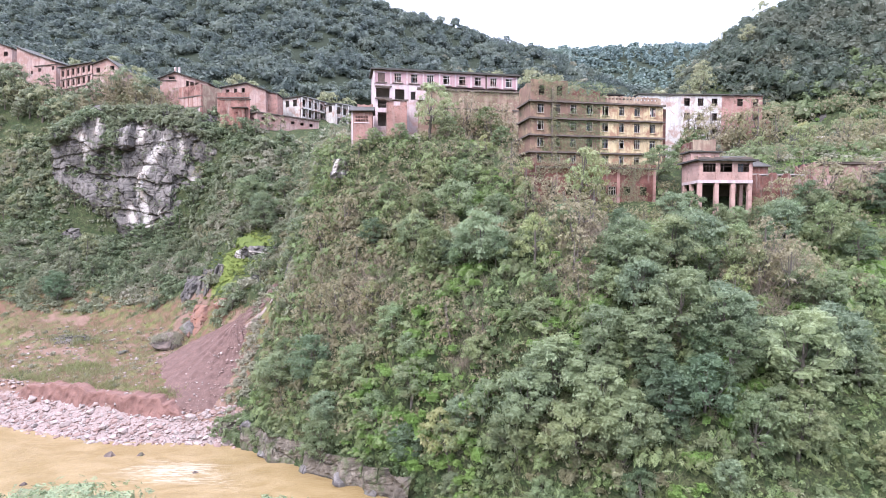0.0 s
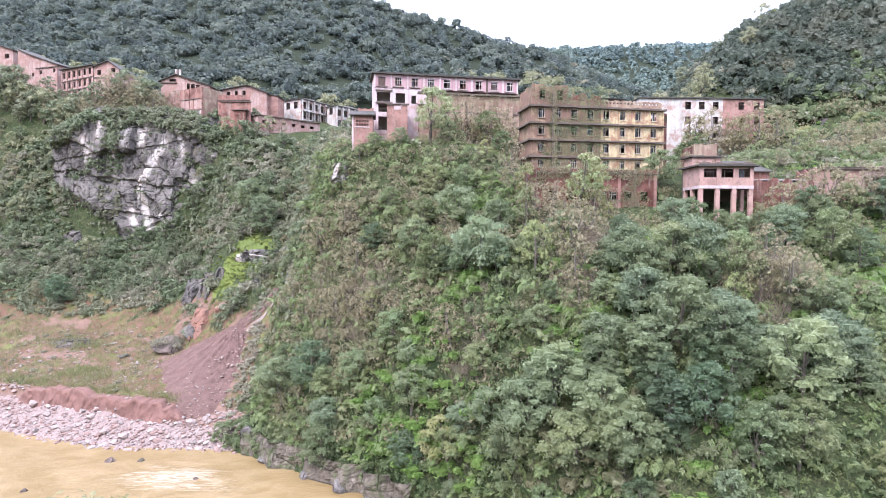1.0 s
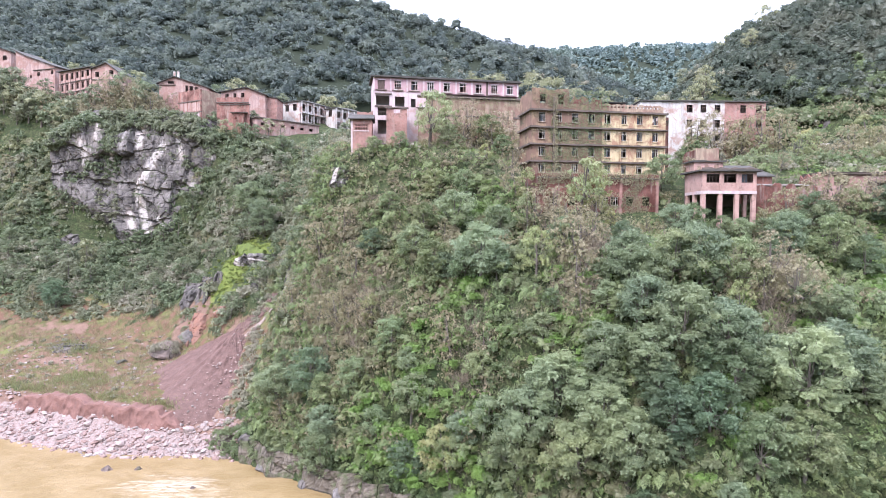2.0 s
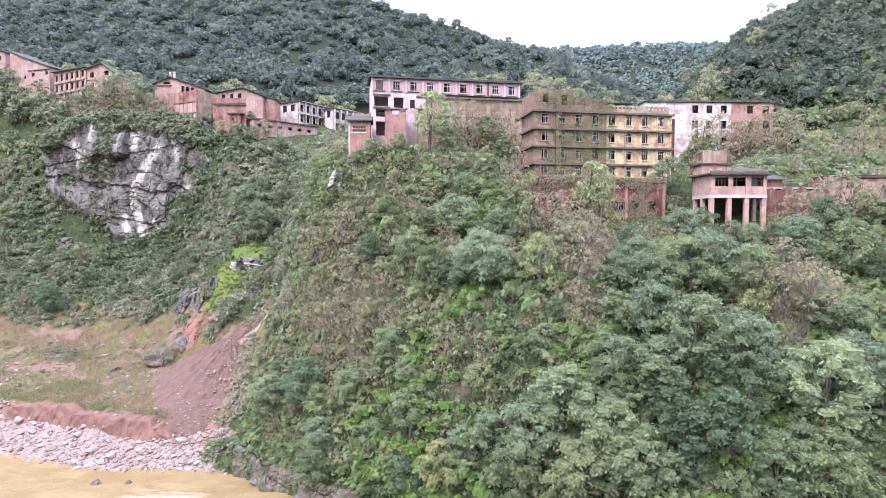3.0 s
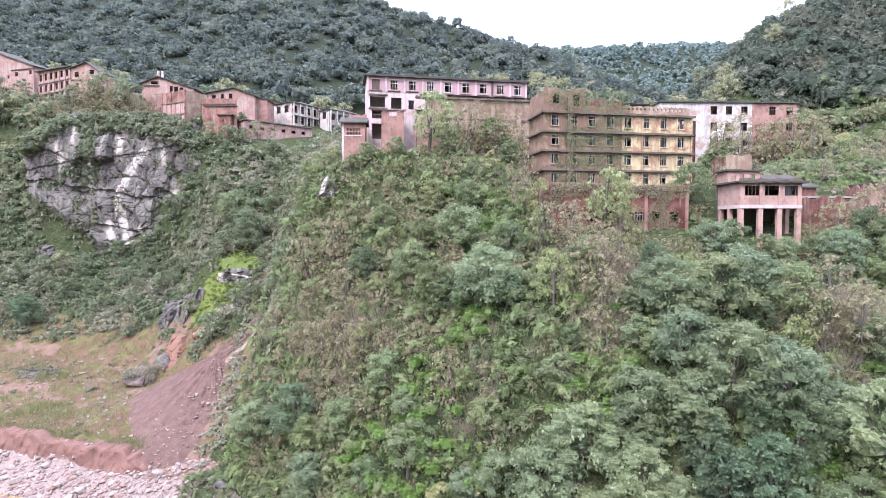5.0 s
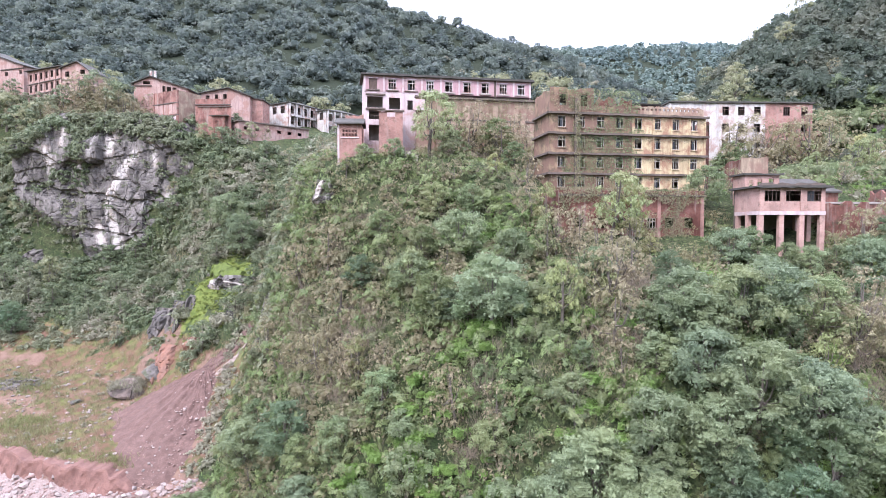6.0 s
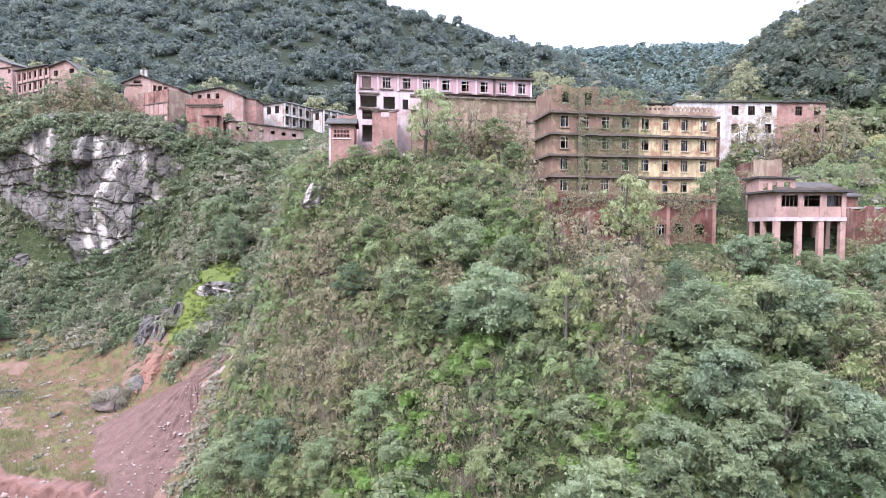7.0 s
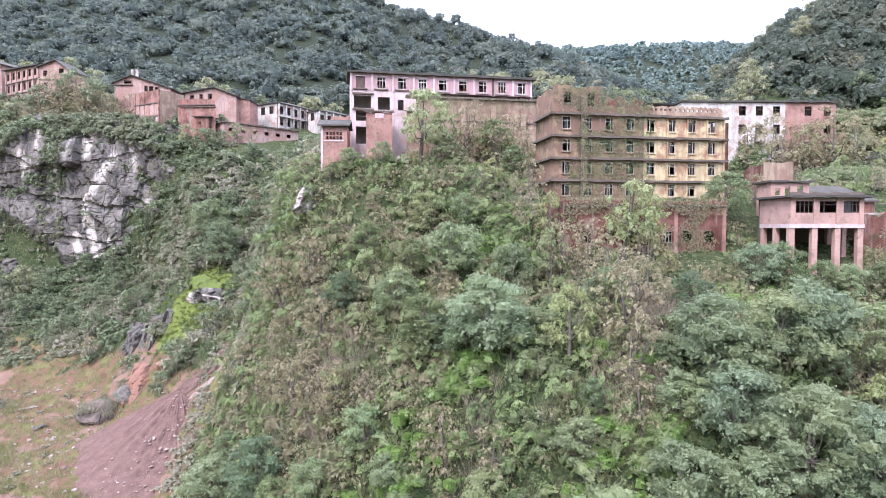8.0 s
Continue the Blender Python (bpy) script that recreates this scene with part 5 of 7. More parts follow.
    part("wall", shifted(wall_mesh(6.8, 10.4, -5, 6.5, ((7.6, 8.2, 4.6, 5.2),), 0.3, 0.1, 5), 0, -3.4), M_BRICK, y, "red brick lean-to")
    slab(y, "coping", M_LEDGE, (-0.2, -0.25, 10.3), (10.7, 0.02, 10.55))
    slab(y, "coping", M_LEDGE, (1.8, -2.5, 9.3), (11.8, -1.7, 9.5))
    part("lean_to_roof", broken_edge(6.0, 11.2, -4.0, -2.2, 6.5, 6.75, 3), M_LEDGE, y)
    # salmon gabled house and its brick wing
    profile_house("pitched_house", -75.7, 203, 70.0, 0, 10, ((0, 9.9), (8.6, 11.5), (15.0, 9.1)), M_SALMON, "salmon house with a low pitched dark roof",
                  [(1.4, 2.6, 7.4, 9.3), (4.2, 5.2, 7.6, 9.6), (6.8, 7.9, 7.8, 9.8)], M_DARKFRAME)
    profile_house("annex_house", -62.0, 205.0, 70.0, 0, 7, ((0, 9.1), (4.7, 8.3)), M_PINKBRICK, "narrow brick wing with a flat dark roof", over=0.4)
    # white houses with open verandahs that run back along the brow
    v = gable_house("verandah_house", -59.0, 217.7, 71.0, -31.7, 8.9, 15.5, 8.3, 1.1, M_WHITE, "white house with an open upper verandah and a hipped dark roof",
                    [(1.6, 5.0), (5.4, 5.0)], W_VERANDAH, (1.9, 2.4), [(0.6 + 3.0 * n, w) for n in range(5) for w in (5.0, 1.4)], hip=3.0)
    for n in range(6):
        slab(v, "post", M_WHITE, (9.2, 0.1 + 3.0 * n, -2), (9.7, 0.45 + 3.0 * n, 8.0))
    slab(v, "verandah_deck", M_WHITE, (8.92, 0, 4.0), (9.9, 15.4, 4.4))
    w = gable_house("verandah_house", -43.9, 222.0, 69.6, -39, 4.8, 15.0, 8.4, 1.0, M_WHITE, "white house with tall open bays between slender posts",
                    [(1.4, 5.4)], W_VERANDAH, (1.9, 2.4), [(0.8 + 2.9 * n, f) for n in range(5) for f in (1.0, 4.9)], hip=2.2)
    for n in range(6):
        slab(w, "post", M_WHITE, (5.1, 0.1 + 2.9 * n, -2), (5.6, 0.5 + 2.9 * n, 8.2))
    # long low shed along the cliff edge
    s = thing("long_shed", -59.6, 190.0, 65.4, 43.8, "long low pink shed with small dark windows", "building")
    part("wall", wall_mesh(0, 22.8, -5, 3.7, [(1.5 + 3.5 * n, 2.8 + 3.5 * n, 1.5, 2.4) for n in range(6)]), M_SALMON, s)
    part("wall", side(wall_mesh(0.25, 6.4, -5, 3.7, ((2.2, 3.2, 1.6, 2.4),)), 0.25, 0), M_SALMON, s)
    part("wall", side(wall_mesh(0.25, 6.4, -5, 3.7), 22.8, 0), M_SALMON, s)
    part("wall", shifted(wall_mesh(0, 22.8, -5, 3.7), 0, 6.4), M_SALMON, s)
    part("roof_slab", broken_edge(-0.5, 23.2, -0.6, 6.8, 3.7, 4.0, 6), M_LEDGE, s, "mouldy flat roof")


def right_ruins():
    b = thing("yard_wall", 52.6, 103.2, 34.5, 2, "long red brick yard wall with a leaning coping", "wall")
    part("wall", wall_mesh(0.6, 12.5, -3, 8.0, (), 0.35, 1.4, 3), M_BRICK, b)
    part("wall", shifted(wall_mesh(11.5, 40, -3, 5.4, (), 0.35, 1.6, 5), 0, -3.0), M_BRICK, b)
    part("roof_slab", shifted(broken_edge(1.2, 11, -0.4, 3.0, 7.6, 7.85, 6), 0, 1.0), M_CONCRETE, b, "tilted grey roof slab")
    r = thing("brick_ruin", 64.5, 103.5, 37.5, -3, "roofless brick house with a black doorway, half buried in scrub", "building")
    part("wall", wall_mesh(0, 22, -3, 7.0, ((2.6, 5.2, 4.6, 6.3), (9.5, 14.0, 2.0, 4.4)), 0.35, 1.0, 8), M_SALMON, r)
    part("wall", side(wall_mesh(0.35, 6, -3, 6.8, (), 0.3, 0.8, 9), 0.3, 0), M_BRICK, r)
    part("wall", shifted(wall_mesh(0, 22, -3, 6.0, (), 0.3, 0.8, 9), 0, 6), M_BRICK, r)
    slab(r, "roof_slab", M_LEDGE, (0.5, -0.5, 6.6), (12, 6, 6.9), jitter=0.2)
    slab(r, "roof_slab", M_LEDGE, (8.0, -1.0, 4.9), (21, 0.3, 5.2), jitter=0.15)
    w = thing("flat_roof_hut", 84.0, 139.5, 50.5, 3, "low hut with a pale flat roof slab in the scrub", "building")
    part("wall", wall_mesh(0, 9.5, -2, 3.4, ((2, 3.2, 1, 2.4),)), M_RETAIN, w)
    slab(w, "roof_slab", M_WHITE, (-0.5, -0.6, 3.4), (10.2, 5, 3.85), "pale concrete roof slab")


yellow_block()
lower_terrace()
pink_block()
retaining_wall()
lattice_hut()
brick_tower()
pavilion()
brick_ruin()
white_block()
hillside_houses()
right_ruins()

# ---- the cove: scree, cut bank, shingle and boulders ----
def scree_cone(name, x, y, z, slope, reach, label, a0=185, a1=330):
    """A fan of loose debris below its apex."""
    n = 110
    A, R = np.meshgrid(np.linspace(radians(a0), radians(a1), n), np.linspace(0.02, 1, n) * reach)
    px, py = x + R * np.cos(A) * np.where(np.cos(A) < 0, 1.25, 1.0), y + R * np.sin(A)
    A = A + 0.1 * fractal(px / 5, py / 5, 0, 3, 96)
    rills = 0.22 * value_noise(A * 17, R / 12, 0, 91) + 0.16 * value_noise(A * 38, R / 4, 0, 92)
    pz = z - slope * R + rills * np.clip(R / 4, 0, 1) + 0.3 * fractal(px / 0.7, py / 0.7, 0, 3, 93) + 0.5 * fractal(px / 5, py / 5, 0, 2, 95) * np.clip(R / 8, 0, 1) - 0.9 * np.maximum(0, R - 0.8 * reach + 1.2 * fractal(px / 4, py / 4, 0, 2, 94))
    pz = pz - 2.5 * np.clip(0.12 - np.minimum(A - radians(a0), radians(a1) - A), 0, 1) * R / 3
    me = mesh_from(name, np.stack([px, py, pz], -1).reshape(-1, 3), grid_faces(n, n), M_SCREE, True)
    return tagged(new(name, me), label, "scree", kind="structure")


scree_cone("scree_slope", -45.6, 130.6, 12.2, 0.64, 26.3, "purplish-brown fan of loose scree below the slip")
def cut_bank(x0, x1, step=0.3, rows=16):
    """The raw face that the river has cut below the shelf."""
    n = int((x1 - x0) / step)
    X, V = np.meshgrid(np.linspace(x0, x1, n), np.linspace(0, 1, rows))
    ys, _ = section_at(X)
    shape = 1.3 * fractal(X / 3.0, V * 1.2, 0, 3, 61) + 0.4 * fractal(X / 0.9, V * 3, 0, 3, 62)
    fold = np.clip((V - 0.86) / 0.14, 0, 1)
    Y = ys[..., 1] - 0.4 + 0.5 * (ys[..., 2] - ys[..., 1]) * V - 0.8 * shape * (1 - fold) + (0.5 * (ys[..., 2] - ys[..., 1]) + 1.2) * fold
    foot, brow = land(X, ys[..., 1] - 0.9) - 0.3, land(X, ys[..., 2] + 0.6) + 0.1
    Z = foot + (brow - foot) * np.clip(V / 0.86, 0, 1) + 0.9 * V * fractal(X / 5.0, 0.3, 0, 2, 65) + 0.7 * V * fractal(X / 2.0, 0, 0, 4, 63) + 0.5 * (1 - V) * fractal(X / 4, 0, 0, 3, 64)
    Z = Z - 2.5 * np.clip(1 - np.minimum(X - x0, x1 - X) / 5.0, 0, 1) * V
    me = mesh_from("earth_bank", np.stack([X, Y, Z], -1).reshape(-1, 3), grid_faces(n, rows), M_REDBANK, False)
    return tagged(new("earth_bank", me), "cut bank of raw red clay above the shingle", "bank", kind="structure")


cut_bank(-88, -46)
draped("clay_scar", -58.4, 139.6, 2.4, 3.4, -20, 0.8, 0.18, M_ORANGE, "raw orange clay scar beside a boulder", 67, 1.2, 2.0, "bank", "structure", lean=0.6)
draped("clay_scar", -53.2, 141.6, 2.4, 1.3, -25, 0.6, 0.25, M_ORANGE, "raw orange clay scar above the slip", 68, 1.1, 1.0, "bank", "structure")
draped("slip_scar", -42.4, 133.0, 6.0, 2.0, 4, 0.35, 0.12, M_SCREE, "bare purplish slip of earth and stones", 69, 2.5, 0.5, "scree", "structure")
draped("slip_scar", -39.8, 130.2, 4.6, 0.7, 10, 0.25, 0.12, M_STONE, "pale strip of washed stones down the slip", 70, 1.0, 0.5, "scree", "structure")


STONE_V = np.array([(0, -1, 1.62), (0, 1, 1.62), (0, -1, -1.62), (0, 1, -1.62), (1.62, 0, 1), (1.62, 0, -1), (-1.62, 0, 1), (-1.62, 0, -1), (1, 1.62, 0), (-1, 1.62, 0), (1, -1.62, 0), (-1, -1.62, 0)]) / 1.9


def hull_faces(v):
    """The triangles of a convex body, facing outwards."""
    out = []
    n = len(v)
    for a in range(n):
        for b in range(a + 1, n):
            for c in range(b + 1, n):
                nor = np.cross(v[b] - v[a], v[c] - v[a])
                d = (v - v[a]) @ nor
                if (d <= 1e-6).all():
                    out.append((a, b, c))
                elif (d >= -1e-6).all():
                    out.append((a, c, b))
    return np.array(out)


STONE_F = hull_faces(STONE_V)


def stone_field(name, x, y, size, material, label, seed, z=None):
    """Loose stones as one mesh, each a rough many-sided lump half sunk in the ground."""
    r = np.random.default_rng(seed)
    n = len(x)
    v = STONE_V[None] * (1 + r.uniform(-0.35, 0.3, (n, 12, 1)))
    v = v * (size[:, None] * r.uniform(0.6, 1.3, (n, 3)) * (1, 1, 0.65))[:, None]
    a = r.uniform(0, 6.28, n)
    c, s = np.cos(a)[:, None], np.sin(a)[:, None]
    v = np.stack([c * v[..., 0] - s * v[..., 1], s * v[..., 0] + c * v[..., 1], v[..., 2]], -1)
    v = v + np.stack([x, y, np.maximum(land(x, y) if z is None else z, WATER - 0.1) + size * 0.15], -1)[:, None]
    f = STONE_F[None] + 12 * np.arange(n)[:, None, None]
    me = mesh_from(name, v.reshape(-1, 3), f.reshape(-1, 3), material)
    return tagged(new(name, me), label, "stones", kind="stuff")


def on_shingle(n, seed, spread=0.12):
    r = np.random.default_rng(seed)
    x = r.uniform(-118, -36, n)
    ys, _ = section_at(x)
    return x, ys[:, 0] + (ys[:, 2] - ys[:, 0]) * r.uniform(-spread, 1.0, n)


sx, sy = on_shingle(3900, 3)
stone_field("shingle", sx, sy, 0.1 + 0.3 * rng.random(3900) ** 3, M_STONE, "pale pink shingle and broken stones on the bank", 5)
sx, sy = on_shingle(700, 4, 0.2)
stone_field("river_rocks", sx, sy, 0.32 + 0.45 * rng.random(700) ** 2, M_STONE, "larger pink and brown rocks among the shingle", 6)
sx, sy = rng.uniform(-108, -40, 1500), rng.uniform(108, 152, 1500)
okay = (sy > section_at(sx)[0][:, 2]) & (sy < section_at(sx)[0][:, 3] + 6)
stone_field("field_stones", sx[okay], sy[okay], 0.1 + 0.42 * rng.random(okay.sum()) ** 4, M_STONE, "loose stones scattered over the grassy shelf", 7)

sa, sr = rng.uniform(radians(205), radians(325), 2000), 25 * np.sqrt(rng.random(2000))
stone_field("scree_stones", -45.6 + sr * np.cos(sa), 130.6 + sr * np.sin(sa), 0.06 + 0.28 * rng.random(2000) ** 6, M_STONE, "loose stones lying on the scree", 8, 12.2 - 0.64 * sr)

BOULDERS = [boulder_mesh("boulder", 100 + n, m) for n, m in enumerate((M_STONE, M_STONE, M_BROWNROCK, M_CLIFF))]


def boulder(x, y, size, kind, label, sink=0.25, flat=0.7, turn=0.0):
    ob = new("boulder", BOULDERS[kind])
    zs = max(float(land(x, y)), WATER - 0.2)
    ob.matrix_basis = pose(x, y, zs + size * flat * (1 - sink) * 0.6, 0, 0, turn) @ Matrix.Diagonal((size, size * 0.85, size * flat, 1))
    return tagged(ob, label, "boulder", "boulders on the bank")


for bx, by, bs, bk in ((-46.5, 107.5, 1.3, 0), (-62, 106.6, 1.1, 0), (-70.5, 108.5, 1.2, 1), (-57.5, 105.2, 1.0, 1), (-52, 104.6, 0.9, 0), (-77, 113.5, 1.0, 0), (-66.5, 110.5, 0.9, 1), (-82, 117, 1.3, 1), (-40.5, 105.5, 1.0, 0)):
    boulder(bx, by, bs, bk, "pinkish boulder lying on the shingle bar", turn=bx * 40)
for bx, by, bs in ((-50.5, 97.5, 0.8), (-55.5, 97.2, 1.1), (-62, 86, 0.7), (-38.5, 90.5, 0.6)):
    boulder(bx, by, bs, 2, "wet brown boulder standing in the rapids", 0.4, 0.6, by * 30)
boulder(-64.5, 137.5, 4.4, 2, "big dark overhanging boulder with grass on top", 0.45, 0.62, 25)
boulder(-60.5, 139.5, 3.0, 3, "grey boulder leaning on the clay scar", 0.4, 0.7, 80)
draped("slag_patch", -90.8, 143.5, 4.6, 2.6, -14, 0.35, 0.3, M_DARKROCK, "dark grey-purple patch of broken slag in the grass", 71, 0.8, 0.7, "stones", "stuff")
boulder(-73.5, 134.5, 1.3, 3, "pale flat rock on the grassy shelf", 0.5, 0.4, 20)
for bx, by, bs in ((-29.5, 97.5, 2.0), (-21.5, 91.5, 1.7), (-15, 87.5, 2.2), (-10, 84.0, 2.0), (-34.5, 103, 1.6)):
    boulder(bx, by, bs, 3, "grey water-worn boulder at the foot of the slope", 0.5, 0.75, bx * 33)

# ---- plants ----
CUBE = np.array([(x, y, z) for x in (-1, 1) for y in (-1, 1) for z in (-1, 1)]) / 1.73
HEART_PICK = np.array([(0, 1, 3, 2), (4, 6, 7, 5), (0, 4, 5, 1), (2, 3, 7, 6), (0, 2, 6, 4), (1, 5, 7, 3)])
HEART = CUBE[HEART_PICK]


def leaf_cloud(n, blobs, leaf, seed, droop=0.3, slim=0.6, core=0.8, ruffle=0.55):
    """n leaves as folded four-cornered blades (n, 4, 3) on the skins of blobs (x, y, z, rx, rz)."""
    r = np.random.default_rng(seed)
    blobs = np.asarray(blobs, float)
    area = blobs[:, 3] * blobs[:, 4]
    pick = r.choice(len(blobs), n, p=area / area.sum())
    d = r.normal(size=(n, 3))
    d[:, 2] = d[:, 2] * 0.9 + 0.25
    d /= np.linalg.norm(d, axis=1)[:, None]
    rad = 0.72 + 0.38 * r.random(n) ** 0.7
    b = blobs[pick]
    at = b[:, :3] + d * np.stack([b[:, 3], b[:, 3], b[:, 4]], -1) * rad[:, None]
    nor = d + r.normal(size=(n, 3)) * ruffle + (0, 0, 0.6)
    nor /= np.linalg.norm(nor, axis=1)[:, None]
    way = np.cross(nor, r.normal(size=(n, 3)))
    way /= np.linalg.norm(way, axis=1)[:, None]
    way[:, 2] -= droop
    wide = np.cross(nor, way)
    size = leaf * r.uniform(0.6, 1.35, n)[:, None]
    tip, half = way * size, wide * size * slim * 0.5
    mid = at + tip * 0.45 - nor * size * 0.08
    blades = np.stack([at, mid + half, at + tip, mid - half], 1)
    # an uneven dark heart in each clump keeps the crown closed
    hearts = [b[:3] + HEART * (b[3], b[3], b[4]) * core * r.uniform(0.8, 1.15, 8)[HEART_PICK][..., None] for b in blobs] if core else []
    return np.concatenate([blades, *hearts])


def blade_mesh(name, quads, material):
    quads = np.asarray(quads).reshape(-1, 4, 3)
    return mesh_from(name, quads.reshape(-1, 3), np.arange(len(quads) * 4).reshape(-1, 4), material)


def planted(templates, x, y, z, scale, seed, squash=None):
    """Copies of leaf clouds at the given places, turned and sized at random, as one array of blades."""
    r = np.random.default_rng(seed)
    pick = r.integers(0, len(templates), len(x))
    out = []
    for k, t in enumerate(templates):
        m = pick == k
        if not m.any():
            continue
        a = r.uniform(0, 6.28, m.sum())
        c, s = (np.cos(a) * scale[m])[:, None, None], (np.sin(a) * scale[m])[:, None, None]
        up = (scale[m] * (r.uniform(0.75, 1.3, m.sum()) if squash is None else squash))[:, None, None]
        v = np.stack([c * t[None, ..., 0] - s * t[None, ..., 1], s * t[None, ..., 0] + c * t[None, ..., 1], up * t[None, ..., 2]], -1)
        out.append((v + np.stack([x[m], y[m], z[m]], -1)[:, None, None, :]).reshape(-1, 4, 3))
    return np.concatenate(out)


def shrub_blobs(seed, n=6, wide=1.1, tall=0.9, fat=1.0):
    r = np.random.default_rng(seed)
    out = []
    for _ in range(n):
        a, d = r.uniform(0, 6.28), wide * np.sqrt(r.random())
        s = r.uniform(0.4, 0.8) * fat
        out.append((d * np.cos(a), d * np.sin(a), tall * (0.3 + 0.9 * r.random() * (1 - 0.5 * d / wide)), s, s * 0.75))
    return out


def tube_into(verts, faces, points, radii, sides=5):
    """Adds a tapered tube along points."""
    base = len(verts)
    for i, (p, r) in enumerate(zip(points, radii)):
        d = np.subtract(points[min(i + 1, len(points) - 1)], points[max(i - 1, 0)])
        d = d / (np.linalg.norm(d) + 1e-9)
        u = np.cross(d, (0.31, 0.95, 0.1))
        u /= np.linalg.norm(u)
        w = np.cross(d, u)
        for k in range(sides):
            a = 6.2832 * k / sides
            verts.append(np.asarray(p) + r * (np.cos(a) * u + np.sin(a) * w))
    for i in range(len(points) - 1):
        for k in range(sides):
            a, b = base + i * sides + k, base + i * sides + (k + 1) % sides
            faces.append((a, b, b + sides, a + sides))


def make_tree(name, seed, tall, wide, blobs_n, leaves, leaf, material, label, bare=0.3, droop=0.35, gap=1.0, core=0.8):
    """A tree: a tapered trunk that forks into limbs, and a crown of leafy clumps at their ends."""
    r = np.random.default_rng(seed)
    blobs, verts, faces = [], [], []
    lean = r.normal(size=2) * 0.06 * tall
    fork = np.array([lean[0] * 0.5, lean[1] * 0.5, tall * bare])
    tube_into(verts, faces, [(0, 0, -1.5), (lean[0] * 0.2, lean[1] * 0.2, tall * bare * 0.5), fork, (lean[0], lean[1], tall * 0.8)], [0.035 * tall, 0.028 * tall, 0.022 * tall, 0.006 * tall], 6)
    for n in range(blobs_n):
        a, h = n * 2.4 + r.uniform(-0.5, 0.5), (n + 0.5) / blobs_n
        reach = wide * np.sqrt(np.clip(1 - (2 * h - 0.85) ** 2 * 0.85, 0.05, 1)) * r.uniform(0.45, 1.0)
        z = tall * (bare + (0.97 - bare) * h) + r.uniform(-0.05, 0.05) * tall
        p = np.array([lean[0] + reach * np.cos(a), lean[1] + reach * np.sin(a), z])
        s = wide * r.uniform(0.2, 0.38) * gap
        blobs.append((*p, s, s * r.uniform(0.42, 0.7)))
        mid = fork * 0.5 + p * 0.5 + (0, 0, -0.06 * tall)
        if n % 3 == 0:
            tube_into(verts, faces, [fork + (0, 0, r.uniform(0, 0.3) * tall * (1 - bare)), mid, p], [0.013 * tall, 0.008 * tall, 0.003 * tall], 4)
    crown = leaf_cloud(leaves, blobs, leaf, seed + 1, droop, core=core)
    stem = np.asarray(verts)[np.asarray(faces)]
    if not name:
        return crown, stem
    tree = new(name)
    tree.empty_display_size = 0.5
    tagged(tree, label, "tree", "trees on the slope")
    part_mesh("trunk", mesh_from("trunk", verts, faces, M_BARK, True), tree)
    part_mesh("crown", blade_mesh("crown", crown, material), tree)
    return tree


KINDS = {
    "grey": [make_tree("tree", 200 + n, 7.0, 3.4, 44, 3000, 0.33, L_GREY, "leafy grey-green broadleaf tree on the slope", 0.22) for n in range(3)],
    "green": [make_tree("tree", 210 + n, 6.6, 2.9, 36, 2200, 0.33, L_TREE, "mid-green broadleaf tree rising from the scrub", 0.22) for n in range(3)],
    "dark": [make_tree("tree", 220 + n, 6.4, 3.1, 38, 2400, 0.33, L_DARK, "dense dark green tree among the bushes", 0.18) for n in range(2)],
    "lime": [make_tree("tree", 230 + n, 7.5, 2.6, 26, 1300, 0.38, L_LIME, "sparse yellow-green tree in fresh leaf", 0.28, 0.6, 0.75, 0.0) for n in range(2)],
    "dry": [make_tree("tree", 240 + n, 6.5, 2.6, 26, 560, 0.4, L_DRY, "half-bare brown tree with thin branches", 0.22, 0.4, 0.8, 0.0) for n in range(2)],
}
made_trees = {k: 0 for k in KINDS}


def tree_at(kind, x, y, size, turn, z=None):
    """Sets up a tree of a kind: the first ones are the originals, the rest copies."""
    if kind in far_spots:
        far_spots[kind].append((x, y, size))
        return
    n = made_trees[kind]
    made_trees[kind] += 1
    spots = KINDS[kind]
    m = pose(x, y, float(on_ground(x, y)) if z is None else z, 0, 0, turn)
    if n < len(spots):
        spots[n].scale = (size, size, size)
        spots[n].matrix_basis = m @ Matrix.Diagonal((size, size, size, 1))
    else:
        t = copy_thing(spots[n % len(spots)], m)
        t.matrix_basis = m @ Matrix.Diagonal((size, size, size, 1))


# woods too far off to tell tree from tree: the same trees, joined
FAR_KINDS = {
    "cove": [make_tree("", 250 + n, 6.6, 3.0, 14, 520, 0.62, None, "", 0.2, gap=1.25) for n in range(3)],
    "pale": [make_tree("", 260 + n, 7.5, 2.9, 14, 460, 0.6, None, "", 0.25, 0.5, 1.1) for n in range(2)],
    "bare": [make_tree("", 270 + n, 6.5, 2.6, 20, 420, 0.42, None, "", 0.22, 0.4, 0.8, 0.0) for n in range(2)],
}
far_spots = {k: [] for k in FAR_KINDS}


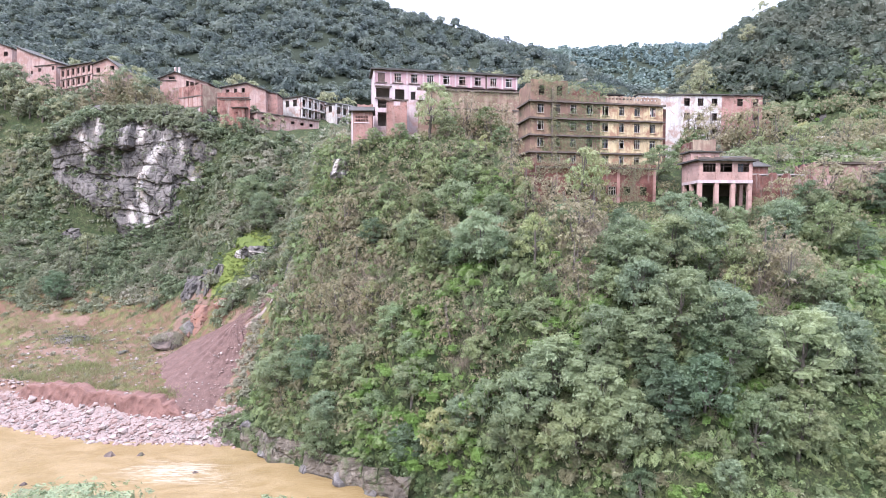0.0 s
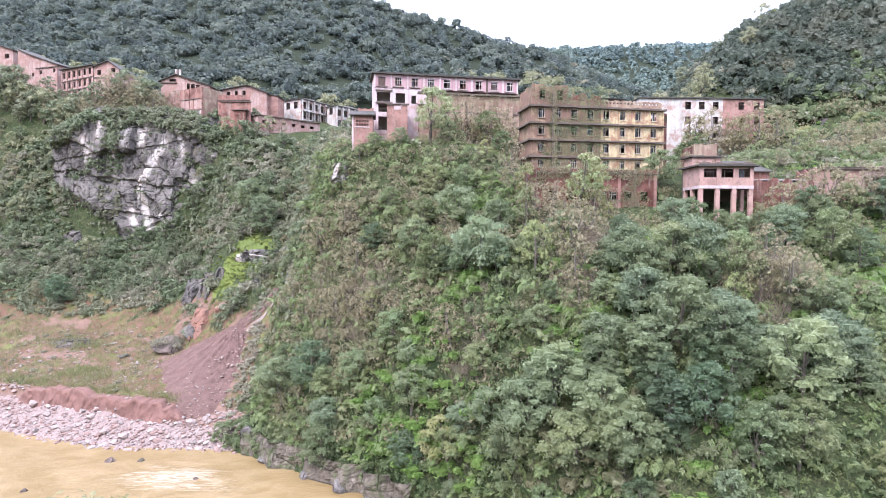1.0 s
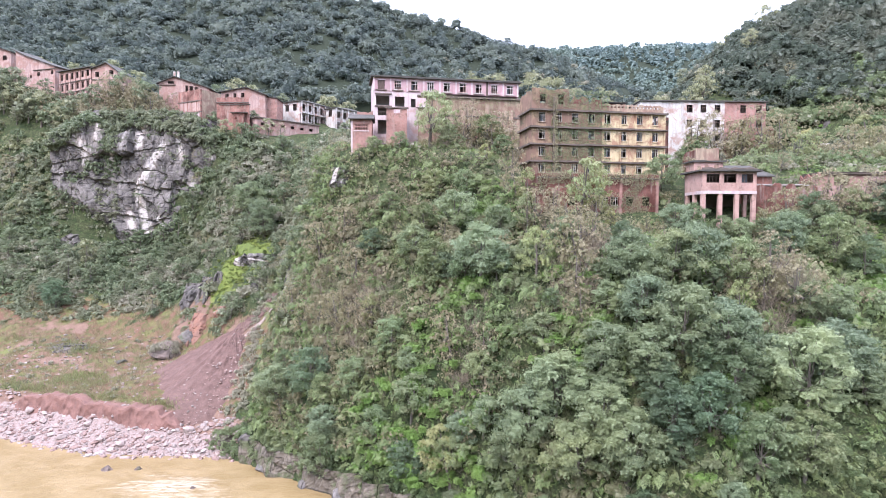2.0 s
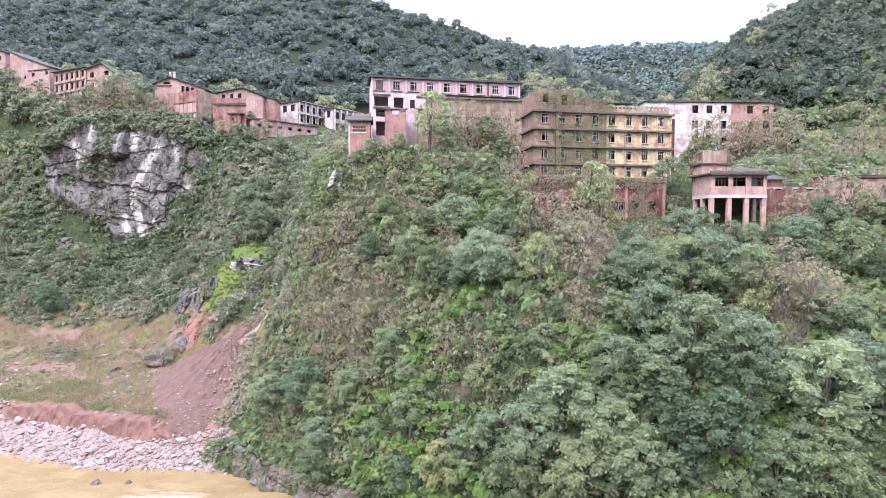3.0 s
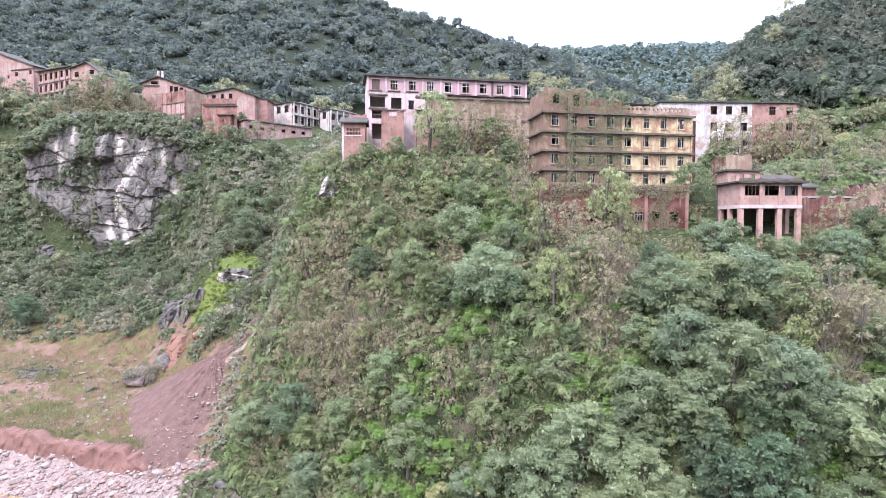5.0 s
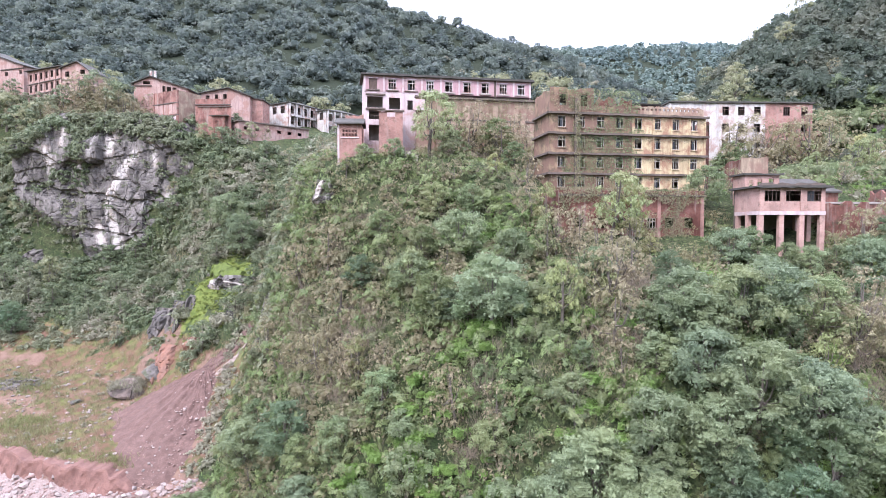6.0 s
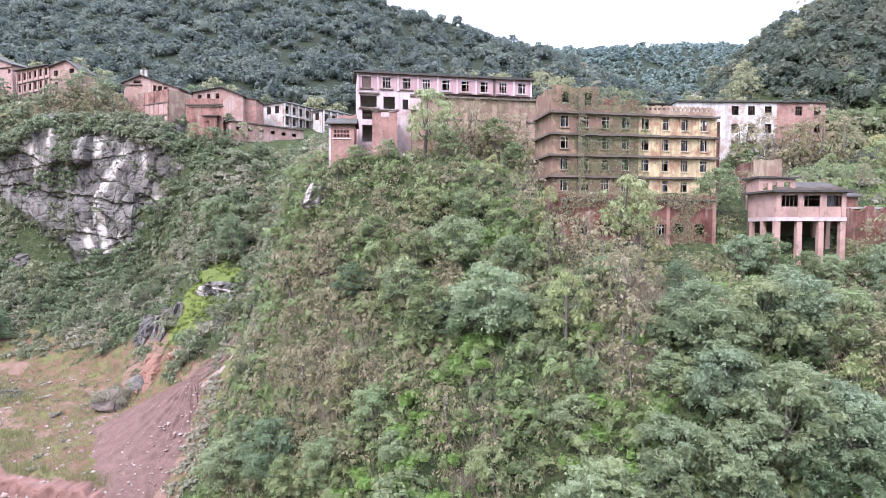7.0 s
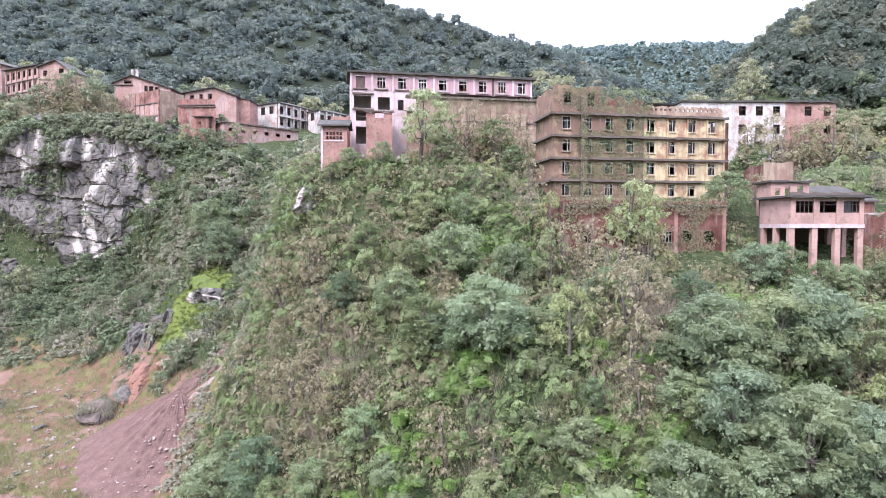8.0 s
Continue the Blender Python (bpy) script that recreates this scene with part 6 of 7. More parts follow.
def far_wood(name, kind, material, label):
    """Joins the far trees of a kind: crowns and trunks in one mesh of two materials."""
    x, y, size = np.array(far_spots[kind]).T
    z = on_ground(x, y)
    crowns = planted([c for c, _ in FAR_KINDS[kind]], x, y, z, size, 88, 1.0)
    stems = planted([t for _, t in FAR_KINDS[kind]], x, y, z, size, 88, 1.0)
    me = blade_mesh(name, np.concatenate([crowns, stems]), material)
    me.materials.append(M_BARK)
    me.polygons.foreach_set("material_index", np.repeat([0, 1], [len(crowns), len(stems)]).astype(np.int32))
    tagged(new(name, me), label, "trees", kind="stuff")


# places kept free: x0, x1, y0, y1
CLEAR = ((14, 46, 110, 124), (15, 38, 100.5, 113), (42, 53, 98, 118), (-17, 19, 128.5, 142), (-20.5, -14, 124, 138), (-13, -6.5, 125.5, 131), (46, 82, 141, 152), (48, 55, 117, 124),
         (-89, -62, 188, 204), (-99, -79, 203, 215), (-77, -57, 202, 214), (-60, -33, 211, 236), (-62, -42, 188, 208), (-146, -114, 210, 232), (-166, -146, 224, 240), (63, 88, 102, 111), (83.5, 95, 139.8, 145))


def free(x, y, grow=0.0):
    ok = np.ones(np.shape(x), bool)
    for x0, x1, y0, y1 in CLEAR:
        ok &= ~((x > x0 - grow) & (x < x1 + grow) & (y > y0 - grow) & (y < y1 + grow))
    return ok


def bare_ground(x, y):
    """Where the cove, the cliff and the slips carry no wood."""
    ys, _ = section_at(x)
    shelf = (x < -35) & (y < ys[..., 3] + 8 + 6 * fractal(x / 9, y / 9, 0, 2, 77))
    cliff = (x > -121) & (x < -70) & (y > 184.5 + 1.5 * fractal(x / 6, 0, 0, 2, 78)) & (y < 192.5)
    foot = (x > -42) & (x < 0) & (land(x, y) < -1.0)
    slips = foot | (np.hypot((x + 44) / 8, (y - 131) / 6) < 1) | (np.hypot((x + 50) / 8, (y - 151) / 6.5) < 1) | (np.hypot((x + 58) / 5, (y - 141) / 8) < 1) | (np.hypot((x + 65) / 8, (y - 155) / 6) < 1) | (np.hypot(x + 33.5, (y - 129) / 5) < 1)
    return shelf | cliff | slips


def scatter(n, x0, x1, y0, y1, gap, seed, wooded=True, tries=12):
    """Up to n places that keep a gap, denser in plan where the ground is steep."""
    r = np.random.default_rng(seed)
    x, y = r.uniform(x0, x1, n * tries), r.uniform(y0, y1, n * tries)
    slope = np.hypot(land(x + 0.8, y) - land(x - 0.8, y), land(x, y + 0.8) - land(x, y - 0.8)) / 1.6
    ok = (land(x, y) > WATER + 1.2) & free(x, y, 0.6 if gap else 0.2) & (r.random(len(x)) < np.sqrt(1 + slope**2) / 2.6)
    if wooded:
        ok &= ~bare_ground(x, y)
    x, y, slope = x[ok], y[ok], slope[ok]
    if not gap:
        return x[:n], y[:n]
    cells, keep = {}, []
    for i in range(len(x)):
        g = gap / np.sqrt(1 + 0.5 * slope[i] ** 2)
        c = (int(x[i] // gap), int(y[i] // gap))
        near = [j for a in (-1, 0, 1) for b in (-1, 0, 1) for j in cells.get((c[0] + a, c[1] + b), ())]
        if all((x[i] - x[j]) ** 2 + (y[i] - y[j]) ** 2 > g * g for j in near):
            cells.setdefault(c, []).append(i)
            keep.append(i)
            if len(keep) == n:
                break
    return x[keep], y[keep]


# trees that stand out by themselves: kind, x, y, size
EAST_TREES = (
    ("grey", 25.6, 82.8, 1.15), ("grey", 31.2, 82.8, 1.2), ("grey", 28.4, 80.4, 1.1), ("grey", 35.8, 83.5, 1.2), ("green", 40.4, 82.3, 1.15), ("grey", 25.2, 78.3, 1.1), ("grey", 30.3, 75.5, 1.3), ("grey", 35.8, 74.6, 1.1), ("lime", 38.7, 78.3, 0.8),
    ("grey", 19.6, 75.2, 1.05), ("grey", 25.0, 73.7, 1.05), ("dark", 26.6, 69.0, 1.05), ("dark", 30.8, 68.8, 1.15), ("dark", 34.9, 70.9, 1.25), ("dark", 25.8, 71.4, 1.0), ("grey", 14.3, 74.8, 1.2), ("grey", 11.1, 75.7, 1.15),
    ("grey", 18.5, 70.8, 1.1), ("grey", 21.3, 68.0, 1.2), ("grey", 16.5, 70.2, 1.1), ("lime", 19.2, 70.2, 0.8), ("green", 34.7, 65.3, 1.1), ("green", 39.6, 65.0, 1.2), ("grey", 42.7, 69.9, 1.5),
    ("grey", 47.8, 71.6, 1.2), ("grey", 40.5, 72.4, 0.9), ("dry", 44.4, 81.8, 1.4), ("dry", 46.3, 79.0, 1.4), ("dry", 43.0, 80.4, 1.1), ("green", 58.2, 89.2, 1.2), ("grey", 53.5, 91.9, 0.9),
)
MIDDLE_TREES = (
    ("grey", 5.7, 90.9, 1.25), ("green", -1.3, 95.0, 1.2), ("green", -5.5, 101.2, 1.0), ("grey", 1.8, 102.7, 1.1), ("lime", 13.4, 86.5, 1.05), ("lime", 16.8, 88.0, 0.8), ("green", 8.8, 98.8, 0.85),
    ("green", -3.8, 104.6, 0.9), ("dry", 19.4, 85.9, 1.3), ("dry", 18.3, 82.8, 1.25), ("dry", 18.7, 79.8, 0.85), ("dry", 20.2, 88.5, 1.2), ("grey", 22.1, 83.3, 0.6), ("lime", 13.6, 98.2, 0.9), ("green", -4.7, 86.5, 1.1),
    ("dark", -5.3, 84.0, 0.85), ("lime", 1.1, 80.2, 1.15), ("grey", 9.7, 75.0, 1.0), ("green", -7.9, 92.4, 0.95), ("dry", 1.2, 87.1, 1.05), ("dry", 5.6, 83.9, 0.9), ("green", -1.6, 111.2, 0.95), ("green", 4.4, 110.1, 0.8),
)
WEST_TREES = (
    ("grey", -28.5, 102.6, 1.2), ("dark", -22.0, 99.2, 1.25), ("green", -13.9, 93.5, 0.95), ("green", -18.6, 91.3, 1.1), ("dark", -12.6, 107.1, 0.85), ("dry", -24.4, 119.0, 1.3), ("dry", -19.3, 115.2, 1.25),
    ("dry", -15.9, 106.2, 1.15), ("dry", -12.9, 98.5, 1.05), ("dry", -18.2, 103.1, 1.1), ("green", -10.6, 111.6, 0.8), ("grey", -47.1, 157.3, 1.4), ("grey", -54.1, 165.2, 1.3), ("dark", -107, 163, 1.2), ("dark", -110, 166, 1.0),
    ("green", -20.5, 122.6, 0.6), ("dry", -17.5, 122.8, 0.7), ("lime", -22.5, 123.5, 0.6), ("green", -14.5, 122.5, 0.6), ("dry", -26.5, 111, 1.1), ("dry", -30, 117, 1.2), ("dry", -22.5, 108, 1.0), ("cove", -62, 142, 0.35), ("cove", -66, 142, 0.3), ("grey", -21, 37, 2.06), ("grey", -25, 36.6, 2.1), ("grey", -28.5, 37, 2.0), ("grey", -11.8, 37.5, 2.05),
)
TERRACE_TREES = (
    ("lime", 22.6, 100.2, 1.35), ("lime", 25.4, 100.4, 1.1), ("lime", -3.0, 123.5, 1.6), ("green", 39.5, 110.5, 1.15), ("dry", 63, 99, 1.4), ("dry", 57, 98.5, 1.1), ("green", 60, 95, 0.9), ("dry", 68, 98, 1.2),
    ("dark", 72, 97, 1.0), ("green", 55, 94, 0.8), ("dry", 47, 116.5, 0.8), ("lime", 54, 112, 0.6), ("dry", 17, 91, 1.0), ("dry", 20, 94, 1.1), ("dry", 22.5, 90, 0.9), ("dry", 24, 95, 1.0), ("dry", 10, 124, 1.2),
    ("dry", 3.5, 124.5, 1.0), ("dry", 7, 126, 1.1), ("dry", 13.5, 126.5, 1.2), ("dry", 16, 123, 1.0), ("dry", -0.5, 126, 0.9), ("green", 12, 121, 0.8), ("green", -9, 121.5, 0.6), ("green", 1, 121, 0.7),
    ("dry", 5, 127, 1.6), ("green", 8.5, 126.5, 1.3), ("dry", 11.5, 127.5, 1.7), ("lime", 2, 126.5, 1.2), ("dry", 15, 128, 1.6),
    ("lime", 14.5, 104, 0.9), ("dry", 13, 106, 0.9), ("dry", 12.5, 111, 1.0), ("dry", 15, 99, 1.1), ("dry", 18, 98.5, 1.0),
)
BEHIND_TREES = (
    ("dry", 66.5, 139, 1.6), ("dry", 60.5, 139.6, 1.3), ("lime", 74, 127, 0.9), ("lime", 80, 131, 0.9), ("lime", 70, 129.5, 0.7), ("green", 58, 138.8, 1.2), ("green", 56.5, 139.8, 0.9), ("dry", 70, 139, 1.2),
    ("lime", 73.5, 139.3, 0.9), ("pale", 48, 158, 1.0), ("pale", 56, 162, 1.0), ("pale", 40, 158, 0.9), ("pale", 66, 163, 1.0), ("pale", -77, 226, 1.5), ("pale", -72, 228, 1.3), ("pale", -44, 240, 1.6), ("pale", -38, 240, 1.5), ("pale", -48, 238, 1.4),
    ("pale", -150, 240, 1.6), ("pale", -141, 239, 1.5), ("pale", -132, 238, 1.5), ("pale", -124, 226, 1.4), ("pale", -116, 224, 1.5), ("pale", -168, 248, 1.8),
)
for tk, tx, ty, tsz in EAST_TREES + MIDDLE_TREES + WEST_TREES + TERRACE_TREES + BEHIND_TREES:
    tree_at(tk, tx, ty, tsz, tx * 57)
# brush before the houses on the brow, pale trees behind the white block, growth about the pavilion
for n in range(34):
    tree_at("bare", -128 + 1.3 * n % 36, 196 + (n * 7.3) % 9, 0.85 + 0.05 * (n % 7), n * 50)
for n in range(30):
    tree_at(("cove", "bare", "cove")[n % 3], -178 + 2.1 * n, 214 + (n * 5.3) % 9 - 0.09 * n, 0.9 + 0.07 * (n % 6), n * 50)
for n in range(16):
    tree_at("pale", 30 + 3.1 * n, 156 + (n * 5.7) % 22, 0.8 + 0.09 * (n % 5), n * 70)
for tk, tx, ty, tsz in (("green", 44, 95.5, 0.62), ("grey", 47.5, 95, 0.6), ("green", 51, 95.5, 0.55), ("grey", 54.5, 96.5, 0.65), ("green", 40, 97, 0.8), ("grey", 37, 96, 0.8), ("dry", 33, 97.5, 0.5), ("dry", 28, 98, 0.6), ("dry", 36, 98, 0.5),
                        ("dark", 60, 97, 0.95), ("dry", 64.5, 98.5, 1.3), ("green", 67, 97.5, 1.0), ("dry", 71, 99, 1.3), ("dark", 75, 98, 1.1), ("dry", 78, 100, 1.4), ("green", 82, 100, 1.1), ("grey", 86, 101, 1.2), ("dry", 61, 99.5, 1.2), ("dry", 57, 138.5, 1.9), ("dry", 62, 138.4, 2.1), ("dry", 68, 138.2, 1.8), ("dry", 73, 138.0, 2.1), ("dry", 77.5, 138.5, 1.8)):
    tree_at(tk, tx, ty, tsz, tx * 41)

# the rest of the wood
pr = random.Random(11)
tx_, ty_ = scatter(105, -31, 92, 50, 124, 5.0, 21)
for x, y in zip(tx_, ty_):
    ys = section_at(x)[0]
    high = y > ys[6] - 9
    leafy = fractal(x / 16, y / 16, 0, 2, 81)
    if x < 2 and y > 96 or high:
        kind = pr.choice(("dry", "dry", "green", "dry", "lime"))
    else:
        kind = pr.choice(("grey", "grey", "green") if leafy > 0.1 else ("green", "dark", "grey") if x > 5 else ("green", "grey", "dry"))
    tree_at(kind, x, y, pr.uniform(0.42, 0.62) if high else pr.uniform(0.5, 0.95), pr.uniform(0, 360))
tx_, ty_ = scatter(75, -170, -30, 128, 192, 6.0, 23)
for x, y in zip(tx_, ty_):
    tree_at(pr.choice(("cove", "cove", "cove", "bare")), x, y, pr.uniform(0.6, 1.0), pr.uniform(0, 360))
tx_, ty_ = scatter(50, -160, 110, 150, 245, 9.0, 25)
for x, y in zip(tx_, ty_):
    tree_at(pr.choice(("pale", "cove", "cove", "bare")), x, y, pr.uniform(0.8, 1.2), pr.uniform(0, 360))

tx_, ty_ = scatter(55, -165, -88, 190, 214, 3.0, 27, False)
for x, y in zip(tx_, ty_):
    tree_at(pr.choice(("bare", "cove", "bare", "bare", "pale")), x, y, pr.uniform(0.55, 0.95), pr.uniform(0, 360))

for n in range(44):
    x = -186 + 3.1 * n
    y = float(np.interp(x, (-186, -160, -142, -124, -112, -98, -88, -74, -60, -42), (228, 220, 213, 205, 203, 200, 192.5, 188, 187.5, 200)))
    tree_at(("bare", "cove", "bare")[n % 3] if -128 < x < -90 else ("cove", "cove", "pale", "bare")[n % 4], x, y - (n * 3.7) % 2.5, 0.62 + 0.06 * (n % 5) + 0.8 * (x < -95), n * 50)
far_wood("cove_trees", "cove", L_MID, "green broadleaf trees above the cove and behind the houses")
far_wood("pale_trees", "pale", L_PALE, "pale yellow-green trees behind the houses")
far_wood("bare_trees", "bare", L_DRY, "half-bare brown trees along the brow")

# bushes, creepers and dry scrub: one sheet of growth for each kind
BUSH = [leaf_cloud(72, shrub_blobs(300 + n, 5, 1.1, 0.9, 1.1), 0.42, 320 + n) for n in range(6)]
BUSH_MID = [leaf_cloud(50, shrub_blobs(340 + n, 4, 1.1, 0.9, 1.2), 0.75, 360 + n) for n in range(5)]
CREEP = [leaf_cloud(60, shrub_blobs(380 + n, 5, 1.5, 0.25, 1.15), 0.42, 390 + n) for n in range(4)]
THIN = [leaf_cloud(60, shrub_blobs(400 + n, 6, 1.0, 1.3), 0.34, 410 + n, core=0) for n in range(4)]


def growth(name, templates, x, y, scale, material, label, seed, category="bushes"):
    q = planted(templates, x, y, on_ground(x, y) - 0.1, scale, seed)
    return tagged(new(name, blade_mesh(name, q, material)), label, category, kind="stuff")


bx, by = scatter(2750, -42, 95, 44, 150, 0, 31)
tone_a, tone_b = fractal(bx / 9, by / 9, 0, 3, 83), fractal(bx / 7, by / 7, 0, 3, 87)
upper = by > section_at(bx)[0][:, 6] - 7
west = (bx < 2 + 6 * tone_b) & (by > 92)
is_bright = (tone_a > 0.13) & ~west
is_olive = ~is_bright & ((tone_b > 0.3) | west & (tone_b > -0.6))
is_shrub = ~is_bright & ~is_olive
size = np.where(upper, 0.55, 1.0) * rng.uniform(0.7, 1.45, len(bx))
growth("slope_bushes", BUSH, bx[is_shrub], by[is_shrub], size[is_shrub], L_SHRUB, "dense green bushes covering the steep slope", 41)
growth("olive_bushes", BUSH, bx[is_olive], by[is_olive], size[is_olive], L_OLIVE, "olive and fading bushes on the slope", 43)
growth("creepers", CREEP, bx[is_bright], by[is_bright], size[is_bright] * 1.1, L_BRIGHT, "bright green creepers smothering the slope", 45, "creepers")
bx, by = scatter(2900, -40, 92, 46, 140, 0, 32)
growth("ground_cover", [leaf_cloud(25, shrub_blobs(700 + n, 5, 1.9, 0.3, 1.2), 0.8, 710 + n, core=0) for n in range(4)], bx, by, rng.uniform(0.9, 1.5, len(bx)), L_UNDER, "low leafy cover between the bushes", 46, "undergrowth")
bx, by = scatter(760, -34, 60, 80, 128, 0, 33)
keep = (fractal(bx / 8, by / 8, 0, 2, 89) > 0.1) | (bx < 2)
growth("dry_scrub", THIN, bx[keep], by[keep], rng.uniform(0.9, 1.6, keep.sum()), L_DRY, "thin brown scrub with few leaves left", 47, "scrub")
bx, by = scatter(1750, -185, -30, 112, 205, 0, 35)
tone_b = fractal(bx / 12, by / 12, 0, 3, 95)
mid = tone_b > 0.2
growth("cove_bushes", BUSH_MID, bx[~mid], by[~mid], rng.uniform(0.8, 1.7, (~mid).sum()), L_MID, "green bushes on the slopes above the cove", 49)
growth("cove_olive_bushes", BUSH_MID, bx[mid], by[mid], rng.uniform(0.7, 1.4, mid.sum()), L_MIDOLIVE, "olive bushes on the slopes above the cove", 51)
bx, by = scatter(900, -200, 120, 112, 262, 0, 37)
behind = by > section_at(bx)[0][:, 6] + 1
bx, by = bx[behind], by[behind]
growth("terrace_bushes", BUSH_MID, bx, by, rng.uniform(0.8, 1.8, len(bx)), L_MIDOLIVE, "pale bushes between and behind the houses", 53)
bx, by = scatter(120, -60, 10, 26, 52, 0, 39)
growth("near_bank_bushes", BUSH, bx, by, rng.uniform(0.8, 1.4, len(bx)), L_SHRUB, "green bushes on the near bank", 55)


bx, by = rng.uniform(-126, -92, 170), rng.uniform(194.5, 203, 170)
growth("brow_thicket", THIN, bx, by, rng.uniform(1.5, 2.6, 170), L_DRY, "brown thicket on the brow before the houses", 85, "scrub")


def twigs(name, x, y, seed, label, n=26, tall=1.9):
    """Bare stems: long thin blades that fan out from the root."""
    r = np.random.default_rng(seed)
    k = len(x)
    base = np.stack([x, y, on_ground(x, y)], -1)[:, None] + r.normal(size=(k, n, 3)) * (0.35, 0.35, 0.1)
    way = r.normal(size=(k, n, 3)) * (0.5, 0.5, 0.25) + (0, -0.1, 1)
    tip = base + way / np.linalg.norm(way, axis=-1)[..., None] * r.uniform(0.6, 1.3, (k, n, 1)) * tall
    w = np.cross(way, r.normal(size=(k, n, 3)))
    w = w / np.linalg.norm(w, axis=-1)[..., None] * 0.022
    mid = base * 0.45 + tip * 0.55 + r.normal(size=(k, n, 3)) * 0.1
    q = np.stack([base - w, mid - w * 0.6, tip, mid + w * 0.6], 2)
    return tagged(new(name, blade_mesh(name, q, M_TWIG)), label, "scrub", kind="stuff")


bx, by = scatter(900, -34, 70, 62, 124, 0, 61)
keep = (bx < 4) & (by > 88) | (by > section_at(bx)[0][:, 5] - 3) | (rng.random(len(bx)) < 0.25)
twigs("bare_stems", bx[keep], by[keep], 63, "bare grey-brown stems of dead scrub")
# brown thickets among the green: x, y, reach, stems
for cx, cy, reach, count in ((18.5, 84, 4.5, 90), (20, 91, 3.5, 60), (44.5, 80.5, 5.0, 90), (3.5, 85, 3.5, 50), (-16, 104, 5.0, 80), (-23, 114, 5.0, 80), (-13, 99, 3.5, 40), (48, 86, 4, 50)):
    bx, by = rng.normal(cx, reach * 0.6, count), rng.normal(cy, reach * 0.6, count)
    twigs("dry_thicket", bx, by, int(cx * 10) + 400, "dense brown thicket of dry stems", 34, 2.9)
bx, by = scatter(500, -130, -36, 128, 205, 0, 65)
twigs("bare_stems_cove", bx, by, 67, "bare grey-brown stems of dead scrub", 16, 2.2)

bx = rng.uniform(-42, -2, 250)
by = section_at(bx)[0][:, 0] + rng.uniform(0.3, 3.6, 250)
growth("shore_bushes", BUSH, bx, by, rng.uniform(0.5, 1.1, 250), L_SHRUB, "green bushes hanging over the rocks by the water", 64)

# lime-green moss and ferns about the overhang, grass on the boulder
bx, by = rng.normal(-50.5, 5.5, 360), rng.normal(152, 5.5, 360)
growth("moss_drapes", CREEP, bx, by, rng.uniform(0.25, 0.6, 360), L_MOSS, "lime-green moss draped round the overhang", 58, "moss")
bx, by = rng.uniform(-108, -60, 110), rng.uniform(114, 150, 110)
keep = by > section_at(bx)[0][:, 2] + 2
growth("shelf_bushes", BUSH_MID, bx[keep], by[keep], rng.uniform(0.25, 0.6, keep.sum()), L_MIDOLIVE, "low olive bushes dotted over the shelf", 59)
bx, by = rng.uniform(-68, -61, 260), rng.uniform(135, 140.5, 260)
tuft = leaf_cloud(9, [(0, 0, 0.05, 0.3, 0.12)], 0.7, 503, -0.9, 0.16, 0)
q = planted([tuft], bx, by, float(land(-64.5, 137.5)) + 2.7 - ((bx + 64.5) ** 2 + (by - 137.8) ** 2) * 0.1, rng.uniform(0.7, 1.4, 260), 60)
tagged(new("boulder_grass", blade_mesh("boulder_grass", q, L_MIDOLIVE)), "long grass growing over the big boulder", "grass", kind="stuff")

# grass on the shelf
bx, by = rng.uniform(-125, -38, 7000), rng.uniform(106, 165, 7000)
ys = section_at(bx)[0]
keep = (by > ys[:, 2] + 0.3) & (by < ys[:, 3] + 12) & (fractal(bx / 8, by / 6, 0, 3, 15) < 0.35) & ~((bx > -57) & (by < 127))
bx, by = bx[keep], by[keep]
tuft = leaf_cloud(9, [(0, 0, 0.05, 0.3, 0.12)], 0.45, 501, -0.9, 0.16, 0)
growth("shelf_grass", [tuft], bx, by, rng.uniform(0.6, 1.4, len(bx)), leaf_material("dry_grass", (0.15, 0.15, 0.06), (0.27, 0.24, 0.12), (0.3, 0.22, 0.13)), "thin dry grass on the shelf above the river", 57, "grass")

# a greener strip of grass along the bank's edge and in drifts over the shelf
bx, by = rng.uniform(-112, -48, 9000), rng.uniform(108, 150, 9000)
ys = section_at(bx)[0]
off = by - ys[:, 2]
keep = (off > 0.2) & ((off < 3.2 + 2.5 * fractal(bx / 7, 0.4, 0, 2, 16)) | (off < 24) & (fractal(bx / 11, by / 4, 0, 3, 17) > 0.28))
bx, by = bx[keep], by[keep]
growth("edge_grass", [tuft], bx, by, rng.uniform(0.7, 1.5, len(bx)), leaf_material("green_grass", (0.115, 0.14, 0.04), (0.24, 0.25, 0.095), (0.25, 0.225, 0.1)), "yellow-green grass along the edge of the bank", 56, "grass")

# lighter bushes on the brow beyond the cliff
bx, by = rng.uniform(-158, -118, 170), rng.uniform(193, 208, 170)
growth("brow_bushes", BUSH_MID, bx, by, rng.uniform(0.7, 1.4, 170), L_PALE, "light yellow-green bushes on the brow", 65)

# bushes round the foot of the cliff
bx, by = rng.uniform(-132, -58, 760), rng.uniform(158, 189, 760)
growth("cliff_foot_bushes", BUSH_MID, bx, by, rng.uniform(0.6, 1.3, 760), L_MID, "green bushes on the steep ground round the cliff", 62)

bx, by = rng.normal(-39.6, 1.3, 150), rng.uniform(108, 139, 150)
growth("slip_edge_bushes", BUSH_MID, bx - (by - 120) * 0.12, by, rng.uniform(0.35, 0.8, 150), L_MIDOLIVE, "low olive bushes along the edge of the slip", 66)

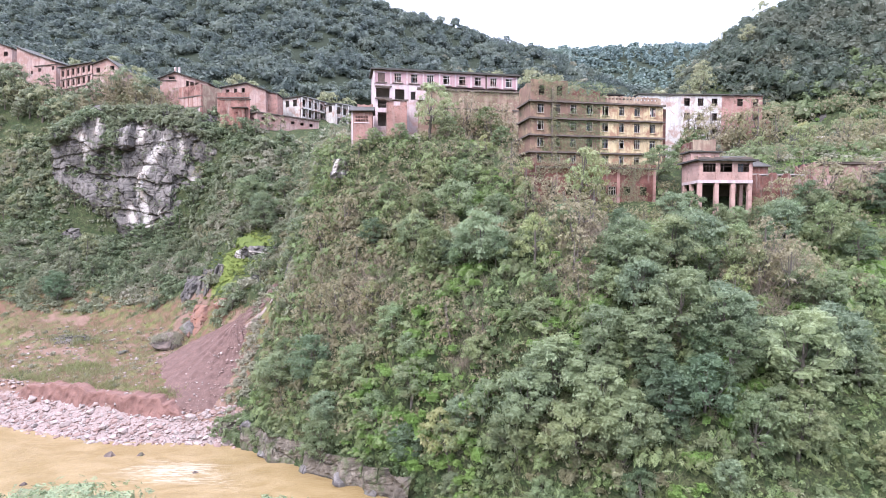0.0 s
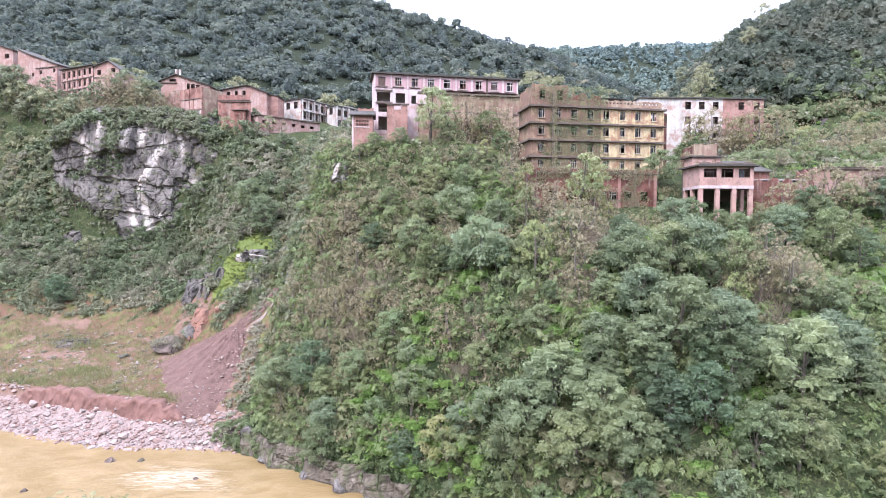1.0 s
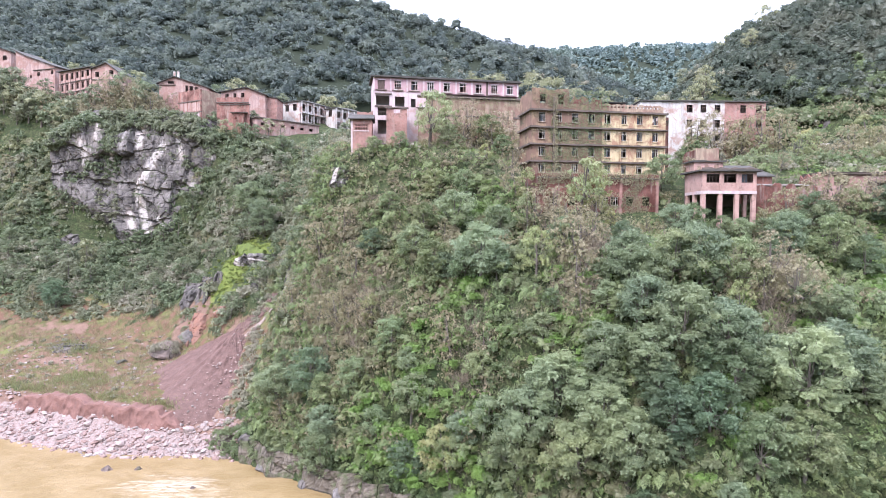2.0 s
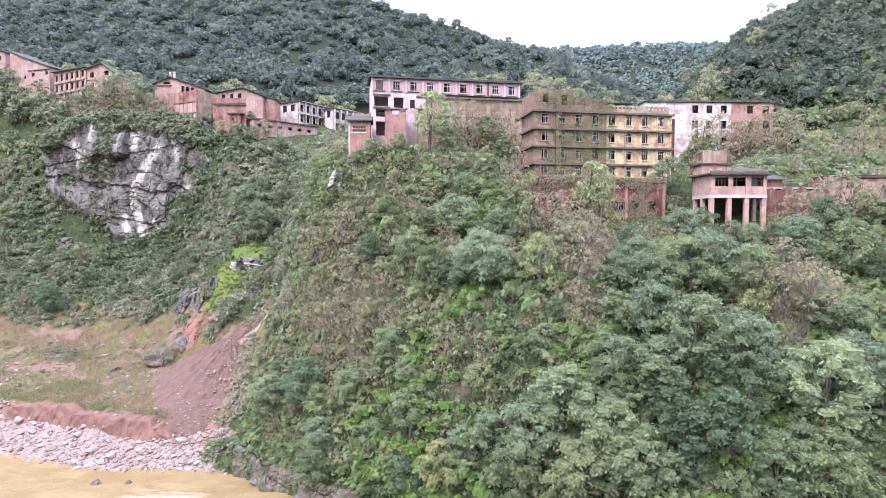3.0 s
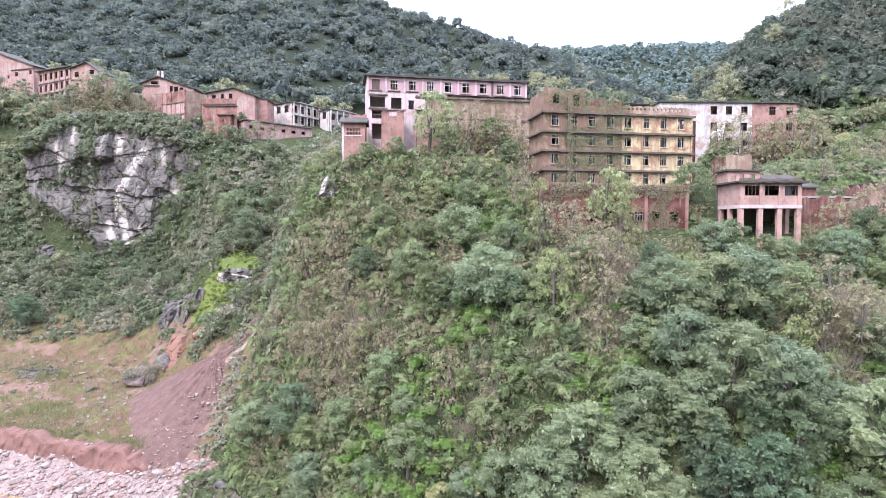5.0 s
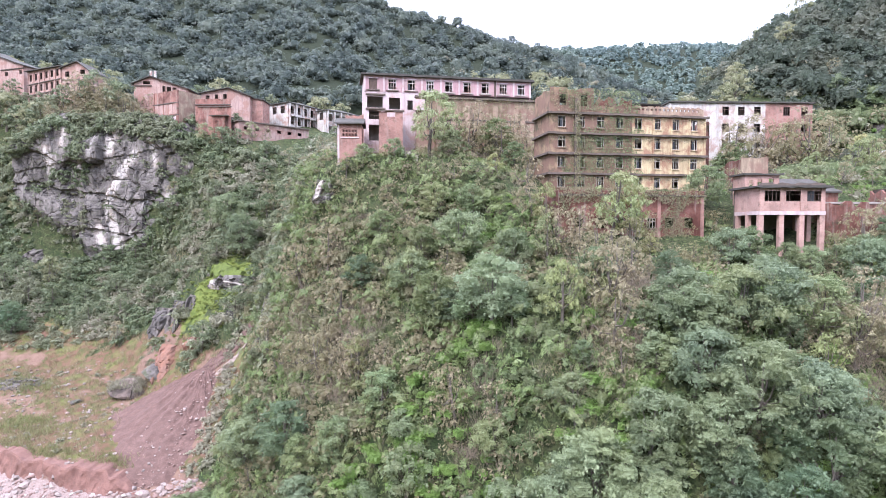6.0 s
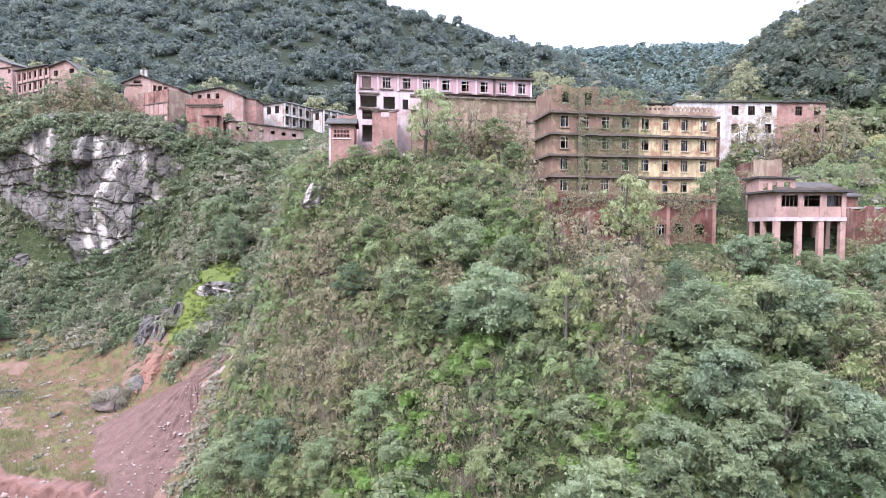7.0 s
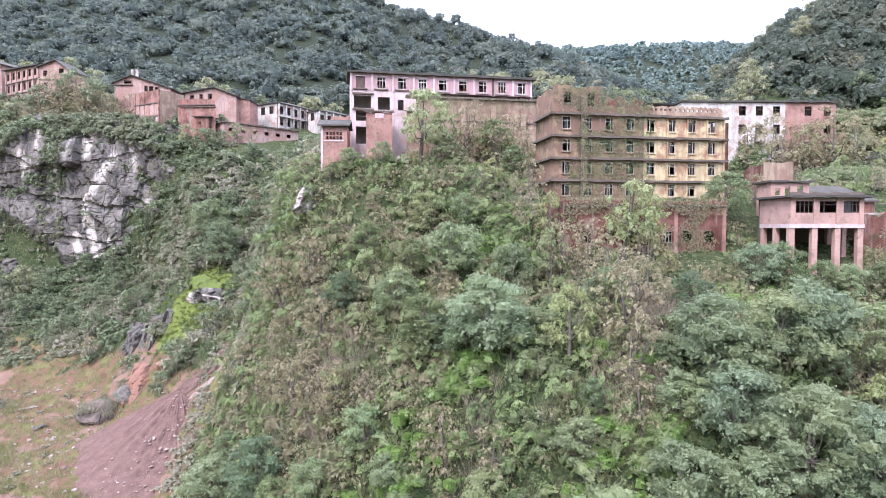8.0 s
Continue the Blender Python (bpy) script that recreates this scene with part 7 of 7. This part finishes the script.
# forest on the hills
WOOD = [leaf_cloud(46, shrub_blobs(600 + n, 3, 2.3, 2.8, 3.6), 1.2, 620 + n, slim=0.8, core=0.72, ruffle=0.38) for n in range(6)]
r_ = np.random.default_rng(71)
hx, hy = r_.uniform(-420, 150, 16000), r_.uniform(236, 450, 16000)
seen = (np.abs(hx) < hy * 0.86 + 12) & free(hx, hy)
hx, hy = hx[seen][:3500], hy[seen][:3500]
growth("hill_forest", WOOD, hx, hy, r_.uniform(0.85, 1.55, len(hx)), L_HILL_HAZE, "dense evergreen forest on the hill behind, its leaf colour blued for haze", 73, "forest")
hx, hy = r_.uniform(84, 215, 6000), r_.uniform(148, 222, 6000)
hill = (land(hx, hy) > 66) & free(hx, hy) & (hx < hy * 0.95 + 10)
hx, hy = hx[hill][:1150], hy[hill][:1150]
growth("steep_hill_forest", [leaf_cloud(50, shrub_blobs(640 + n, 4, 1.8, 2.2, 2.2), 0.85, 650 + n, slim=0.75, core=0.7, ruffle=0.4) for n in range(4)], hx, hy, r_.uniform(1.0, 1.75, len(hx)), L_STEEP, "dark wood clinging to the steep hill", 75, "forest")
hx, hy = r_.uniform(40, 470, 1600), r_.uniform(560, 970, 1600)
growth("ridge_forest", [leaf_cloud(22, shrub_blobs(660 + n, 2, 3.0, 4.5, 4.4), 2.1, 670 + n, slim=0.8, core=0.7, ruffle=0.35) for n in range(4)], hx, hy, r_.uniform(1.2, 1.9, len(hx)), L_RIDGE_HAZE, "wood on the far ridge, haze put into its blue-green leaf colour", 77, "forest")
hx, hy = r_.uniform(0, 190, 3000), r_.uniform(180, 330, 3000)
hx, hy = hx[:330], hy[:330]
growth("valley_wood", [leaf_cloud(60, shrub_blobs(680 + n, 5, 1.7, 3.2, 1.6), 0.7, 690 + n, slim=0.7) for n in range(3)], hx, hy, r_.uniform(0.7, 1.3, len(hx)), L_MIDOLIVE, "pale autumn wood in the valley behind the block", 79, "forest")


hx, hy = r_.uniform(8, 130, 150), r_.uniform(236, 300, 150)
growth("pale_hillside_wood", WOOD, hx, hy, r_.uniform(0.9, 1.5, 150), L_PALE, "pale yellow-green trees at the foot of the hill", 78, "forest")
hx, hy = scatter(1000, 60, 125, 122, 200, 0, 81)
pale = fractal(hx / 15, hy / 15, 0, 2, 99) + (150 - hy) / 40 > 0.1
growth("hillfoot_brush", [leaf_cloud(60, shrub_blobs(740 + n, 4, 1.4, 1.3, 1.5), 0.55, 750 + n, slim=0.7) for n in range(4)], hx[pale], hy[pale], r_.uniform(0.9, 1.7, pale.sum()), L_SHRUB, "green and olive brush at the foot of the steep hill", 84)
bx, by = r_.uniform(76, 112, 150), r_.uniform(124, 152, 150)
keep = free(bx, by)
for n in range(14):
    tree_at(("dry", "dry", "lime")[n % 3], 81 + 2.1 * n % 27, 127 + (n * 6.1) % 19 if n % 3 else 126.5 + n, 0.8 + 0.08 * (n % 5), n * 50)
growth("hillfoot_thicket", THIN, bx[keep], by[keep], r_.uniform(1.4, 2.4, keep.sum()), L_DRY, "brown half-bare thicket at the foot of the steep hill", 86, "scrub")
hx, hy = hx[~pale], hy[~pale]
growth("hillfoot_wood", [leaf_cloud(44, shrub_blobs(720 + n, 4, 1.5, 2.2, 1.7), 0.75, 730 + n, slim=0.7, ruffle=0.35) for n in range(4)], hx, hy, r_.uniform(0.7, 1.4, len(hx)), L_STEEP, "mixed wood at the foot of the steep hill", 82, "forest")
# bushes rooted in the cliff's hollows and along its brow
iv, iu = r_.integers(1, CLIFF_SKIN.shape[0] - 1, 12000), r_.integers(1, CLIFF_SKIN.shape[1] - 1, 12000)
root, green = CLIFF_SKIN[iv, iu], ~CLIFF_BARE[iv, iu]
high = green & (root[:, 2] > 59)
low = (green & ~high) | (r_.random(12000) < 0.012)
root = np.concatenate([root[high][:620], root[low][:560]])
q = planted(BUSH_MID, root[:, 0], root[:, 1] - 0.1, root[:, 2] - 0.5, np.where(root[:, 2] > 59, r_.uniform(0.7, 1.5, len(root)), r_.uniform(0.4, 1.1, len(root))), 83)
tagged(new("cliff_bushes", blade_mesh("cliff_bushes", q, L_MID)), "bushes hanging in the hollows of the cliff", "bushes", kind="stuff")


# creepers on the buildings
def wall_vine(name, x, y, z, turn, wide, tall, n, leaf, material, label, seed, cut, lift=0.12):
    """Leaves that lie on a wall, in drifts."""
    r = np.random.default_rng(seed)
    u, w = r.uniform(0, wide, n * 3), r.uniform(0, tall, n * 3)
    ok = fractal(u / 4.5, w / 3.5, 0, 4, seed) > cut(u, w)
    u, w = u[ok][:n], w[ok][:n]
    k = len(u)
    at = np.stack([u, -lift - 0.25 * r.random(k), w], -1)
    way = np.stack([r.normal(size=k), -0.3 * r.random(k), r.normal(size=k) - 0.7], -1)
    way /= np.linalg.norm(way, axis=1)[:, None]
    side_ = np.cross(way, (0, -1, 0) + r.normal(size=(k, 3)) * 0.4)
    s = leaf * r.uniform(0.6, 1.4, (k, 1))
    q = np.stack([at, at + way * s * 0.45 + side_ * s * 0.3, at + way * s, at + way * s * 0.45 - side_ * s * 0.3], 1)
    ob = new(name, blade_mesh(name, q, material))
    ob.matrix_basis = pose(x, y, z, 0, 0, turn)
    return tagged(ob, label, "creeper", kind="stuff")


wall_vine("wall_vine", 16.6, 113.8, 43.4, 9.9, 20, 17.6, 5600, 0.26, L_SHRUB, "green creeper over the yellow block's front", 801, lambda u, w: -0.16 + np.clip((u - 13.5) / 5, 0, 2) + np.clip((4 - u) / 5, 0, 1) - (w > 14) * 0.3, 0.08)
wall_vine("wall_vine", 16.6, 113.8, 43.4, 9.9, 20, 17.4, 2000, 0.22, L_DRY, "withered creeper over the yellow block's front", 803, lambda u, w: 0.0 + np.clip((u - 9) / 8, 0, 2) - (np.abs((w - 0.75) % 3.22 - 3.0) < 0.35) * 0.6, 0.1)
wall_vine("wall_vine", 16.6, 113.3, 43.4, 9.9, 27, 14.6, 2600, 0.26, L_DRY, "dead creeper hanging from the ledges", 804, lambda u, w: 0.9 - (np.abs((w - 0.1) % 3.22 - 3.0) < 0.4) * 1.0, 0.3)
wall_vine("wall_vine", 20.6, 114.2, 43.4, 9.9, 0.9, 16.2, 900, 0.24, L_DRY, "dead creeper wrapped round the drainpipe", 806, lambda u, w: -0.9, 0.3)
wall_vine("wall_vine", 15.9, 101.8, 35.0, 8.4, 21.9, 9.2, 4200, 0.28, L_OLIVE, "tangled creeper hanging over the brick storey", 805, lambda u, w: -0.05 + np.clip((u - 12) / 14, 0, 1) - (w > 7.2) * 0.35)
wall_vine("wall_vine", 15.9, 101.6, 35.0, 8.4, 21.9, 9.4, 2600, 0.24, L_DRY, "dead creeper over the brick storey's top", 808, lambda u, w: 0.3 - (w > 7.2) * 0.8)
wall_vine("wall_vine", -15.4, 129.1, 48.0, 10.3, 36, 15.6, 3600, 0.24, L_OLIVE, "patchy creeper on the retaining wall", 807, lambda u, w: 0.1 + (u < 10) * 2 - (w > 13.5) * 0.3)
wall_vine("wall_vine", -15.4, 128.9, 48.0, 10.3, 36, 15.4, 4200, 0.24, L_DRY, "withered creeper on the retaining wall", 811, lambda u, w: -0.05 + (u < 10) * 2 - (w > 13.5) * 0.3)
wall_vine("wall_vine", 55.4, 142.5, 50.9, 2.0, 21, 13.4, 3600, 0.32, L_OLIVE, "creeper climbing the white block", 809, lambda u, w: -0.1 + np.abs(u - 12) / 14 + w / 22)
